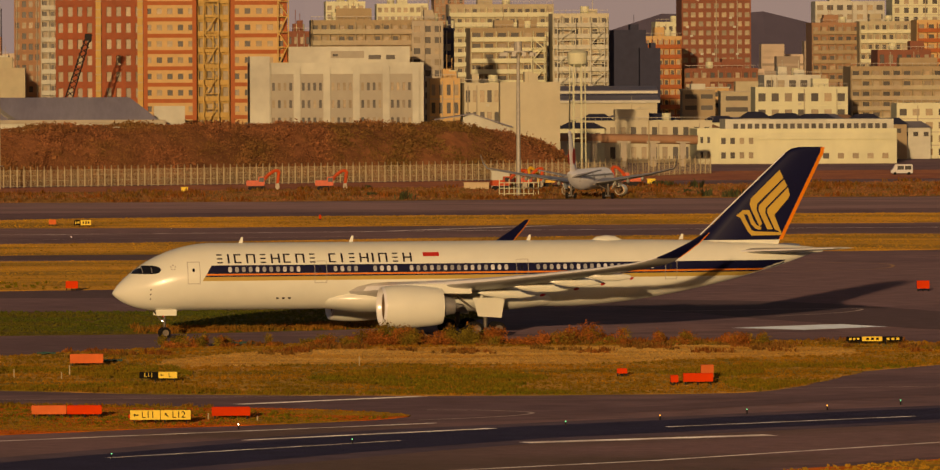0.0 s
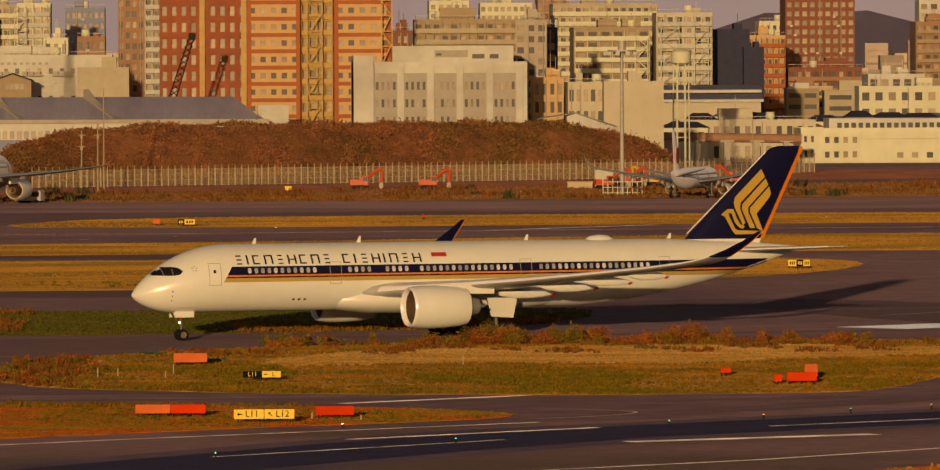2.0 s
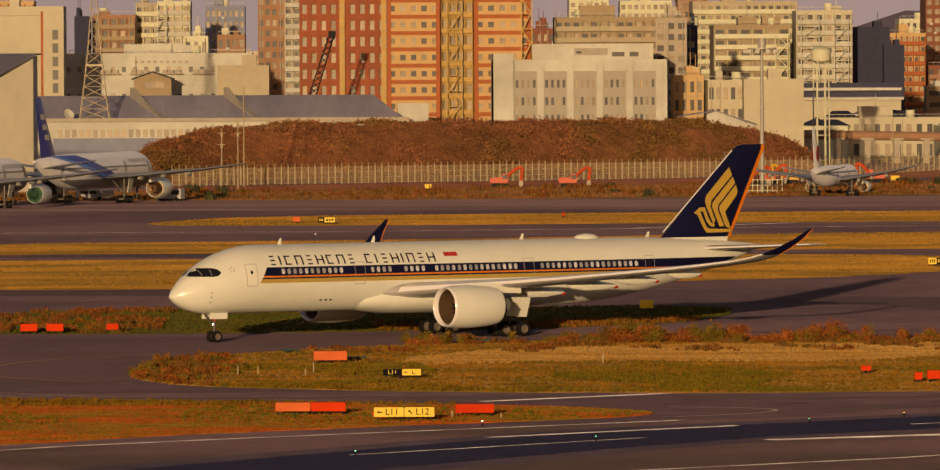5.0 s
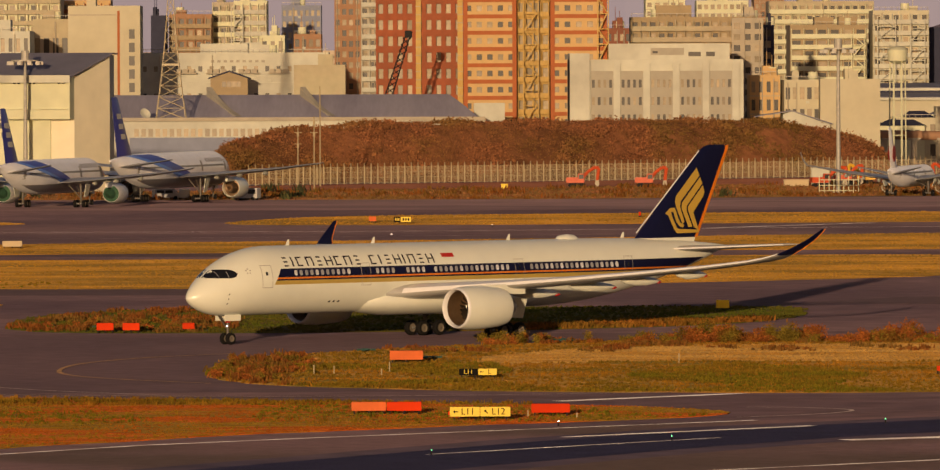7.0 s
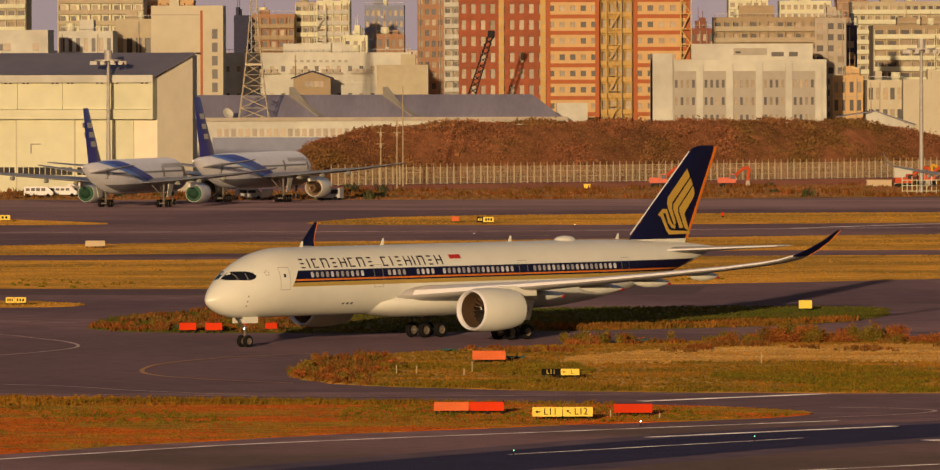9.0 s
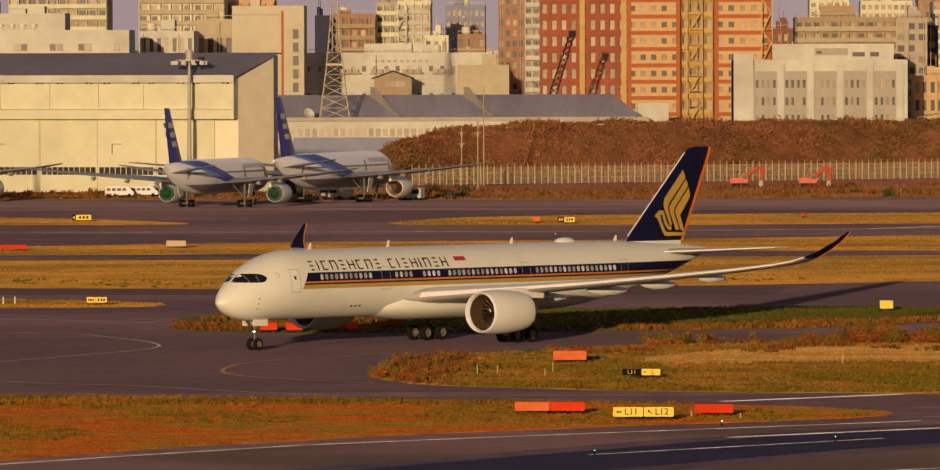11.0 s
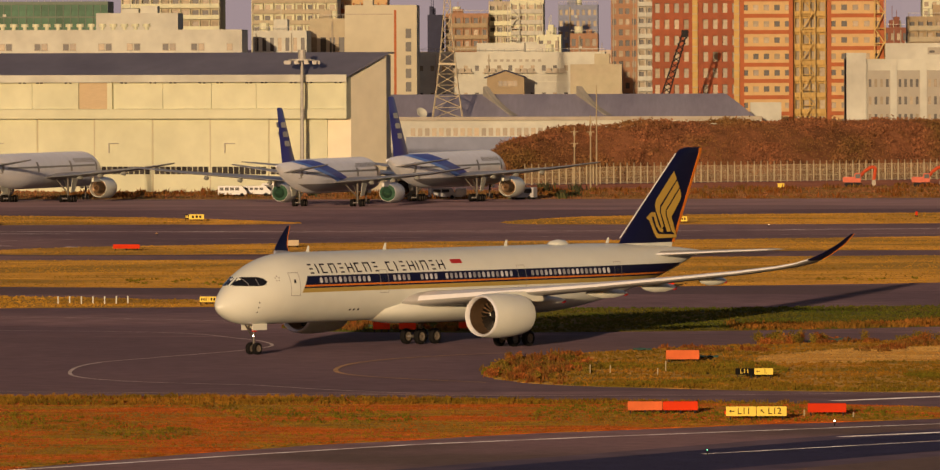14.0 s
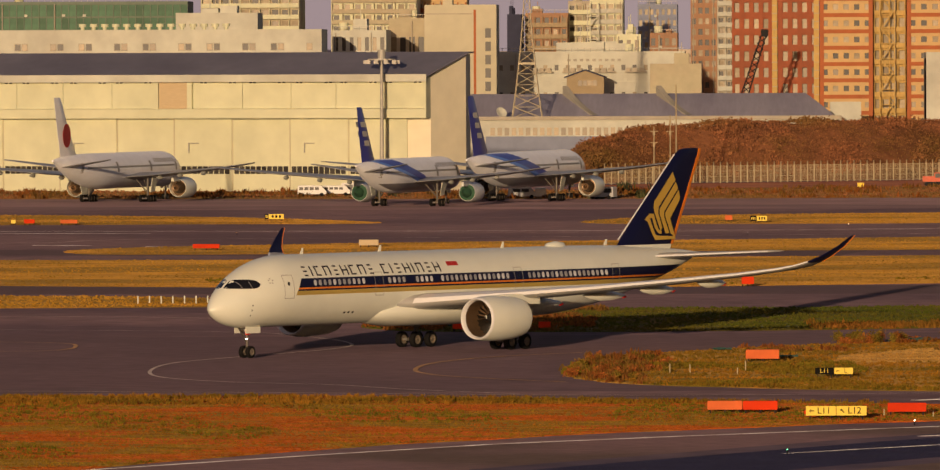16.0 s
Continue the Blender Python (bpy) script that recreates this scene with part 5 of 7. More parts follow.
    for mir in (False, True):
        s = -1 if mir else 1
        wing = surface(root, "wing", inner, GREY_WING, "grey swept wing", mir)
        surface(wing, "wingtip", tip, NAVY, "navy upswept wingtip", mir)
        b = bmesh.new()
        for q0, q1 in zip(inner[1:], inner[2:]):
            rr = []
            for q in (q0, q1):
                c, t = q[3], q[4]
                rr.append([(q[0] + 0.03, s * q[1], q[2] - 0.03), (q[0] - 0.02 * c, s * q[1], q[2] + t * 0.24 + 0.02), (q[0] - 0.12 * c, s * q[1], q[2] + t * 0.45 + 0.025), (q[0] - 0.06 * c, s * q[1], q[2])])
            loft(b, rr, cap=False)
        part("slat", b, BRIGHT, wing, "bare metal leading edge, whitened for sun glint", smooth=True)
        tp = bmesh.new()
        tq = [(q[0] - q[3] + 0.02, s * q[1], q[2]) for q in tip]
        for a, e in zip(tq, tq[1:]):
            tube(tp, a, e, 0.05, 6)
        part("tip_edge", tp, ORANGE, wing, "orange trailing edge")
        for (xf, yf, zf, ln) in ((-32.2, 7.0, 3.92, 6.2), (-34.2, 12.6, 4.6, 5.9), (-36.4, 17.0, 5.15, 5.0), (-38.9, 21.4, 5.75, 4.0)):
            b = bmesh.new()
            loft(b, [[(xf - ln * u, s * yf + 0.40 * k * math.cos(a), zf + 0.12 + 0.47 * k * math.sin(a) - 0.12 * u) for a in [2 * math.pi * i / 10 for i in range(10)]] for u, k in ((0, 0.05), (0.12, 0.6), (0.35, 1.0), (0.65, 0.9), (0.9, 0.45), (1.0, 0.08))])
            part("flap_fairing", b, WHITE, wing, smooth=True)
            b = bmesh.new()
            loft(b, [[(xf - ln * u, s * yf + 0.15 * k * math.cos(a), zf - 0.1 + 0.22 * k * math.sin(a)) for a in [2 * math.pi * i / 8 for i in range(8)]] for u, k in ((0.94, 0.75), (0.99, 0.6), (1.03, 0.1))])
            part("fairing_tip", b, RED, wing, "red fairing tip", smooth=True)
        engine(root, -22.3, 10.5 * s, 3.0, 1.95, 5.6, WHITE, top=5.0, running=True)
        surface(root, "tailplane", [(-58.2, 0.6, 7.45, 6.0, 0.6), (-60.6, 3.0, 7.55, 4.8, 0.5), (-65.2, 9.0, 7.85, 2.0, 0.22), (-65.9, 9.4, 7.88, 1.1, 0.1)], GREY_WING, "grey tailplane", mir)
        b = bmesh.new()
        tube(b, (-58.2, 0.9 * s, 7.46), (-65.2, 9.0 * s, 7.86), 0.09, 8, 0.06)
        part("tailplane_edge", b, BRIGHT, root, "bare metal leading edge, whitened for sun glint", smooth=True)
        main_gear(root, -33.3, 5.3 * s, 0.7, 2, 2.05, 3.6, SPIN, doors=WHITE)
    # belly fairing
    b = bmesh.new()
    loft(b, [[(x, 3.18 * k * math.cos(a), 3.5 + 1.3 * k * math.sin(a)) for a in [2 * math.pi * i / 24 for i in range(24)]] for x, k in ((-17.5, 0.2), (-19.5, 0.7), (-22.5, 1.0), (-30, 1.06), (-36, 1.0), (-40, 0.7), (-43, 0.2))])
    part("belly_fairing", b, WHITE, root, smooth=True)
    # fin
    def fin_ring(z, le, ch, t):
        return [(le - u * ch, yy * t, z) for u, yy in ((0, 0), (0.05, 0.6), (0.2, 1), (0.5, 0.9), (1, 0.06), (1, -0.06), (0.5, -0.9), (0.2, -1), (0.05, -0.6))]
    b = bmesh.new()
    loft(b, [fin_ring(8.0, -53.6, 8.9, 0.5), fin_ring(8.5, -54.8, 7.9, 0.45)])
    fin = part("fin_root", b, WHITE, root, "white fin root", smooth=True)
    b = bmesh.new()
    loft(b, [fin_ring(8.5, -54.8, 7.9, 0.45), fin_ring(12, -58.4, 6.1, 0.36), fin_ring(16.5, -63.2, 3.5, 0.22), fin_ring(16.9, -63.8, 3.1, 0.17), fin_ring(17.05, -64.6, 2.2, 0.1)])
    part("fin", b, NAVY, root, "navy tail fin", smooth=True)
    b = bmesh.new()
    loft(b, [[(x + 0.12, 0.09, z), (x + 0.12, -0.09, z), (x - 0.24, -0.05, z), (x - 0.24, 0.05, z)] for x, z in ((-62.7, 8.5), (-66.7, 16.55), (-66.78, 17.0))])
    part("rudder_edge", b, ORANGE, root, "orange trailing edge of the fin")
    b = bmesh.new()
    tube(b, (-55.05, 0, 9.0), (-63.2, 0, 16.5), 0.06, 6)
    part("fin_edge", b, BRIGHT, root, "bare metal leading edge of the fin, whitened for sun glint")
    # emblem strokes, in fifty-fourths of a metre from the fin's rear top corner, laid on the curved skin
    strokes = (
        [(585, 160), (603, 200), (470, 328), (466, 358), (494, 430), (480, 442), (440, 358), (432, 330), (440, 300)],
        [(607, 208), (622, 240), (512, 350), (510, 376), (547, 456), (520, 458), (476, 362), (479, 336)],
        [(626, 248), (635, 285), (625, 305), (555, 385), (590, 474), (557, 458), (520, 374), (521, 354)],
        [(362, 388), (398, 360), (430, 360), (450, 410), (466, 436), (490, 446), (484, 460), (462, 455), (438, 430), (420, 382), (402, 380), (412, 408), (440, 460), (455, 467), (590, 472), (592, 486), (440, 488), (420, 465), (384, 398)],
    )
    for sg in (1, -1):
        for q in strokes:
            b = bmesh.new()
            pts = [(-66.8 + (805 - u) / 52.6, 8.3 + (520 - v) / 54.3) for u, v in q]
            loft(b, [[(x, sg * (0.46 - 0.028 * (z - 8.5) + d), z) for x, z in pts] for d in (0.0, 0.02)])
            part("tail_emblem", b, GOLD, root, "gold emblem stroke on the fin")
    nose_gear(root, -4.62, 0.53, 2.85, SPIN, True)
    for x, h in ((-11.5, 0.5), (-21.8, 0.55), (-38.5, 0.5), (-53.0, 0.45)):
        b = bmesh.new()
        loft(b, [[(x, -0.04, 8.6), (x - 0.4, -0.04, 8.6), (x - 0.4, 0.04, 8.6), (x, 0.04, 8.6)], [(x - 0.28, -0.02, 8.65 + h), (x - 0.45, -0.02, 8.65 + h), (x - 0.45, 0.02, 8.65 + h), (x - 0.28, 0.02, 8.65 + h)]])
        part("antenna", b, WHITE, root)
    b = bmesh.new()
    loft(b, [[(x, 0.6 * k * math.cos(a), 8.55 + 0.5 * k * math.sin(a)) for a in [math.pi * i / 10 for i in range(11)]] for x, k in ((-44.7, 0.1), (-45.1, 0.7), (-46.0, 1.0), (-46.9, 0.85), (-47.6, 0.15))])
    part("antenna_dome", b, WHITE, root, smooth=True)
    return root


def parked(L, R, span, zc, tail_h, label, fin_paint, rear=None, disc=False, cover=None, eng_r=1.9, eng_y=9.6, axles=3, m=None, blended=False, bars=False):
    """A parked airliner seen from astern."""
    k = L / 73.9
    j = Jet(L, R, zc, zc - R * 0.45, R * 3.0, L * 0.64, R * 0.3)
    root = thing("airliner", label, "airplane", m)
    j.fuselage(root, CHALKY_WHITE, "white fuselage")
    for a in (0.12, 0.33, 0.6, 0.84):
        j.decal(root, "door_seam", -L * a, -L * a - 1.0, zc - 0.2, zc + 1.6, SEAM, nx=1, nz=3)
    j.decal(root, "window_strip", -L * 0.14, -L * 0.82, zc + 0.55, zc + 0.85, SEAM, "strip of small cabin windows", nz=1)
    if bars:
        for i in range(11):
            j.decal(root, "title_stroke", -L * 0.14 - i * 1.0, -L * 0.14 - i * 1.0 - 0.5, zc + 1.3, zc + 2.0, WALL_GREY if disc else SEAM, nx=1, nz=2, off=0.02)
    if rear:
        j.decal(root, "grey_belly", -L * 0.1, -L * 0.86, zc - R * 0.88, zc - R * 0.42, GREY_BELLY, "silver-grey belly", nz=5)
        j.decal(root, "blue_sweep", -L * 0.40, -L * 0.48, zc - R * 0.35, zc + R * 0.96, rear, "deep blue sweep over the rear fuselage", slant=L * 0.30, rear=L * 0.37, nz=18, nx=24, off=0.06)
        j.decal(root, "light_sweep", -L * 0.48, -L * 0.54, zc - R * 0.35, zc + R * 0.96, MID_BLUE, "light blue stripe", slant=L * 0.37, rear=L * 0.36, nz=18, nx=8, off=0.06)
    h2, wr = span / 2, 9.5 * k + 3
    wx, wz = -L * 0.33, zc - R * 0.42
    ins = [(wx, R * 0.4, wz, wr * 1.25, 1.7), (wx - h2 * 0.2, h2 * 0.26, wz + 0.5, wr * 0.78, 1.0), (wx - h2 * 0.53, h2 * 0.7, wz + 1.7, wr * 0.42, 0.5), (wx - h2 * 0.76, h2 * 0.97, wz + 2.7, wr * 0.2, 0.24), (wx - h2 * 0.82, h2, wz + 2.85, wr * 0.1, 0.1)]
    for mir in (False, True):
        s = -1 if mir else 1
        wing = surface(root, "wing", ins, GREY_WING, "grey swept wing", mir)
        if blended:
            surface(wing, "winglet", [(wx - h2 * 0.8, h2 - 0.1, wz + 2.8, 1.3, 0.14, 0.6), (wx - h2 * 0.86, h2 + 0.5, wz + 3.8, 1.0, 0.1, 1.2), (wx - h2 * 0.95, h2 + 0.7, wz + 5.2, 0.5, 0.06, 1.3)], GREY_WING, "blended winglet", mir)
        for f in (0.3, 0.45, 0.62):
            b = bmesh.new()
            xx, zz = wx - h2 * 0.76 * f - wr * (1 - f) * 0.62, wz + 2.7 * f - 0.75
            loft(b, [[(xx - 4 * k * u, s * h2 * f + 0.3 * q * math.cos(a), zz + 0.4 * q * math.sin(a)) for a in [2 * math.pi * i / 8 for i in range(8)]] for u, q in ((0, 0.1), (0.3, 1), (0.7, 0.8), (1, 0.1))])
            part("flap_fairing", b, WHITE, wing, smooth=True)
        engine(root, wx - eng_y * 0.35 + 4.2 * k, eng_y * s, eng_r + (0.55 if R > 2.5 else 0.5), eng_r, eng_r * 3.0, WHITE if not cover else mat("white_cowl", (0.7, 0.7, 0.7), 0.35), cover, wz + 0.2)
        surface(root, "tailplane", [(-L * 0.865, R * 0.2, zc + R * 0.3, 6.6 * k, 0.6), (-L * 0.95, 10.7 * k, zc + R * 0.3 + 1.3, 2.2 * k, 0.2)], GREY_WING, "grey tailplane", mir)
        main_gear(root, -L * 0.475, 5.5 * s * (R / 3.1), 0.66 if R > 2.5 else 0.55, axles, 1.45, wz, None, WHITE)
    def fr(z, le, ch, t):
        return [(le - u * ch, yy * t, z) for u, yy in ((0, 0), (0.2, 1), (0.6, 0.8), (1, 0.06), (1, -0.06), (0.6, -0.8), (0.2, -1))]
    zr = zc + R * 0.85
    b = bmesh.new()
    loft(b, [fr(zr - 0.6, -L * 0.80, L * 0.135, 0.45), fr(zr + (tail_h - zr) * 0.5, -L * 0.875, L * 0.09, 0.35), fr(tail_h - 0.2, -L * 0.935, L * 0.052, 0.2), fr(tail_h, -L * 0.945, L * 0.04, 0.1)])
    fin = part("fin", b, fin_paint, root, "tail fin", smooth=True)
    for sg in (1, -1):
        if disc:
            zz, xx, rr = zr + (tail_h - zr) * 0.36, -L * 0.905, (tail_h - zr) * 0.2
            plate_poly(root, "tail_disc", [(xx + rr * math.cos(2 * math.pi * i / 24), zz + rr * math.sin(2 * math.pi * i / 24)) for i in range(24)], RED, sg * 0.4, "plain red disc on the fin")
        elif rear:
            for i in range(3):
                zz = zr + (tail_h - zr) * (0.3 + 0.17 * i)
                xx = -L * (0.885 + 0.018 * i)
                plate_poly(root, "tail_stroke", [(xx, zz), (xx - 2.6, zz), (xx - 3.0, zz + 0.9), (xx - 0.5, zz + 0.9)], WHITE, sg * 0.4, "plain white bar on the fin")
    nose_gear(root, -L * 0.085, 0.5, zc - R + 0.3, None)
    return root


jet = long_haul()
HEAD = 90 - 14.5


def park_pose(gx, gy, L, head=HEAD):
    """Pose that puts the main gear on the stand at (gx, gy)."""
    return pose(gx, gy, 0, 0, 0, head) @ pose(L * 0.475, 0, 0)


parked(70.0, 3.1, 64.8, 5.6, 18.6, "white parked airliner with dark blue tail and blue rear sweep", BLUE, BLUE, cover=None, m=park_pose(-45.4, 1474.8, 70.0), bars=True)
parked(56.7, 2.9, 60.1, 5.3, 17.0, "white parked airliner with blue tail and green engine covers", BLUE, BLUE, cover=COVER, m=park_pose(-64.0, 1425.3, 56.7), eng_r=1.75, axles=2, bars=True)
parked(66.0, 3.1, 60.9, 5.6, 18.6, "white parked airliner with a red disc on its white tail", CHALKY_WHITE, None, True, m=park_pose(-117.5, 1477.0, 66.0), bars=True)
parked(39.5, 1.9, 34.3, 3.6, 12.5, "small white parked airliner with red disc and winglets", CHALKY_WHITE, None, True, m=park_pose(86.6, 1510.7, 39.5, 90 - 14), eng_r=1.05, eng_y=4.9, axles=1, blended=True)


# ---------------------------------------------------------------- bank, fence and airfield edge
RIDGE = [  # x, y, height of the scrubby bank
    (-47.22, 1668, 0.5), (-42.72, 1674, 6.15), (-36.26, 1686, 8.47), (-27.16, 1695, 10.40), (-10.24, 1703, 11.42),
    (10.23, 1712, 11.47), (39.11, 1735, 11.43), (68.59, 1760, 11.11), (81.62, 1772, 9.75), (91.24, 1782, 7.48), (99.44, 1792, 3.0)]
ridge = smooth_path(RIDGE, 8)
b = bmesh.new()
rings = []
for x, y, h in ridge:
    h = max(h, 0.3)
    r = []
    for dy, k in ((0, 0), (5, 0.3), (11, 0.62), (17, 0.88), (22, 1.0), (34, 1.0), (46, 0.5), (54, 0)):
        w = noise.noise(Vector((x * 0.09, dy * 0.12, 2.0))) * 0.9 + noise.noise(Vector((x * 0.3, dy * 0.3, 5.0))) * 0.4
        r.append((x, y - 4 + dy, h * k + (w if 0 < k < 1 or dy in (22, 34) else 0)))
    r.append((x, y + 50, -0.2)), r.append((x, y - 4, -0.2))
    rings.append(r)
loft(b, rings)
solid("earth_bank", b, BANK, "long brown earth bank overgrown with dry scrub", kind="structure", smooth=True)
rng = np.random.default_rng(21)
verts, faces = [], []
rx = [q[0] for q in ridge]
for _ in range(17000):
    x = rng.uniform(rx[0], rx[-1])
    y0, h = float(np.interp(x, rx, [q[1] for q in ridge])), float(np.interp(x, rx, [q[2] for q in ridge]))
    dy = rng.uniform(1, 27)
    z = h * float(np.interp(dy, [0, 5, 11, 17, 22], [0, 0.3, 0.62, 0.88, 1.0]))
    s = rng.uniform(0.35, 0.9) * (1.35 if noise.noise(Vector((x * 0.12, dy * 0.12, 9.0))) > 0.1 else 0.75)
    for _ in range(6):
        d = rng.normal(0, 0.5, 3) * s
        u, v = rng.normal(0, 0.15, 3) * s, rng.normal(0, 0.15, 3) * s
        px, py, pz = x + d[0], y0 - 4 + dy + d[1] * 0.6, z + 0.25 * s + abs(d[2]) * 0.7
        k = len(verts)
        verts += [(px - u[0], py - u[1], pz - u[2]), (px + v[0], py + v[1], pz + v[2]), (px + u[0], py + u[1], pz + u[2]), (px - v[0], py - v[1], pz - v[2])]
        faces.append((k, k + 1, k + 2, k + 3))
me = bpy.data.meshes.new("bank_scrub")
me.from_pydata(verts, [], faces)
me.materials.append(BLADE_BROWN)
tagged(new("bank_scrub", me), "dense brown dry scrub on the bank", "scrub", kind="stuff")

fence = thing("perimeter_fence", "long pale steel mesh perimeter fence with angled post tops", "fence")
FX = [(-35.6, 1658.3), (4.3, 1688.6), (57.4, 1725.7), (102.9, 1766.9), (131.7, 1834.2)]
fx = [q[0] for q in FX]
fy = [q[1] for q in FX]
b = bmesh.new()
box(b, -0.11, 0.11, -0.11, 0.11, 0, 3.6), tube(b, (0, 0, 3.55), (0, -0.45, 4.15), 0.11, 6)
post = mesh_of("post", b, FENCE_STEEL)
n = 125
for i in range(n + 1):
    x = fx[0] + (fx[-1] - fx[0]) * i / n
    y = float(np.interp(x, fx, fy))
    part("post", post, FENCE_STEEL, fence, at=Matrix.Translation((x, y, 0)))
    if i < n:
        x2 = fx[0] + (fx[-1] - fx[0]) * (i + 1) / n
        y2 = float(np.interp(x2, fx, fy))
        b = bmesh.new()
        for k in range(1, 9):
            xx, yy = x + (x2 - x) * k / 9, y + (y2 - y) * k / 9
            box(b, xx - 0.022, xx + 0.022, yy - 0.02, yy + 0.02, 0.15, 3.45)
        for zz in (0.2, 1.3, 2.4, 3.4):
            tube(b, (x, y, zz), (x2, y2, zz), 0.035, 4)
        part("mesh_panel", b, FENCE_STEEL, fence)
# low airfield-side buildings and the elevated pipe bridge
shed = block("airfield_building", "long low cream building with clerestory glazing", 140.37, 188.22, 7.79, 2000, 26, CREAM, roof_bits=0)
sw = 47.86
facade(shed, -sw / 2 + 0.3, -sw / 2 + 3.6, 0.5, 7.50, -0.4, 2, 2, CREAM, PANE, (0.4, 0.42), 0.39)
facade(shed, -sw / 2 + 5.2, -sw / 2 + 14, 0.3, 7.22, -0.6, 2, 4, CREAM, PANE, (0.5, 0.42), 0.59)
facade(shed, -sw / 2 + 22, sw / 2 - 1, 0.3, 3.4, -0.3, 1, 7, CREAM, PANE, (0.42, 0.42), 0.29)
b = bmesh.new()
box(b, -sw / 2 + 14.5, sw / 2 - 0.3, -0.5, -0.01, 5.79, 7.64)
part("canopy", b, CREAM, shed)
b = bmesh.new()
box(b, -sw / 2 + 7, sw / 2 - 0.5, 3, 22, 7.79, 10.64, 0.05)
part("upper_storey", b, WALL_WHITE, shed, "white upper storey")
me = pane_mesh(1.1, 1.3, PANE)
for k in range(22):
    part("pane", me, PANE, shed, at=Matrix.Translation((-sw / 2 + 9.5 + k * 1.7, 2.97, 8.93)))
pipe = thing("pipe_bridge", "rusty brown elevated pipe bridge on concrete piers", "bridge", pose(0, 1960, 0))
b = bmesh.new()
x0, x1 = 95.98, 137.70
tube(b, (x0, 0, 7.02), (x1, 0, 6.18), 1.1, 14)
part("pipe", b, WALL_BROWN, pipe, smooth=True)
for k in range(6):
    b = bmesh.new()
    xx = x0 + (x1 - x0) * (k + 0.5) / 6
    box(b, xx - 0.7, xx + 0.7, -0.8, 0.8, 0, 5.62, 0.05)
    box(b, xx - 1.6, xx + 1.6, -1.0, 1.0, 5.48, 6.04, 0.05)
    part("pier", b, CONCRETE, pipe)
rng = random.Random(31)
for i in range(30):
    u = 1480 + i * 23 + rng.uniform(-8, 8)
    y = 2010 + rng.uniform(0, 60) + (60 if u > 1740 else 0)
    x = (u - 784) / 14000 * y
    w, h = rng.uniform(6, 13), rng.uniform(6.5, 11)
    hs = thing("town_house", rng.choice(("small cream town house with dark hipped roof", "low tan town house with grey roof", "small white town house with flat roof")), "house", pose(x, y, 0))
    b = bmesh.new()
    box(b, -w / 2, w / 2, 0, 8, 0, h)
    part("wall", b, rng.choice((CREAM, WALL_BEIGE, WALL_WHITE, WALL_TAN)), hs)
    b = bmesh.new()
    loft(b, [[(-w / 2 - 0.4, -0.5, h), (w / 2 + 0.4, -0.5, h), (w / 2 + 0.4, 8.5, h), (-w / 2 - 0.4, 8.5, h)], [(-w / 4, 3.6, h + 1.6), (w / 4, 3.6, h + 1.6), (w / 4, 4.4, h + 1.6), (-w / 4, 4.4, h + 1.6)]])
    part("roof", b, rng.choice((WALL_BLACK, ROOF_BLUE, WALL_BROWN)), hs)
    me = pane_mesh(1.2, 1.1, PANE)
    for k in range(int(w / 2.6)):
        part("pane", me, PANE, hs, at=Matrix.Translation((-w / 2 + 1.6 + k * 2.6, -0.01, h - 1.6)))
for i in range(34):
    u = 1540 + i * 21 + rng.uniform(-8, 8)
    y = 2230 + rng.uniform(0, 220)
    x, w, h = (u - 784) / 14000 * y, rng.uniform(8, 17), rng.uniform(11, 18.5)
    hs = thing("town_house", rng.choice(("cream flat-roofed town house with parapet", "tan town house with a set-back roof storey", "white town house with dark low roof")), "house", pose(x, y, 0))
    wall = rng.choice((CREAM, WALL_BEIGE, WALL_WHITE, WALL_TAN, WALL_PALE))
    b = bmesh.new()
    box(b, -w / 2, w / 2, 0, 9, 0, h)
    part("wall", b, wall, hs)
    b = bmesh.new()
    rx = rng.uniform(-0.2, 0.2) * w
    box(b, rx - w * 0.22, rx + w * 0.22, 2, 7, h, h + rng.uniform(1.2, 2.6))
    part("roof_storey", b, rng.choice((wall, WALL_WHITE, WALL_BROWN)), hs)
    b = bmesh.new()
    box(b, -w / 2 - 0.3, w / 2 + 0.3, -0.35, 9.3, h - 0.3, h - 0.02)
    part("roof_edge", b, rng.choice((WALL_BLACK, CONCRETE, WALL_WHITE)), hs)
    me = pane_mesh(w * 0.36, 1.2, PANE)
    for k in range(2):
        for q in range(2):
            part("pane", me, PANE, hs, at=Matrix.Translation((-w * 0.24 + k * w * 0.48, -0.01, h - 2.0 - q * 3.0)))
house = thing("town_house", "brown gabled house with pale windows on a factory roof", "house", pose(-47.12, 1985, 17.56))
b = bmesh.new()
loft(b, [[(-4.4, 0, -17.56), (4.4, 0, -17.56), (4.4, 0, 2.9), (0, 0, 4.4), (-4.4, 0, 2.9)], [(-4.4, 7, -17.56), (4.4, 7, -17.56), (4.4, 7, 2.9), (0, 7, 4.4), (-4.4, 7, 2.9)]])
part("wall", b, WALL_TAN, house)
b = bmesh.new()
for s in (-1, 1):
    loft(b, [[(0, y, 4.45), (0, y, 4.75), (s * 5.0, y, 3.0), (s * 5.0, y, 2.7)] for y in (-0.5, 7.5)])
part("roof", b, WALL_BLACK, house)
me = pane_mesh(1.0, 1.3, PANE_WARM)
for k in range(4):
    part("pane", me, PANE_WARM, house, at=Matrix.Translation((-1.2 + k * 1.15, -0.02, 1.5)))
small = thing("town_house", "white gabled shed behind the bank", "house", pose(81.99, 1870, 0))
b = bmesh.new()
z0, z1 = 11.46, 12.93
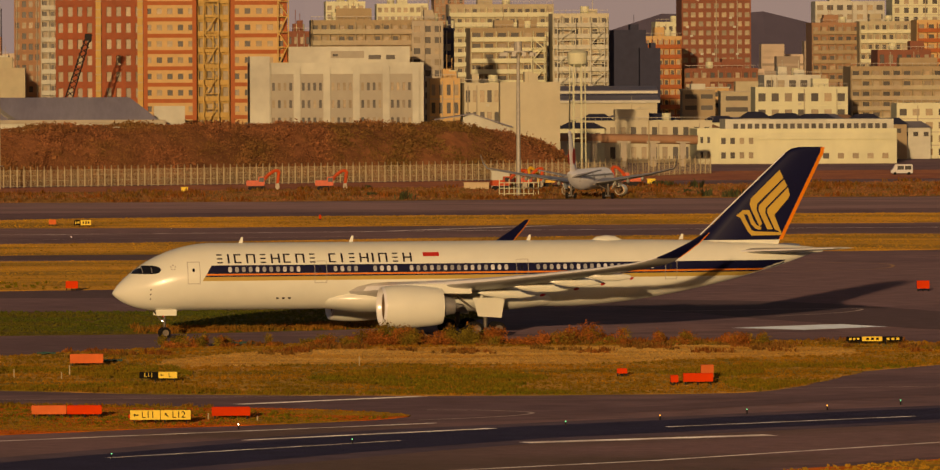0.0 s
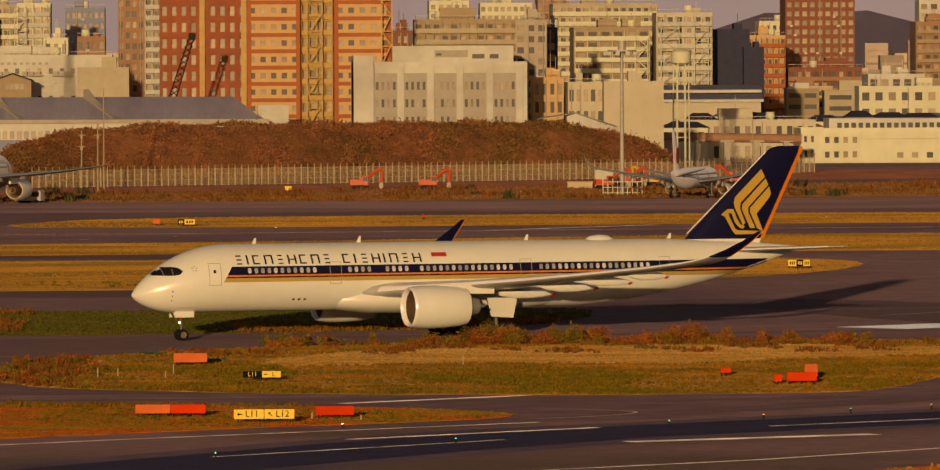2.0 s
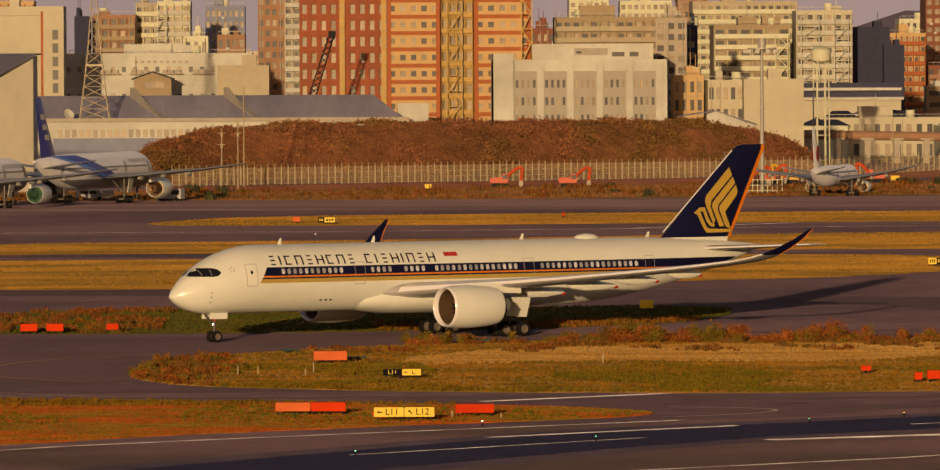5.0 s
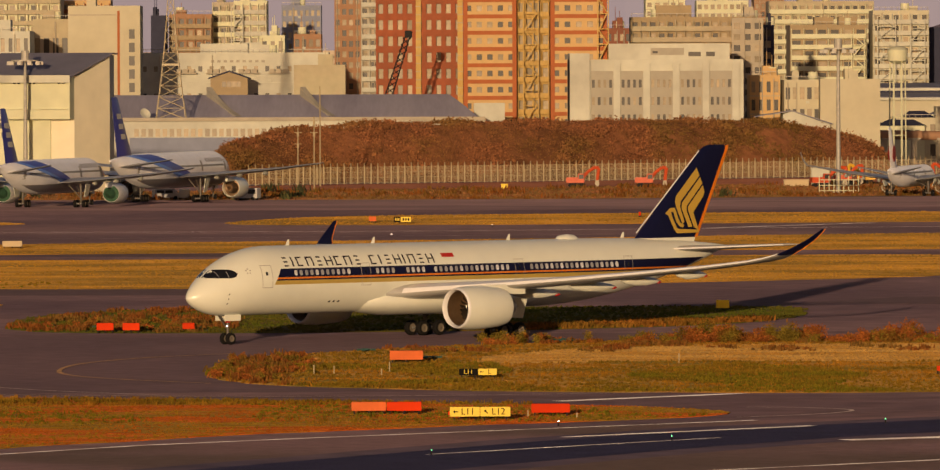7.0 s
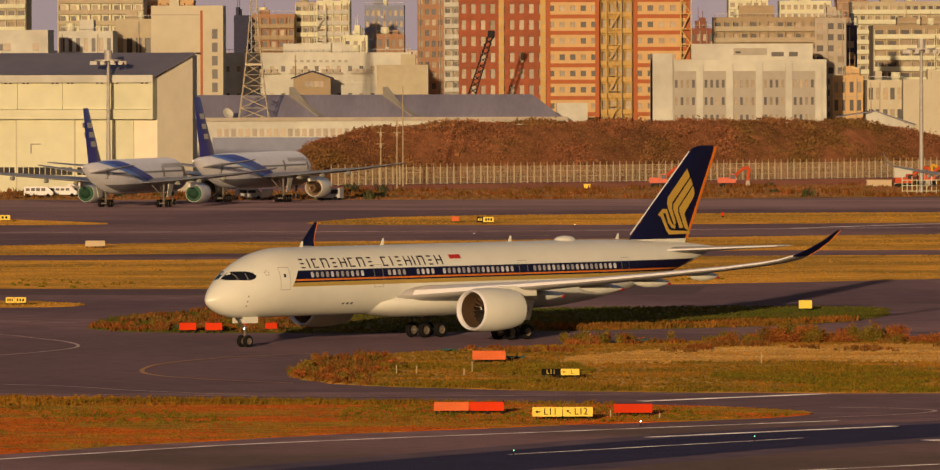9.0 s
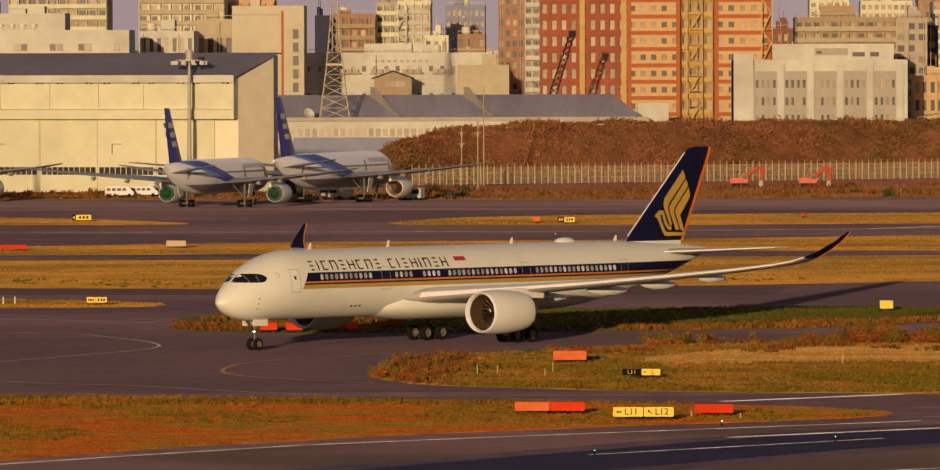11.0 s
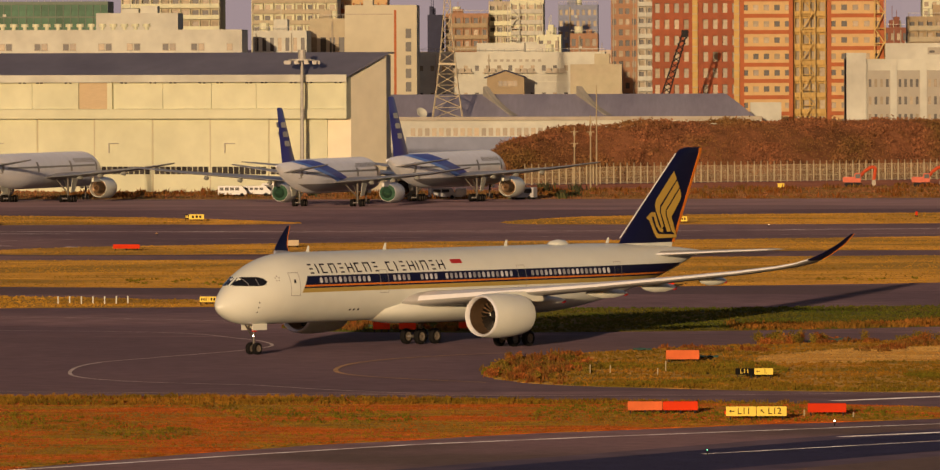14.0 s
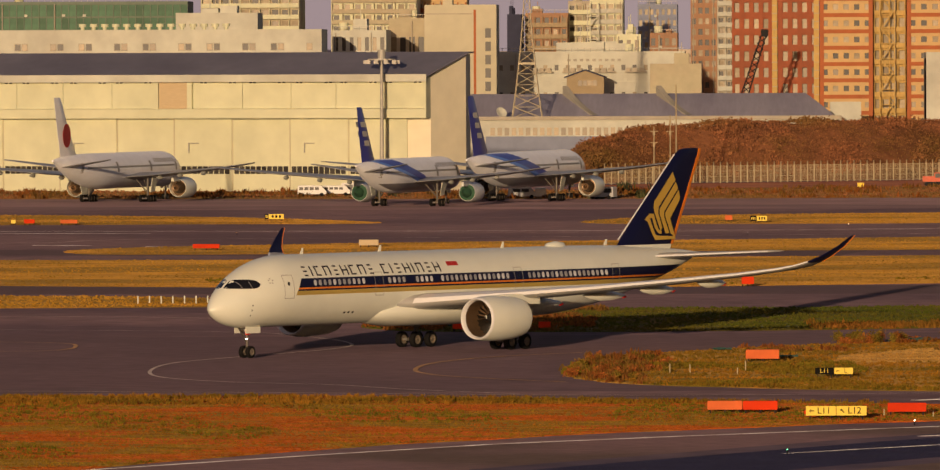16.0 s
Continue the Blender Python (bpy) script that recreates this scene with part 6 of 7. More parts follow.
loft(b, [[(-3, y, 0), (7.5, y, 0), (7.5, y, z0 - 1.5), (-1, y, z1), (-3, y, z1 - 0.6)] for y in (0, 9)])
part("wall", b, WALL_WHITE, small)
b = bmesh.new()
loft(b, [[(-9.5, y, z0 + 0.4), (-1, y, z1 + 0.25), (-1, y, z1 + 0.02), (-9.5, y, z0 + 0.2)] for y in (-0.3, 9.3)]), loft(b, [[(-1, y, z1 + 0.25), (8, y, z0 - 1.2), (8, y, z0 - 1.5), (-1, y, z1 + 0.02)] for y in (-0.3, 9.3)])
part("roof", b, ROOF_BLUE, small)


# ---------------------------------------------------------------- masts and towers
def light_mast(x, y, top, label, group):
    root = thing("light_mast", label, "light mast", pose(x, y, 0), group)
    b = bmesh.new()
    tube(b, (0, 0, 0), (0, 0, top), 0.46, 12, 0.26)
    pole = part("pole", b, GALV, root, smooth=True)
    b = bmesh.new()
    tube(b, (0, 0, top - 0.1), (0, 0, top + 0.2), 2.6, 16), tube(b, (0, 0, top + 0.2), (0, 0, top + 1.9), 0.75, 10)
    part("platform", b, GALV, root)
    for k in range(10):
        b = bmesh.new()
        a = 2 * math.pi * k / 10
        box(b, 3.0 * math.cos(a) - 0.4, 3.0 * math.cos(a) + 0.4, 3.0 * math.sin(a) - 0.4, 3.0 * math.sin(a) + 0.4, top - 0.8, top - 0.1, 0.06)
        part("floodlight", b, GALV, root)
    return root


light_mast(75.44, 1545, 26.55, "tall tapered steel apron floodlight mast", "apron masts")
cage = thing("scaffold_cage", "pale lattice guard cage round a mast foot", "guard cage", pose(75.34, 1543, 0))
for i in range(9):
    b = bmesh.new()
    x = -3.6 + i * 0.9
    tube(b, (x, -1.5, 0), (x, -1.5, 2.6 if i % 2 else 3.2), 0.09, 6)
    part("upright", b, CREAM, cage)
for z in (0.5, 1.5, 2.5):
    b = bmesh.new()
    tube(b, (-3.7, -1.5, z), (3.7, -1.5, z), 0.08, 6)
    part("rail", b, CREAM, cage)
light_mast(-75.45, 1571.2, 24.88, "tall tapered steel floodlight mast before the hangar", "apron masts")
for u, vt, y in ((593, 193, 1600), (566, 212, 1610), (603, 143, 1645), (1686, 200, 1900)):
    p = thing("utility_pole", "slim pale utility pole with cross pieces", "pole", pose((u - 784) / 14000 * y, y, 0), "utility poles")
    top = 25.27 + (95.6 - vt) / 14000 * y
    b = bmesh.new()
    tube(b, (0, 0, 0), (0, 0, top), 0.17, 8, 0.1)
    part("pole", b, FENCE_STEEL, p)
    if u < 600:
        for z in (top - 1.0, top - 3.2):
            b = bmesh.new()
            box(b, -0.7, 0.7, -0.08, 0.08, z, z + 0.12)
            box(b, -0.22, 0.22, -0.2, 0.2, z - 0.7, z, 0.03)
            part("crossarm", b, FENCE_STEEL, p)


def lattice(root, z0, z1, w0, w1, panels, r, material):
    """Four legs with rings and crossed braces; each panel of bracing is a part."""
    prof = [(z0 + (z1 - z0) * (1 - (1 - i / panels) ** 1.0), w1 + (w0 - w1) * (1 - i / panels) ** 1.7) for i in range(panels + 1)]
    sg = ((-1, -1), (1, -1), (1, 1), (-1, 1))
    for sx, sy in sg:
        b = bmesh.new()
        for (za, wa), (zb, wb) in zip(prof, prof[1:]):
            tube(b, (sx * wa, sy * wa, za), (sx * wb, sy * wb, zb), r, 5)
        part("leg", b, material, root)
    for (za, wa), (zb, wb) in zip(prof, prof[1:]):
        for (ax, ay), (bx, by) in zip(sg, sg[1:] + sg[:1]):
            for name, p, q in (("brace", (ax * wa, ay * wa, za), (bx * wb, by * wb, zb)), ("brace", (bx * wa, by * wa, za), (ax * wb, ay * wb, zb)), ("strut", (ax * wb, ay * wb, zb), (bx * wb, by * wb, zb))):
                b = bmesh.new()
                tube(b, p, q, r * 0.57, 4)
                part(name, b, material, root)


tower = thing("radio_tower", "cream steel lattice radio tower on a warehouse roof", "tower", pose(-56.52, 1843, 11.87))
lattice(tower, 0, 46 - 11.87, 3.3, 0.4, 14, 0.10, LATTICE)
b = bmesh.new()
box(b, -1.9, 1.9, -1.9, 1.9, 23.64 - 11.87, 24.03 - 11.87)
part("platform", b, LATTICE, tower)
water = thing("water_tower", "cream water tower with round tank on slender columns", "water tower", pose(106.21, 1900, 0))
zt = 24.13
b = bmesh.new()
loft(b, [[(r * math.cos(2 * math.pi * i / 20), r * math.sin(2 * math.pi * i / 20), zt + z) for i in range(20)] for r, z in ((0.8, -0.8), (2.2, 0), (2.3, 2.4), (1.6, 3.0), (0.2, 3.2))])
part("tank", b, CREAM, water, smooth=True)
for k in range(6):
    b = bmesh.new()
    a = 2 * math.pi * k / 6
    tube(b, (1.9 * math.cos(a), 1.9 * math.sin(a), 0), (1.7 * math.cos(a), 1.7 * math.sin(a), zt), 0.16, 6)
    part("column", b, CREAM, water)
for k in range(4):
    b = bmesh.new()
    for i in range(6):
        a, a2 = 2 * math.pi * i / 6, 2 * math.pi * (i + 1) / 6
        tube(b, (1.8 * math.cos(a), 1.8 * math.sin(a), zt * (0.3 + 0.17 * k)), (1.8 * math.cos(a2), 1.8 * math.sin(a2), zt * (0.3 + 0.17 * k)), 0.1, 5)
    part("ring", b, CREAM, water)
crane = thing("crane_boom", "dark lattice crane boom leaning before apartment blocks", "crane", pose(-10.47, 1870, 17.74))
a, e = Vector((0, 0, -6)), Vector((6.14, 0, 13.09))
for k in range(4):
    b = bmesh.new()
    o = Vector(((-0.95, 0.95)[k % 2], (-0.6, 0.6)[k // 2], 0))
    tube(b, a + o, e + o * 0.5, 0.15, 5)
    part("chord", b, DARK, crane)
for k in range(14):
    b = bmesh.new()
    p, q = a.lerp(e, k / 14), a.lerp(e, (k + 1) / 14)
    for s in (-1, 1):
        tube(b, p + Vector((-0.9 * s, -0.5, 0)), q + Vector((0.85 * s, -0.5, 0)), 0.1, 4)
    part("lacing", b, DARK, crane)
b = bmesh.new()
box(b, e.x - 0.9, e.x + 0.7, -0.6, 0.6, e.z - 1.2, e.z + 0.4, 0.1)
part("sheave_head", b, DARK, crane)
dish = thing("satellite_dish", "white satellite dish on a roof stand", "dish", pose(-62.24, 1841, 11.87))
b = bmesh.new()
q = Matrix.Translation((0, 0, 12.99 - 11.87)) @ pose(0, 0, 0, 60, 0, 35)
loft(b, [[q @ Vector((r * math.cos(2 * math.pi * i / 20), r * math.sin(2 * math.pi * i / 20), z)) for i in range(20)] for r, z in ((0.1, 0), (0.7, 0.08), (1.3, 0.35), (1.25, 0.42), (0.6, 0.15), (0.05, 0.06))])
part("reflector", b, WALL_WHITE, dish, smooth=True)
b = bmesh.new()
tube(b, (0, 0, 0), (0, 0, 12.86 - 11.87), 0.2, 8)
part("stand", b, GALV, dish)


# ---------------------------------------------------------------- diggers and vehicles
def digger(x, y, paint, label, turn=0.0, reach=1.0):
    root = thing("excavator", label, "excavator", pose(x, y, 0, 0, 0, turn) @ Matrix.Scale(0.9, 4), "excavators")
    for s in (-1, 1):
        b = bmesh.new()
        loft(b, [[(px, s * 1.1 - 0.3, pz) for px, pz in tr] if k == 0 else [(px, s * 1.1 + 0.3, pz) for px, pz in tr] for tr in [[(-1.6, 0.1), (1.6, 0.1), (2.0, 0.5), (1.6, 0.95), (-1.6, 0.95), (-2.0, 0.5)]] for k in (0, 1)])
        part("track", b, DARK, root)
    b = bmesh.new()
    box(b, -2.3, 0.4, -1.3, 1.3, 1.05, 2.2, 0.12)
    part("engine_housing", b, paint, root)
    b = bmesh.new()
    box(b, 0.2, 1.6, -1.25, -0.1, 1.05, 3.0, 0.12)
    cab = part("cab", b, paint, root)
    b = bmesh.new()
    box(b, 0.4, 1.45, -1.28, -1.24, 1.9, 2.8)
    part("window", b, PANE, cab)
    pts = [(0.9, 1.6), (2.4 * reach, 3.3), (3.9 * reach, 4.3), (5.0 * reach, 4.2)]
    b = bmesh.new()
    for p, q in zip(pts, pts[1:]):
        tube(b, (p[0], 0.3, p[1]), (q[0], 0.3, q[1]), 0.36, 8)
    part("boom", b, paint, root, smooth=True)
    b = bmesh.new()
    tube(b, (5.0 * reach, 0.3, 4.2), (4.6 * reach, 0.3, 1.5), 0.36, 8)
    part("dipper", b, paint, root, smooth=True)
    b = bmesh.new()
    loft(b, [[(4.2 * reach, yy, 1.5), (5.0 * reach, yy, 1.6), (5.1 * reach, yy, 0.6), (4.5 * reach, yy, 0.1), (4.1 * reach, yy, 0.7)] for yy in (-0.3, 0.9)])
    part("bucket", b, CONCRETE, root)
    return root


for (x, y), paint, label, turn, k in (((28.6, 1621.0), DIGGER, "orange excavator with raised boom beside the fence", 0, 0.95), ((41.8, 1618.1), DIGGER, "orange excavator with bent boom beside the fence", 0, 0.9), ((75.4, 1610.5), DIGGER, "orange-red excavator among building gear", 10, 1.1), ((81.2, 1639.4), DIGGER, "orange excavator behind a mast", 0, 0.8), ((103.1, 1657.7), DIGGER, "orange excavator on the construction lot", 180, 0.8), ((85.5, 1646.1), DIGGER_YELLOW, "yellow excavator on the construction lot", 180, 0.7)):
    digger(x, y, paint, label, turn, k)
for (x, y), w, h, mt, lab in (((75.8, 1625.4), 3.4, 3.6, WALL_WHITE, "white site hut beside excavators"), ((71.2, 1626.4), 4.8, 1.3, SHUTTER, "row of pale buff barriers"), ((14.5, 1609.4), 1.2, 0.9, SIGN_YELLOW, "small yellow ground box"), ((109.2, 1688.4), 1.6, 1.0, SIGN_YELLOW, "small yellow roller drum machine")):
    b = bmesh.new()
    box(b, -w / 2, w / 2, -1, 1, 0, h, 0.1)
    box(b, -w / 2 - 0.1, w / 2 + 0.1, -1.1, 1.1, h - 0.15, h + 0.05, 0.03)
    solid("site_hut" if h > 2 else "site_box", b, mt, lab, "site equipment", m=pose(x, y, 0))


def van(x, y, L, h, label, turn=0.0, bus=False):
    root = thing("van", label, "van", pose(x, y, 0, 0, 0, turn), "airside vehicles")
    w = 0.95
    b = bmesh.new()
    side = [(-L / 2, 0.4), (L / 2, 0.4), (L / 2 + 0.1, 1.0), (L / 2 - 0.3, 1.25), (L / 2 - 0.9, h), (-L / 2 + 0.1, h), (-L / 2, h - 0.2)]
    loft(b, [[(px, -w * k, pz) for px, pz in side] for k in (1, 0.0, -1)])
    body = part("body", b, VAN, root, smooth=False)
    for s in (-1, 1):
        n = 4 if bus else 2
        for k in range(n):
            b = bmesh.new()
            x0 = -L / 2 + 0.3 + k * (L - 1.4) / n
            box(b, x0, x0 + (L - 1.4) / n - 0.2, s * w - 0.01, s * w + 0.01, 1.15, h - 0.3)
            part("window", b, PANE, body)
        for xx in (-L / 2 + 0.8, L / 2 - 0.8):
            b = bmesh.new()
            tube(b, (xx, s * w - 0.1, 0.34), (xx, s * w + 0.06, 0.34), 0.34, 14)
            part("wheel", b, TYRE, root)
    return root


van((-47.0), 1500, 4.6, 2.0, "white van parked beside an airliner", 20)
van(-43.64, 1500, 4.4, 1.9, "white van parked under an airliner wing", 90)
van(-32.39, 1490, 4.8, 2.2, "white service van behind an engine", 160)
van(-86.26, 1530, 5.2, 2.0, "white minibus before the hangar", 0, True)
van(-82.05, 1535, 5.0, 1.9, "white minibus parked in a row", 0, True)
van(170.43, 1800, 4.6, 2.3, "white truck on the construction lot", 180)
van(-79.67, 1540, 5.0, 2.3, "white service truck before the hangar", 180)


# ---------------------------------------------------------------- boards, signs and lights on the verges
def board(x, y, w, h, material, label, legs=0.25, group="marker boards"):
    root = thing("marker_board", label, "marker board", pose(x, y, 0.05), group)
    b = bmesh.new()
    box(b, -w / 2, w / 2, -0.35, 0.35, legs, legs + h, 0.03)
    part("box", b, material, root)
    for sx in (-0.42, 0, 0.42):
        b = bmesh.new()
        box(b, w * sx - 0.05, w * sx + 0.05, -0.3, 0.3, -0.04, legs + 0.02)
        part("leg", b, DARK, root)
    return root


for (x, y), w, h, mt, lab in (
    ((-4.3, 593.3), 2.45, 0.62, ORANGE_BOARD, "faded red-orange marker board on turf"),
    ((-1.8, 593.1), 2.45, 0.62, RED_BOARD, "bright red marker board on turf"),
    ((8.5, 589.2), 2.7, 0.62, RED_BOARD, "bright red marker board beside a sign"),
    ((-1.9, 693.1), 2.75, 0.75, ORANGE_BOARD, "faded orange marker board among weeds"),
    ((45.4, 646.7), 2.3, 0.65, RED_BOARD, "red marker board on dry grass"),
    ((46.7, 655.0), 1.0, 1.0, ORANGE_BOARD, "faded red block behind a board"),
    ((43.5, 645.7), 0.6, 0.55, RED_BOARD, "small red block on grass"),
    ((40.6, 664.3), 0.8, 0.4, RED_BOARD, "small low red block on grass"),
    ((-4.1, 920.7), 1.35, 0.8, RED_BOARD, "red marker board on ochre grass"),
    ((87.9, 904.3), 1.35, 0.85, RED_BOARD, "red marker board beside a taxiway"),
    ((-8.6, 1281.4), 1.1, 0.7, ORANGE_BOARD, "small faded red board by the apron"),
    ((-76.1, 1101.8), 3.5, 0.55, RED_BOARD, "red marker board on a far verge"),
    ((-55.4, 1116.0), 2.6, 0.75, SHUTTER, "pale orange marker board on a far verge"),
    ((-108.7, 1271.5), 2.6, 0.55, ORANGE_BOARD, "pale orange board along the apron"),
    ((-114.8, 1272.5), 1.6, 0.6, RED_BOARD, "red board along the apron verge"),
    ((-117.3, 1273.0), 0.7, 0.5, SIGN_YELLOW, "small yellow board along the apron"),
    ((-29.8, 771.4), 1.55, 0.65, RED_BOARD, "red marker board in rusty weeds"),
    ((-27.4, 771.1), 1.55, 0.65, RED_BOARD, "red marker board in rusty weeds"),
    ((-22.2, 773.9), 1.1, 0.55, RED_BOARD, "short red marker board in weeds"),
    ((33.1, 1317.0), 0.35, 0.6, RED_BOARD, "tiny red marker post by the apron"),
    ((29.1, 832.0), 1.3, 0.8, SIGN_YELLOW, "small yellow-green board in dry grass"),
):
    board(x, y, w, h, mt, lab)


def letters(text, size, material, parent, x, z, y):
    """Raised characters of the built-in font, as a mesh part facing the stand."""
    cu = bpy.data.curves.new("sign_text", "FONT")
    cu.body, cu.size, cu.extrude, cu.align_x, cu.align_y = text, size, 0.008, "CENTER", "CENTER"
    tmp = bpy.data.objects.new("sign_text", cu)
    me = bpy.data.meshes.new_from_object(tmp)
    bpy.data.objects.remove(tmp)
    me.materials.clear()
    me.materials.append(material)
    return part("sign_text", me, material, parent, at=pose(x, y, z, 90))


def arrow(parent, x, z, y, size, ang, material):
    b = bmesh.new()
    pts = [(-0.5, 0), (-0.15, 0.32), (-0.15, 0.09), (0.5, 0.09), (0.5, -0.09), (-0.15, -0.09), (-0.15, -0.32)]
    c, s = math.cos(ang), math.sin(ang)
    q = [(x + size * (px * c - pz * s), z + size * (px * s + pz * c)) for px, pz in pts]
    loft(b, [[(px, y, pz) for px, pz in q], [(px, y - 0.012, pz) for px, pz in q]])
    return part("arrow", b, material, parent)


def taxi_sign(x, y, panels, h, label, legs=0.3):
    """panels: width, face, ink, text or bars, arrow angle or None and side."""
    root = thing("taxiway_sign", label, "airfield sign", pose(x, y, 0.05), "taxiway signs")
    total = sum(p[0] for p in panels)
    xa = -total / 2
    for w, face, ink, text, ang in panels:
        b = bmesh.new()
        box(b, xa + 0.02, xa + w - 0.02, -0.12, 0.12, legs, legs + h, 0.02)
        panel = part("panel", b, face, root)
        zc = legs + h / 2
        if ang is not None:
            arrow(panel, xa + w * 0.2, zc, -0.125, h * 0.55, ang, ink)
        if text:
            letters(text, h * 0.98, ink, panel, xa + w * (0.6 if ang is not None else 0.5), zc, -0.128)
        else:
            for k in range(3):
                b = bmesh.new()
                box(b, xa + w * (0.2 + 0.24 * k), xa + w * (0.34 + 0.24 * k), -0.135, -0.121, legs + h * 0.25, legs + h * 0.75)
                part("bar", b, ink, panel)
        for sx in (0.15, 0.85):
            b = bmesh.new()
            box(b, xa + w * sx - 0.04, xa + w * sx + 0.04, -0.06, 0.06, -0.04, legs + 0.02)
            part("leg", b, DARK, root)
        xa += w
    return root


YB, BY = (SIGN_YELLOW, SIGN_BLACK), (SIGN_BLACK, SIGN_YELLOW)
taxi_sign(3.5, 581.9, [(2.12, *YB, "L11", 0.0), (2.12, *YB, "L12", -0.78)], 0.66, "yellow taxiway sign with black arrows reading L11 and L12")
taxi_sign(3.8, 657.7, [(1.5, *BY, "L11", None), (1.5, *YB, "L", 0.0)], 0.5, "black and yellow taxiway sign reading L11 and L")
taxi_sign(-4.0, 1271.4, [(1.0, *BY, "", None), (1.6, *YB, "", None)], 0.75, "small black and yellow sign by the apron")
taxi_sign(67.2, 735.5, [(1.4, *BY, "", None), (1.8, *YB, "", None), (1.8, *BY, "", None)], 0.4, "long low yellow and black taxiway sign")
taxi_sign(69.9, 999.8, [(1.0, *YB, "", None), (0.8, *BY, "", None), (0.8, *YB, "", None)], 0.75, "yellow and black sign on ochre grass")
taxi_sign(-79.1, 1298.6, [(0.6, *BY, "", None), (2.4, *YB, "", None)], 0.75, "yellow sign on the far apron verge")
taxi_sign(-50.7, 857.4, [(0.9, *YB, "", None), (1.2, *YB, "", None)], 0.55, "small yellow sign on a grass tongue")
b = bmesh.new()
box(b, -0.6, 0.6, -0.2, 0.2, 0, 0.3, 0.04)
solid("red_cap", b, RED_BOARD, "small red block behind a taxiway sign", "marker board", m=pose(1.9, 590.8, 0.05))
for i in range(7):
    x, y = (-66.6, 861.87)
    p = thing("marker_post", "thin white marker post beside a taxiway", "post", pose(x + i * 1.2, y, 0), "white posts")
    b = bmesh.new()
    tube(b, (0, 0, 0), (0, 0, 0.85), 0.07, 8)
    part("post", b, WHITE, p)
for x, y, h in ((-9.2, 668, 0.75), (-7.6, 668, 0.7), (-3.2, 672, 0.85), (-3.8, 664, 0.6), (20.5, 689, 0.85), (6.9, 588.5, 0.45), (10.3, 586.5, 0.35)):
    p = thing("marker_stake", "short pale wooden stake in the grass", "stake", pose(x, y, 0.05), "stakes")
    b = bmesh.new()
    box(b, -0.045, 0.045, -0.045, 0.045, -0.04, h, 0.01)
    part("stake", b, FENCE_STEEL, p)
for (x, y), mt in (((57.5, 608.6), GREEN_LAMP), ((45.2, 594.2), GREEN_LAMP), ((31.3, 575.9), GREEN_LAMP), ((51.4, 599.8), AMBER_LAMP), ((38.4, 584.9), AMBER_LAMP), ((8.8, 573.9), LAMP_ON), ((0.1, 532.2), GREEN_LAMP), ((15.9, 550.9), GREEN_LAMP), ((9.4, 1246.7), LAMP_ON), ((-5.3, 1186.4), LAMP_ON), ((-78.1, 1194.3), AMBER_LAMP)):
    root = thing("edge_light", "small lit edge light on a short stake", "airfield light", pose(x, y, 0), "edge lights")
    b = bmesh.new()
    tube(b, (0, 0, 0), (0, 0, 0.3), 0.05, 8)
    part("stake", b, DARK, root)
    b = bmesh.new()
    bmesh.ops.create_uvsphere(b, u_segments=10, v_segments=6, radius=0.042, matrix=Matrix.Translation((0, 0, 0.34)))
    part("lens", b, mt, root, smooth=True)
for k, ((x, y), w) in enumerate((((11.4, 742.8), 2.0), ((10.0, 739.8), 1.2), ((-5.4, 718.8), 1.0), ((0.2, 701.1), 1.1), ((18.4, 748.4), 1.0), ((-30.5, 783.4), 1.2))):
    b = bmesh.new()
    bmesh.ops.create_grid(b, x_segments=8, y_segments=6, size=0.5)
    for v in b.verts:
        v.co = Vector((v.co.x * w * 1.6, v.co.y * w, 0.22 + 0.2 * noise.noise(Vector((v.co.x * 4 + k, v.co.y * 4, k)))))
    e = bmesh.ops.extrude_face_region(b, geom=b.faces[:])
    bmesh.ops.translate(b, verts=[g for g in e["geom"] if isinstance(g, bmesh.types.BMVert)], vec=(0, 0, 0.05))
    solid("ground_sheet", b, TEAL_NET, "crumpled teal ground sheet among weeds", "sheet", m=pose(x, y, 0))

# ---------------------------------------------------------------- grass and weeds
tufts("turf_grass", near, 26000, 0.075, BLADE_NEAR, "short ochre and rusty dry grass", 1, width=0.05, box_=(-75, 25, 515, 640))
tufts("turf_weeds", near, 2500, 0.2, BLADE_GREEN, "olive grass tufts in dry turf", 2, keep=lambda x, y, r: noise.noise(Vector((x * 0.08, y * 0.04, 3))) > 0.05, width=0.05, box_=(-75, 25, 515, 640))
tufts("turf_edge_grass", near, 2500, 0.28, BLADE_OCHRE, "taller pale grass along the verge edge", 7, keep=lambda x, y, r: y > 609.27, width=0.05, box_=(-75, 20, 590, 640))
tufts("island_grass", island, 15000, 0.16, BLADE_OCHRE, "dry ochre grass on the island", 3, keep=lambda x, y, r: not inside((x, y), straw), width=0.06)
tufts("island_green", island, 6000, 0.26, BLADE_GREEN, "olive grass patches on the island", 4, keep=lambda x, y, r: y < 690 and noise.noise(Vector((x * 0.06, y * 0.03, 8))) > -0.05, width=0.06)
tufts("island_weeds", island, 700, 0.42, BLADE_RED, "rusty weeds on the island edge", 5, keep=lambda x, y, r: y > 715.35 and noise.noise(Vector((x * 0.22, y * 0.08, 4))) > 0.12, width=0.09, blades=10)
tufts("island_weeds", island, 500, 0.5, BLADE_RED, "rusty weeds at the island tip", 6, keep=lambda x, y, r: x < -10.90, width=0.07, blades=7)
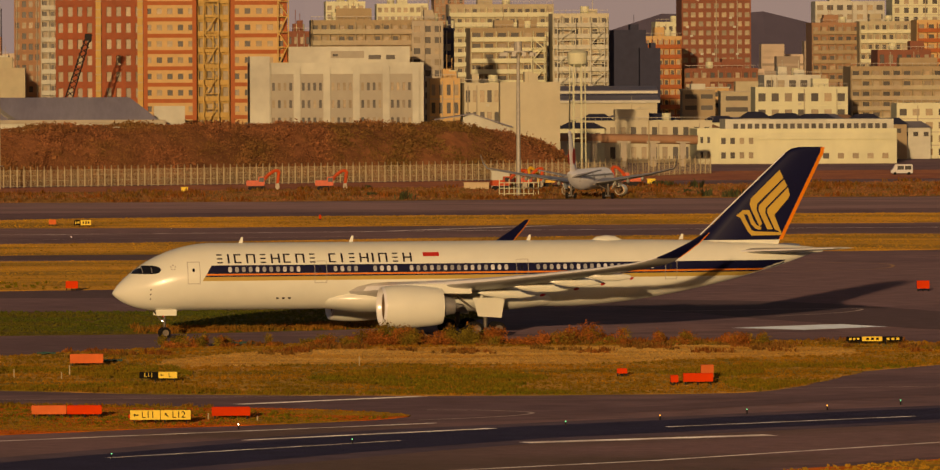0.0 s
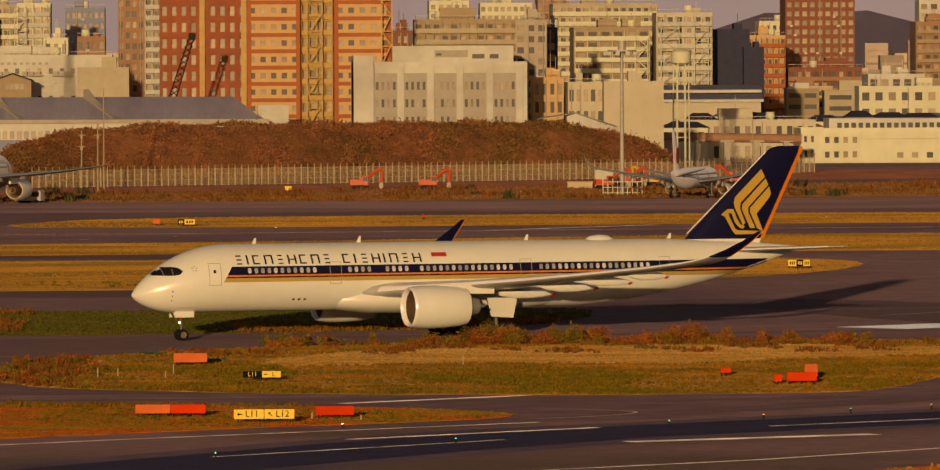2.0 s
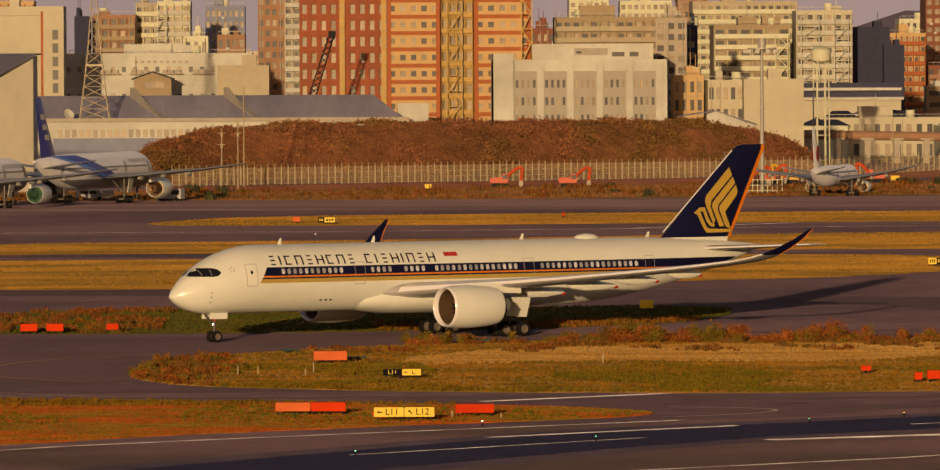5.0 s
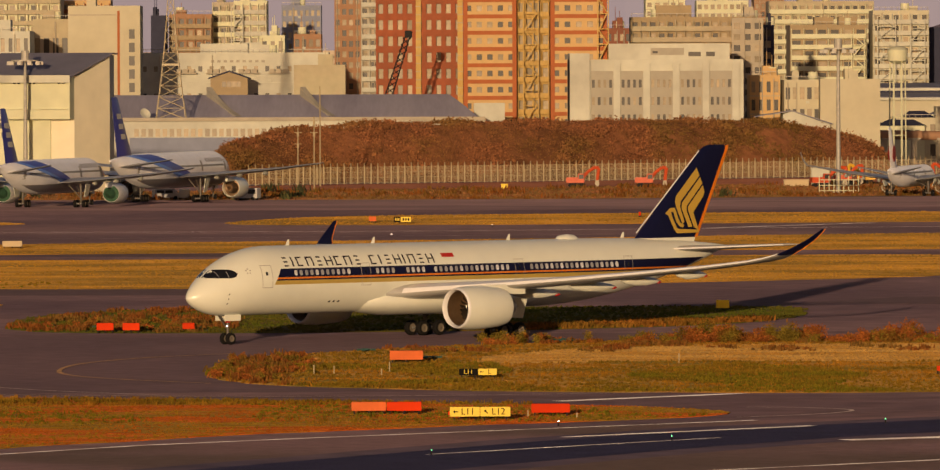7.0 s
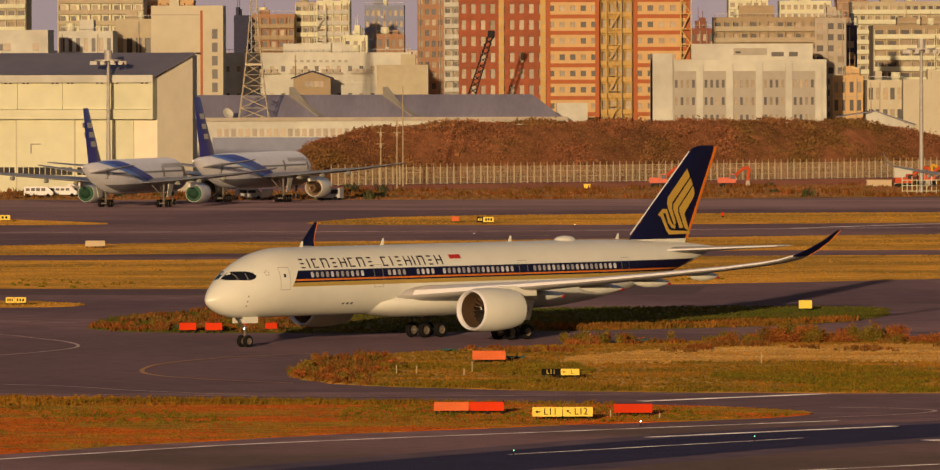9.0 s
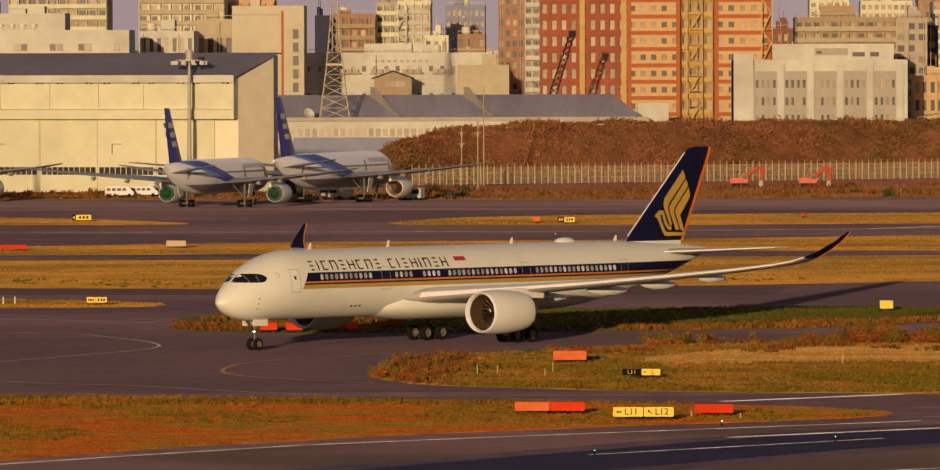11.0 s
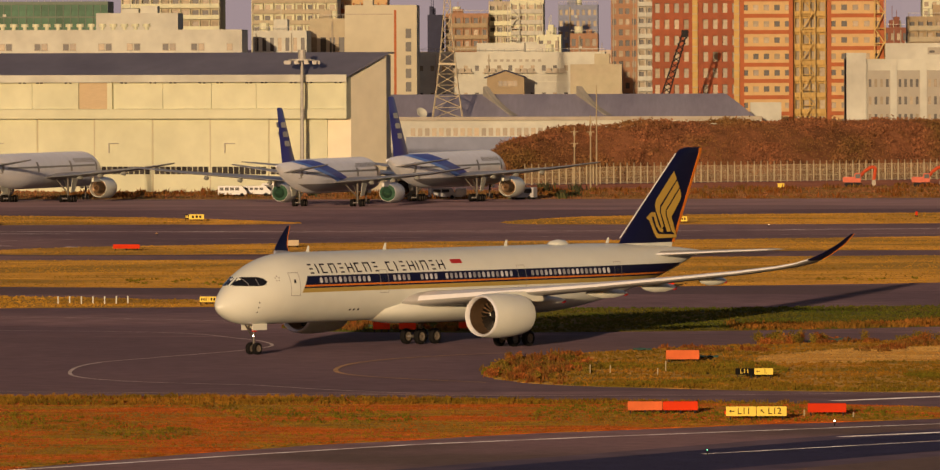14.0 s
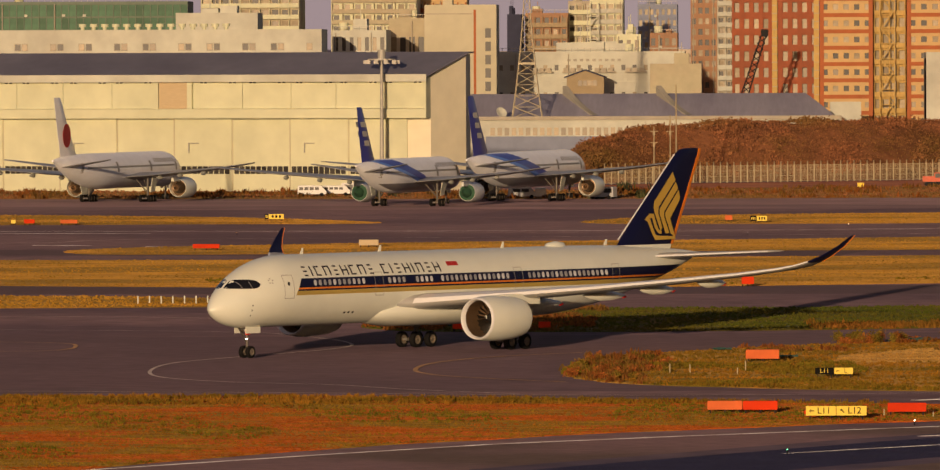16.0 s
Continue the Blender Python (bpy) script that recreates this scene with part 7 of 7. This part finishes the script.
def leafy_bushes(name, spots, material, label, seed):
    """Rounded bushes of many small leaves and a few twigs, as one stuff mesh; spots: x, y, radius, height."""
    rng = np.random.default_rng(seed)
    verts, faces = [], []
    for x, y, r, h in spots:
        for _ in range(int(260 * r * h) + 60):
            d = rng.normal(0, 1, 3)
            d = d / np.linalg.norm(d) * rng.uniform(0.35, 1.0) * rng.choice((0.8, 1.0, 1.12))
            px, py, pz = x + d[0] * r, y + d[1] * r, h * 0.5 * (1 + d[2]) + 0.04
            u, v = rng.normal(0, 0.05, 3), rng.normal(0, 0.05, 3)
            k = len(verts)
            verts += [(px - u[0], py - u[1], pz - u[2]), (px + v[0], py + v[1], pz + v[2]), (px + u[0], py + u[1], pz + u[2]), (px - v[0], py - v[1], pz - v[2])]
            faces.append((k, k + 1, k + 2, k + 3))
        for _ in range(7):
            a, q = rng.uniform(0, 6.3), rng.uniform(0.2, 0.9) * r
            k = len(verts)
            verts += [(x - 0.02, y, 0), (x + 0.02, y, 0), (x + q * math.cos(a), y + q * math.sin(a), h * rng.uniform(0.8, 1.25))]
            faces.append((k, k + 1, k + 2))
    me = bpy.data.meshes.new(name)
    me.from_pydata(verts, [], faces)
    me.materials.append(material)
    return tagged(new(name, me), label, "bush", kind="stuff")


rng = random.Random(77)
spots = []
for _ in range(230):
    x = rng.uniform(3, 58)
    big = 22 < x < 43 and rng.random() < 0.6
    if not big and noise.noise(Vector((x * 0.35, 2.0, 1.0))) < -0.02:
        continue
    spots.append((x, 741.5 + rng.uniform(-4, 4) - 0.0045 * (x - 33) ** 2, rng.uniform(0.7, 1.4) if big else rng.uniform(0.45, 0.9), rng.triangular(0.5, 2.3, 0.9) if big else rng.triangular(0.3, 1.5, 0.45)))
spots += [(rng.uniform(-17, -9), rng.uniform(655, 708), rng.uniform(0.3, 0.6), rng.uniform(0.35, 0.75)) for _ in range(34)]
spots += [(rng.uniform(-36, -20), rng.uniform(775, 800), rng.uniform(0.35, 0.7), rng.uniform(0.4, 0.8)) for _ in range(26)]
leafy_bushes("island_bushes", spots, BUSH, "rounded rusty and olive bushes along the grass island", 12)
tufts("straw_grass", straw, 5000, 0.11, STRAW, "short pale straw on the mown patch", 13, lift=0.08)
tufts("strip_grass", middle, 8000, 0.18, BLADE_DEEP, "green grass between taxiways", 9, width=0.07)
tufts("strip_weeds", middle, 800, 0.45, BLADE_RED, "rusty weeds on the strip", 10, keep=lambda x, y, r: (x < -18.07 and noise.noise(Vector((x * 0.25, y * 0.06, 3))) > -0.05), width=0.09, blades=7)
tufts("strip_tall_grass", middle, 1800, 0.5, BLADE_STALK, "tall rusty dry grass on the strip", 11, keep=lambda x, y, r: x > 2 + 4 * r.uniform() and y < 786 + 0.9 * max(x - 12, 0) + 9 * noise.noise(Vector((x * 0.2, y * 0.06, 2))), width=0.08, blades=7)
for k, (line, c, sz) in enumerate(((back_a, 14000, 0.09), (back_b, 9000, 0.1), (back_c, 3000, 0.12), (back_d, 7000, 0.12), (back_e, 2500, 0.15), (back_f, 9000, 0.4), (front, 1500, 0.15))):
    tufts("field_grass", line, c, sz, BLADE_BROWN if line is back_f else BLADE_FAR, "thin ochre field grass", 30 + k, width=0.09, blades=4)
tufts("field_weeds", back_a, 160, 0.3, BLADE_GREEN, "olive weeds at the field edge", 41, keep=lambda x, y, r: y < 955.00 and noise.noise(Vector((x * 0.05, y * 0.03, 2))) > 0.1, width=0.12, blades=7)
tufts("fence_weeds", back_f, 1300, 0.9, BLADE_RED, "dry rusty weeds before the fence", 42, keep=lambda x, y, r: noise.noise(Vector((x * 0.06, y * 0.03, 12))) > 0.05, width=0.14, blades=7)
tufts("fence_bushes", back_f, 60, 1.5, LEAF, "dark green bushes before the fence", 43, keep=lambda x, y, r: noise.noise(Vector((x * 0.05, 3, 1))) > 0.25, width=0.2, blades=24)


# ---------------------------------------------------------------- what moves
TAXI = [  # seconds, nose x, nose y, heading
    (0.0, 0.46, 761.14, 191.37),
    (0.5, -1.61, 758.78, 194.48),
    (1.0, -3.56, 756.47, 196.80),
    (1.5, -5.42, 755.33, 199.77),
    (2.0, -7.15, 753.51, 202.37),
    (2.5, -8.80, 751.57, 205.04),
    (3.0, -10.38, 749.65, 207.50),
    (3.5, -11.90, 747.93, 209.78),
    (4.0, -13.38, 746.47, 211.67),
    (6.5, -19.91, 738.76, 221.33),
    (7.0, -21.16, 736.81, 222.95),
    (7.5, -22.41, 734.79, 224.30),
    (8.0, -23.64, 731.35, 225.78),
    (8.5, -25.11, 730.97, 226.34),
    (9.0, -26.49, 730.12, 227.23),
    (11.5, -33.75, 720.63, 230.30),
    (12.0, -35.22, 718.38, 230.73),
    (12.5, -36.66, 716.06, 231.25),
    (13.0, -38.17, 713.78, 231.65),
    (13.5, -39.70, 712.38, 232.02),
    (14.0, -41.33, 710.72, 232.30),
    (14.5, -42.95, 708.68, 232.50),
    (15.0, -44.65, 706.13, 232.63),
    (15.5, -46.33, 703.43, 232.76),
    (16.0, -48.14, 702.13, 232.78),
]


def motions():
    walk(jet, [(t, pose(x, y, 0, 0, 0, h)) for t, x, y, h in TAXI])
    # wheels roll by the way that each one covers on the ground
    ts = [r[0] for r in TAXI]
    steps = [i * 0.2 for i in range(81)]
    for ob, wx, wy, r in SPIN:
        turn, rows, last = 0.0, [], None
        for t in steps:
            x, y, h = (float(np.interp(t, ts, [q[k] for q in TAXI])) for k in (1, 2, 3))
            p = pose(x, y, 0, 0, 0, h) @ Vector((wx, wy, 0))
            if last is not None:
                turn += math.degrees((p - last).length / r)
            last = p
            rows.append((t, pose(wx, wy, r, 0, turn, 0)))
        walk(ob, rows)


motions()
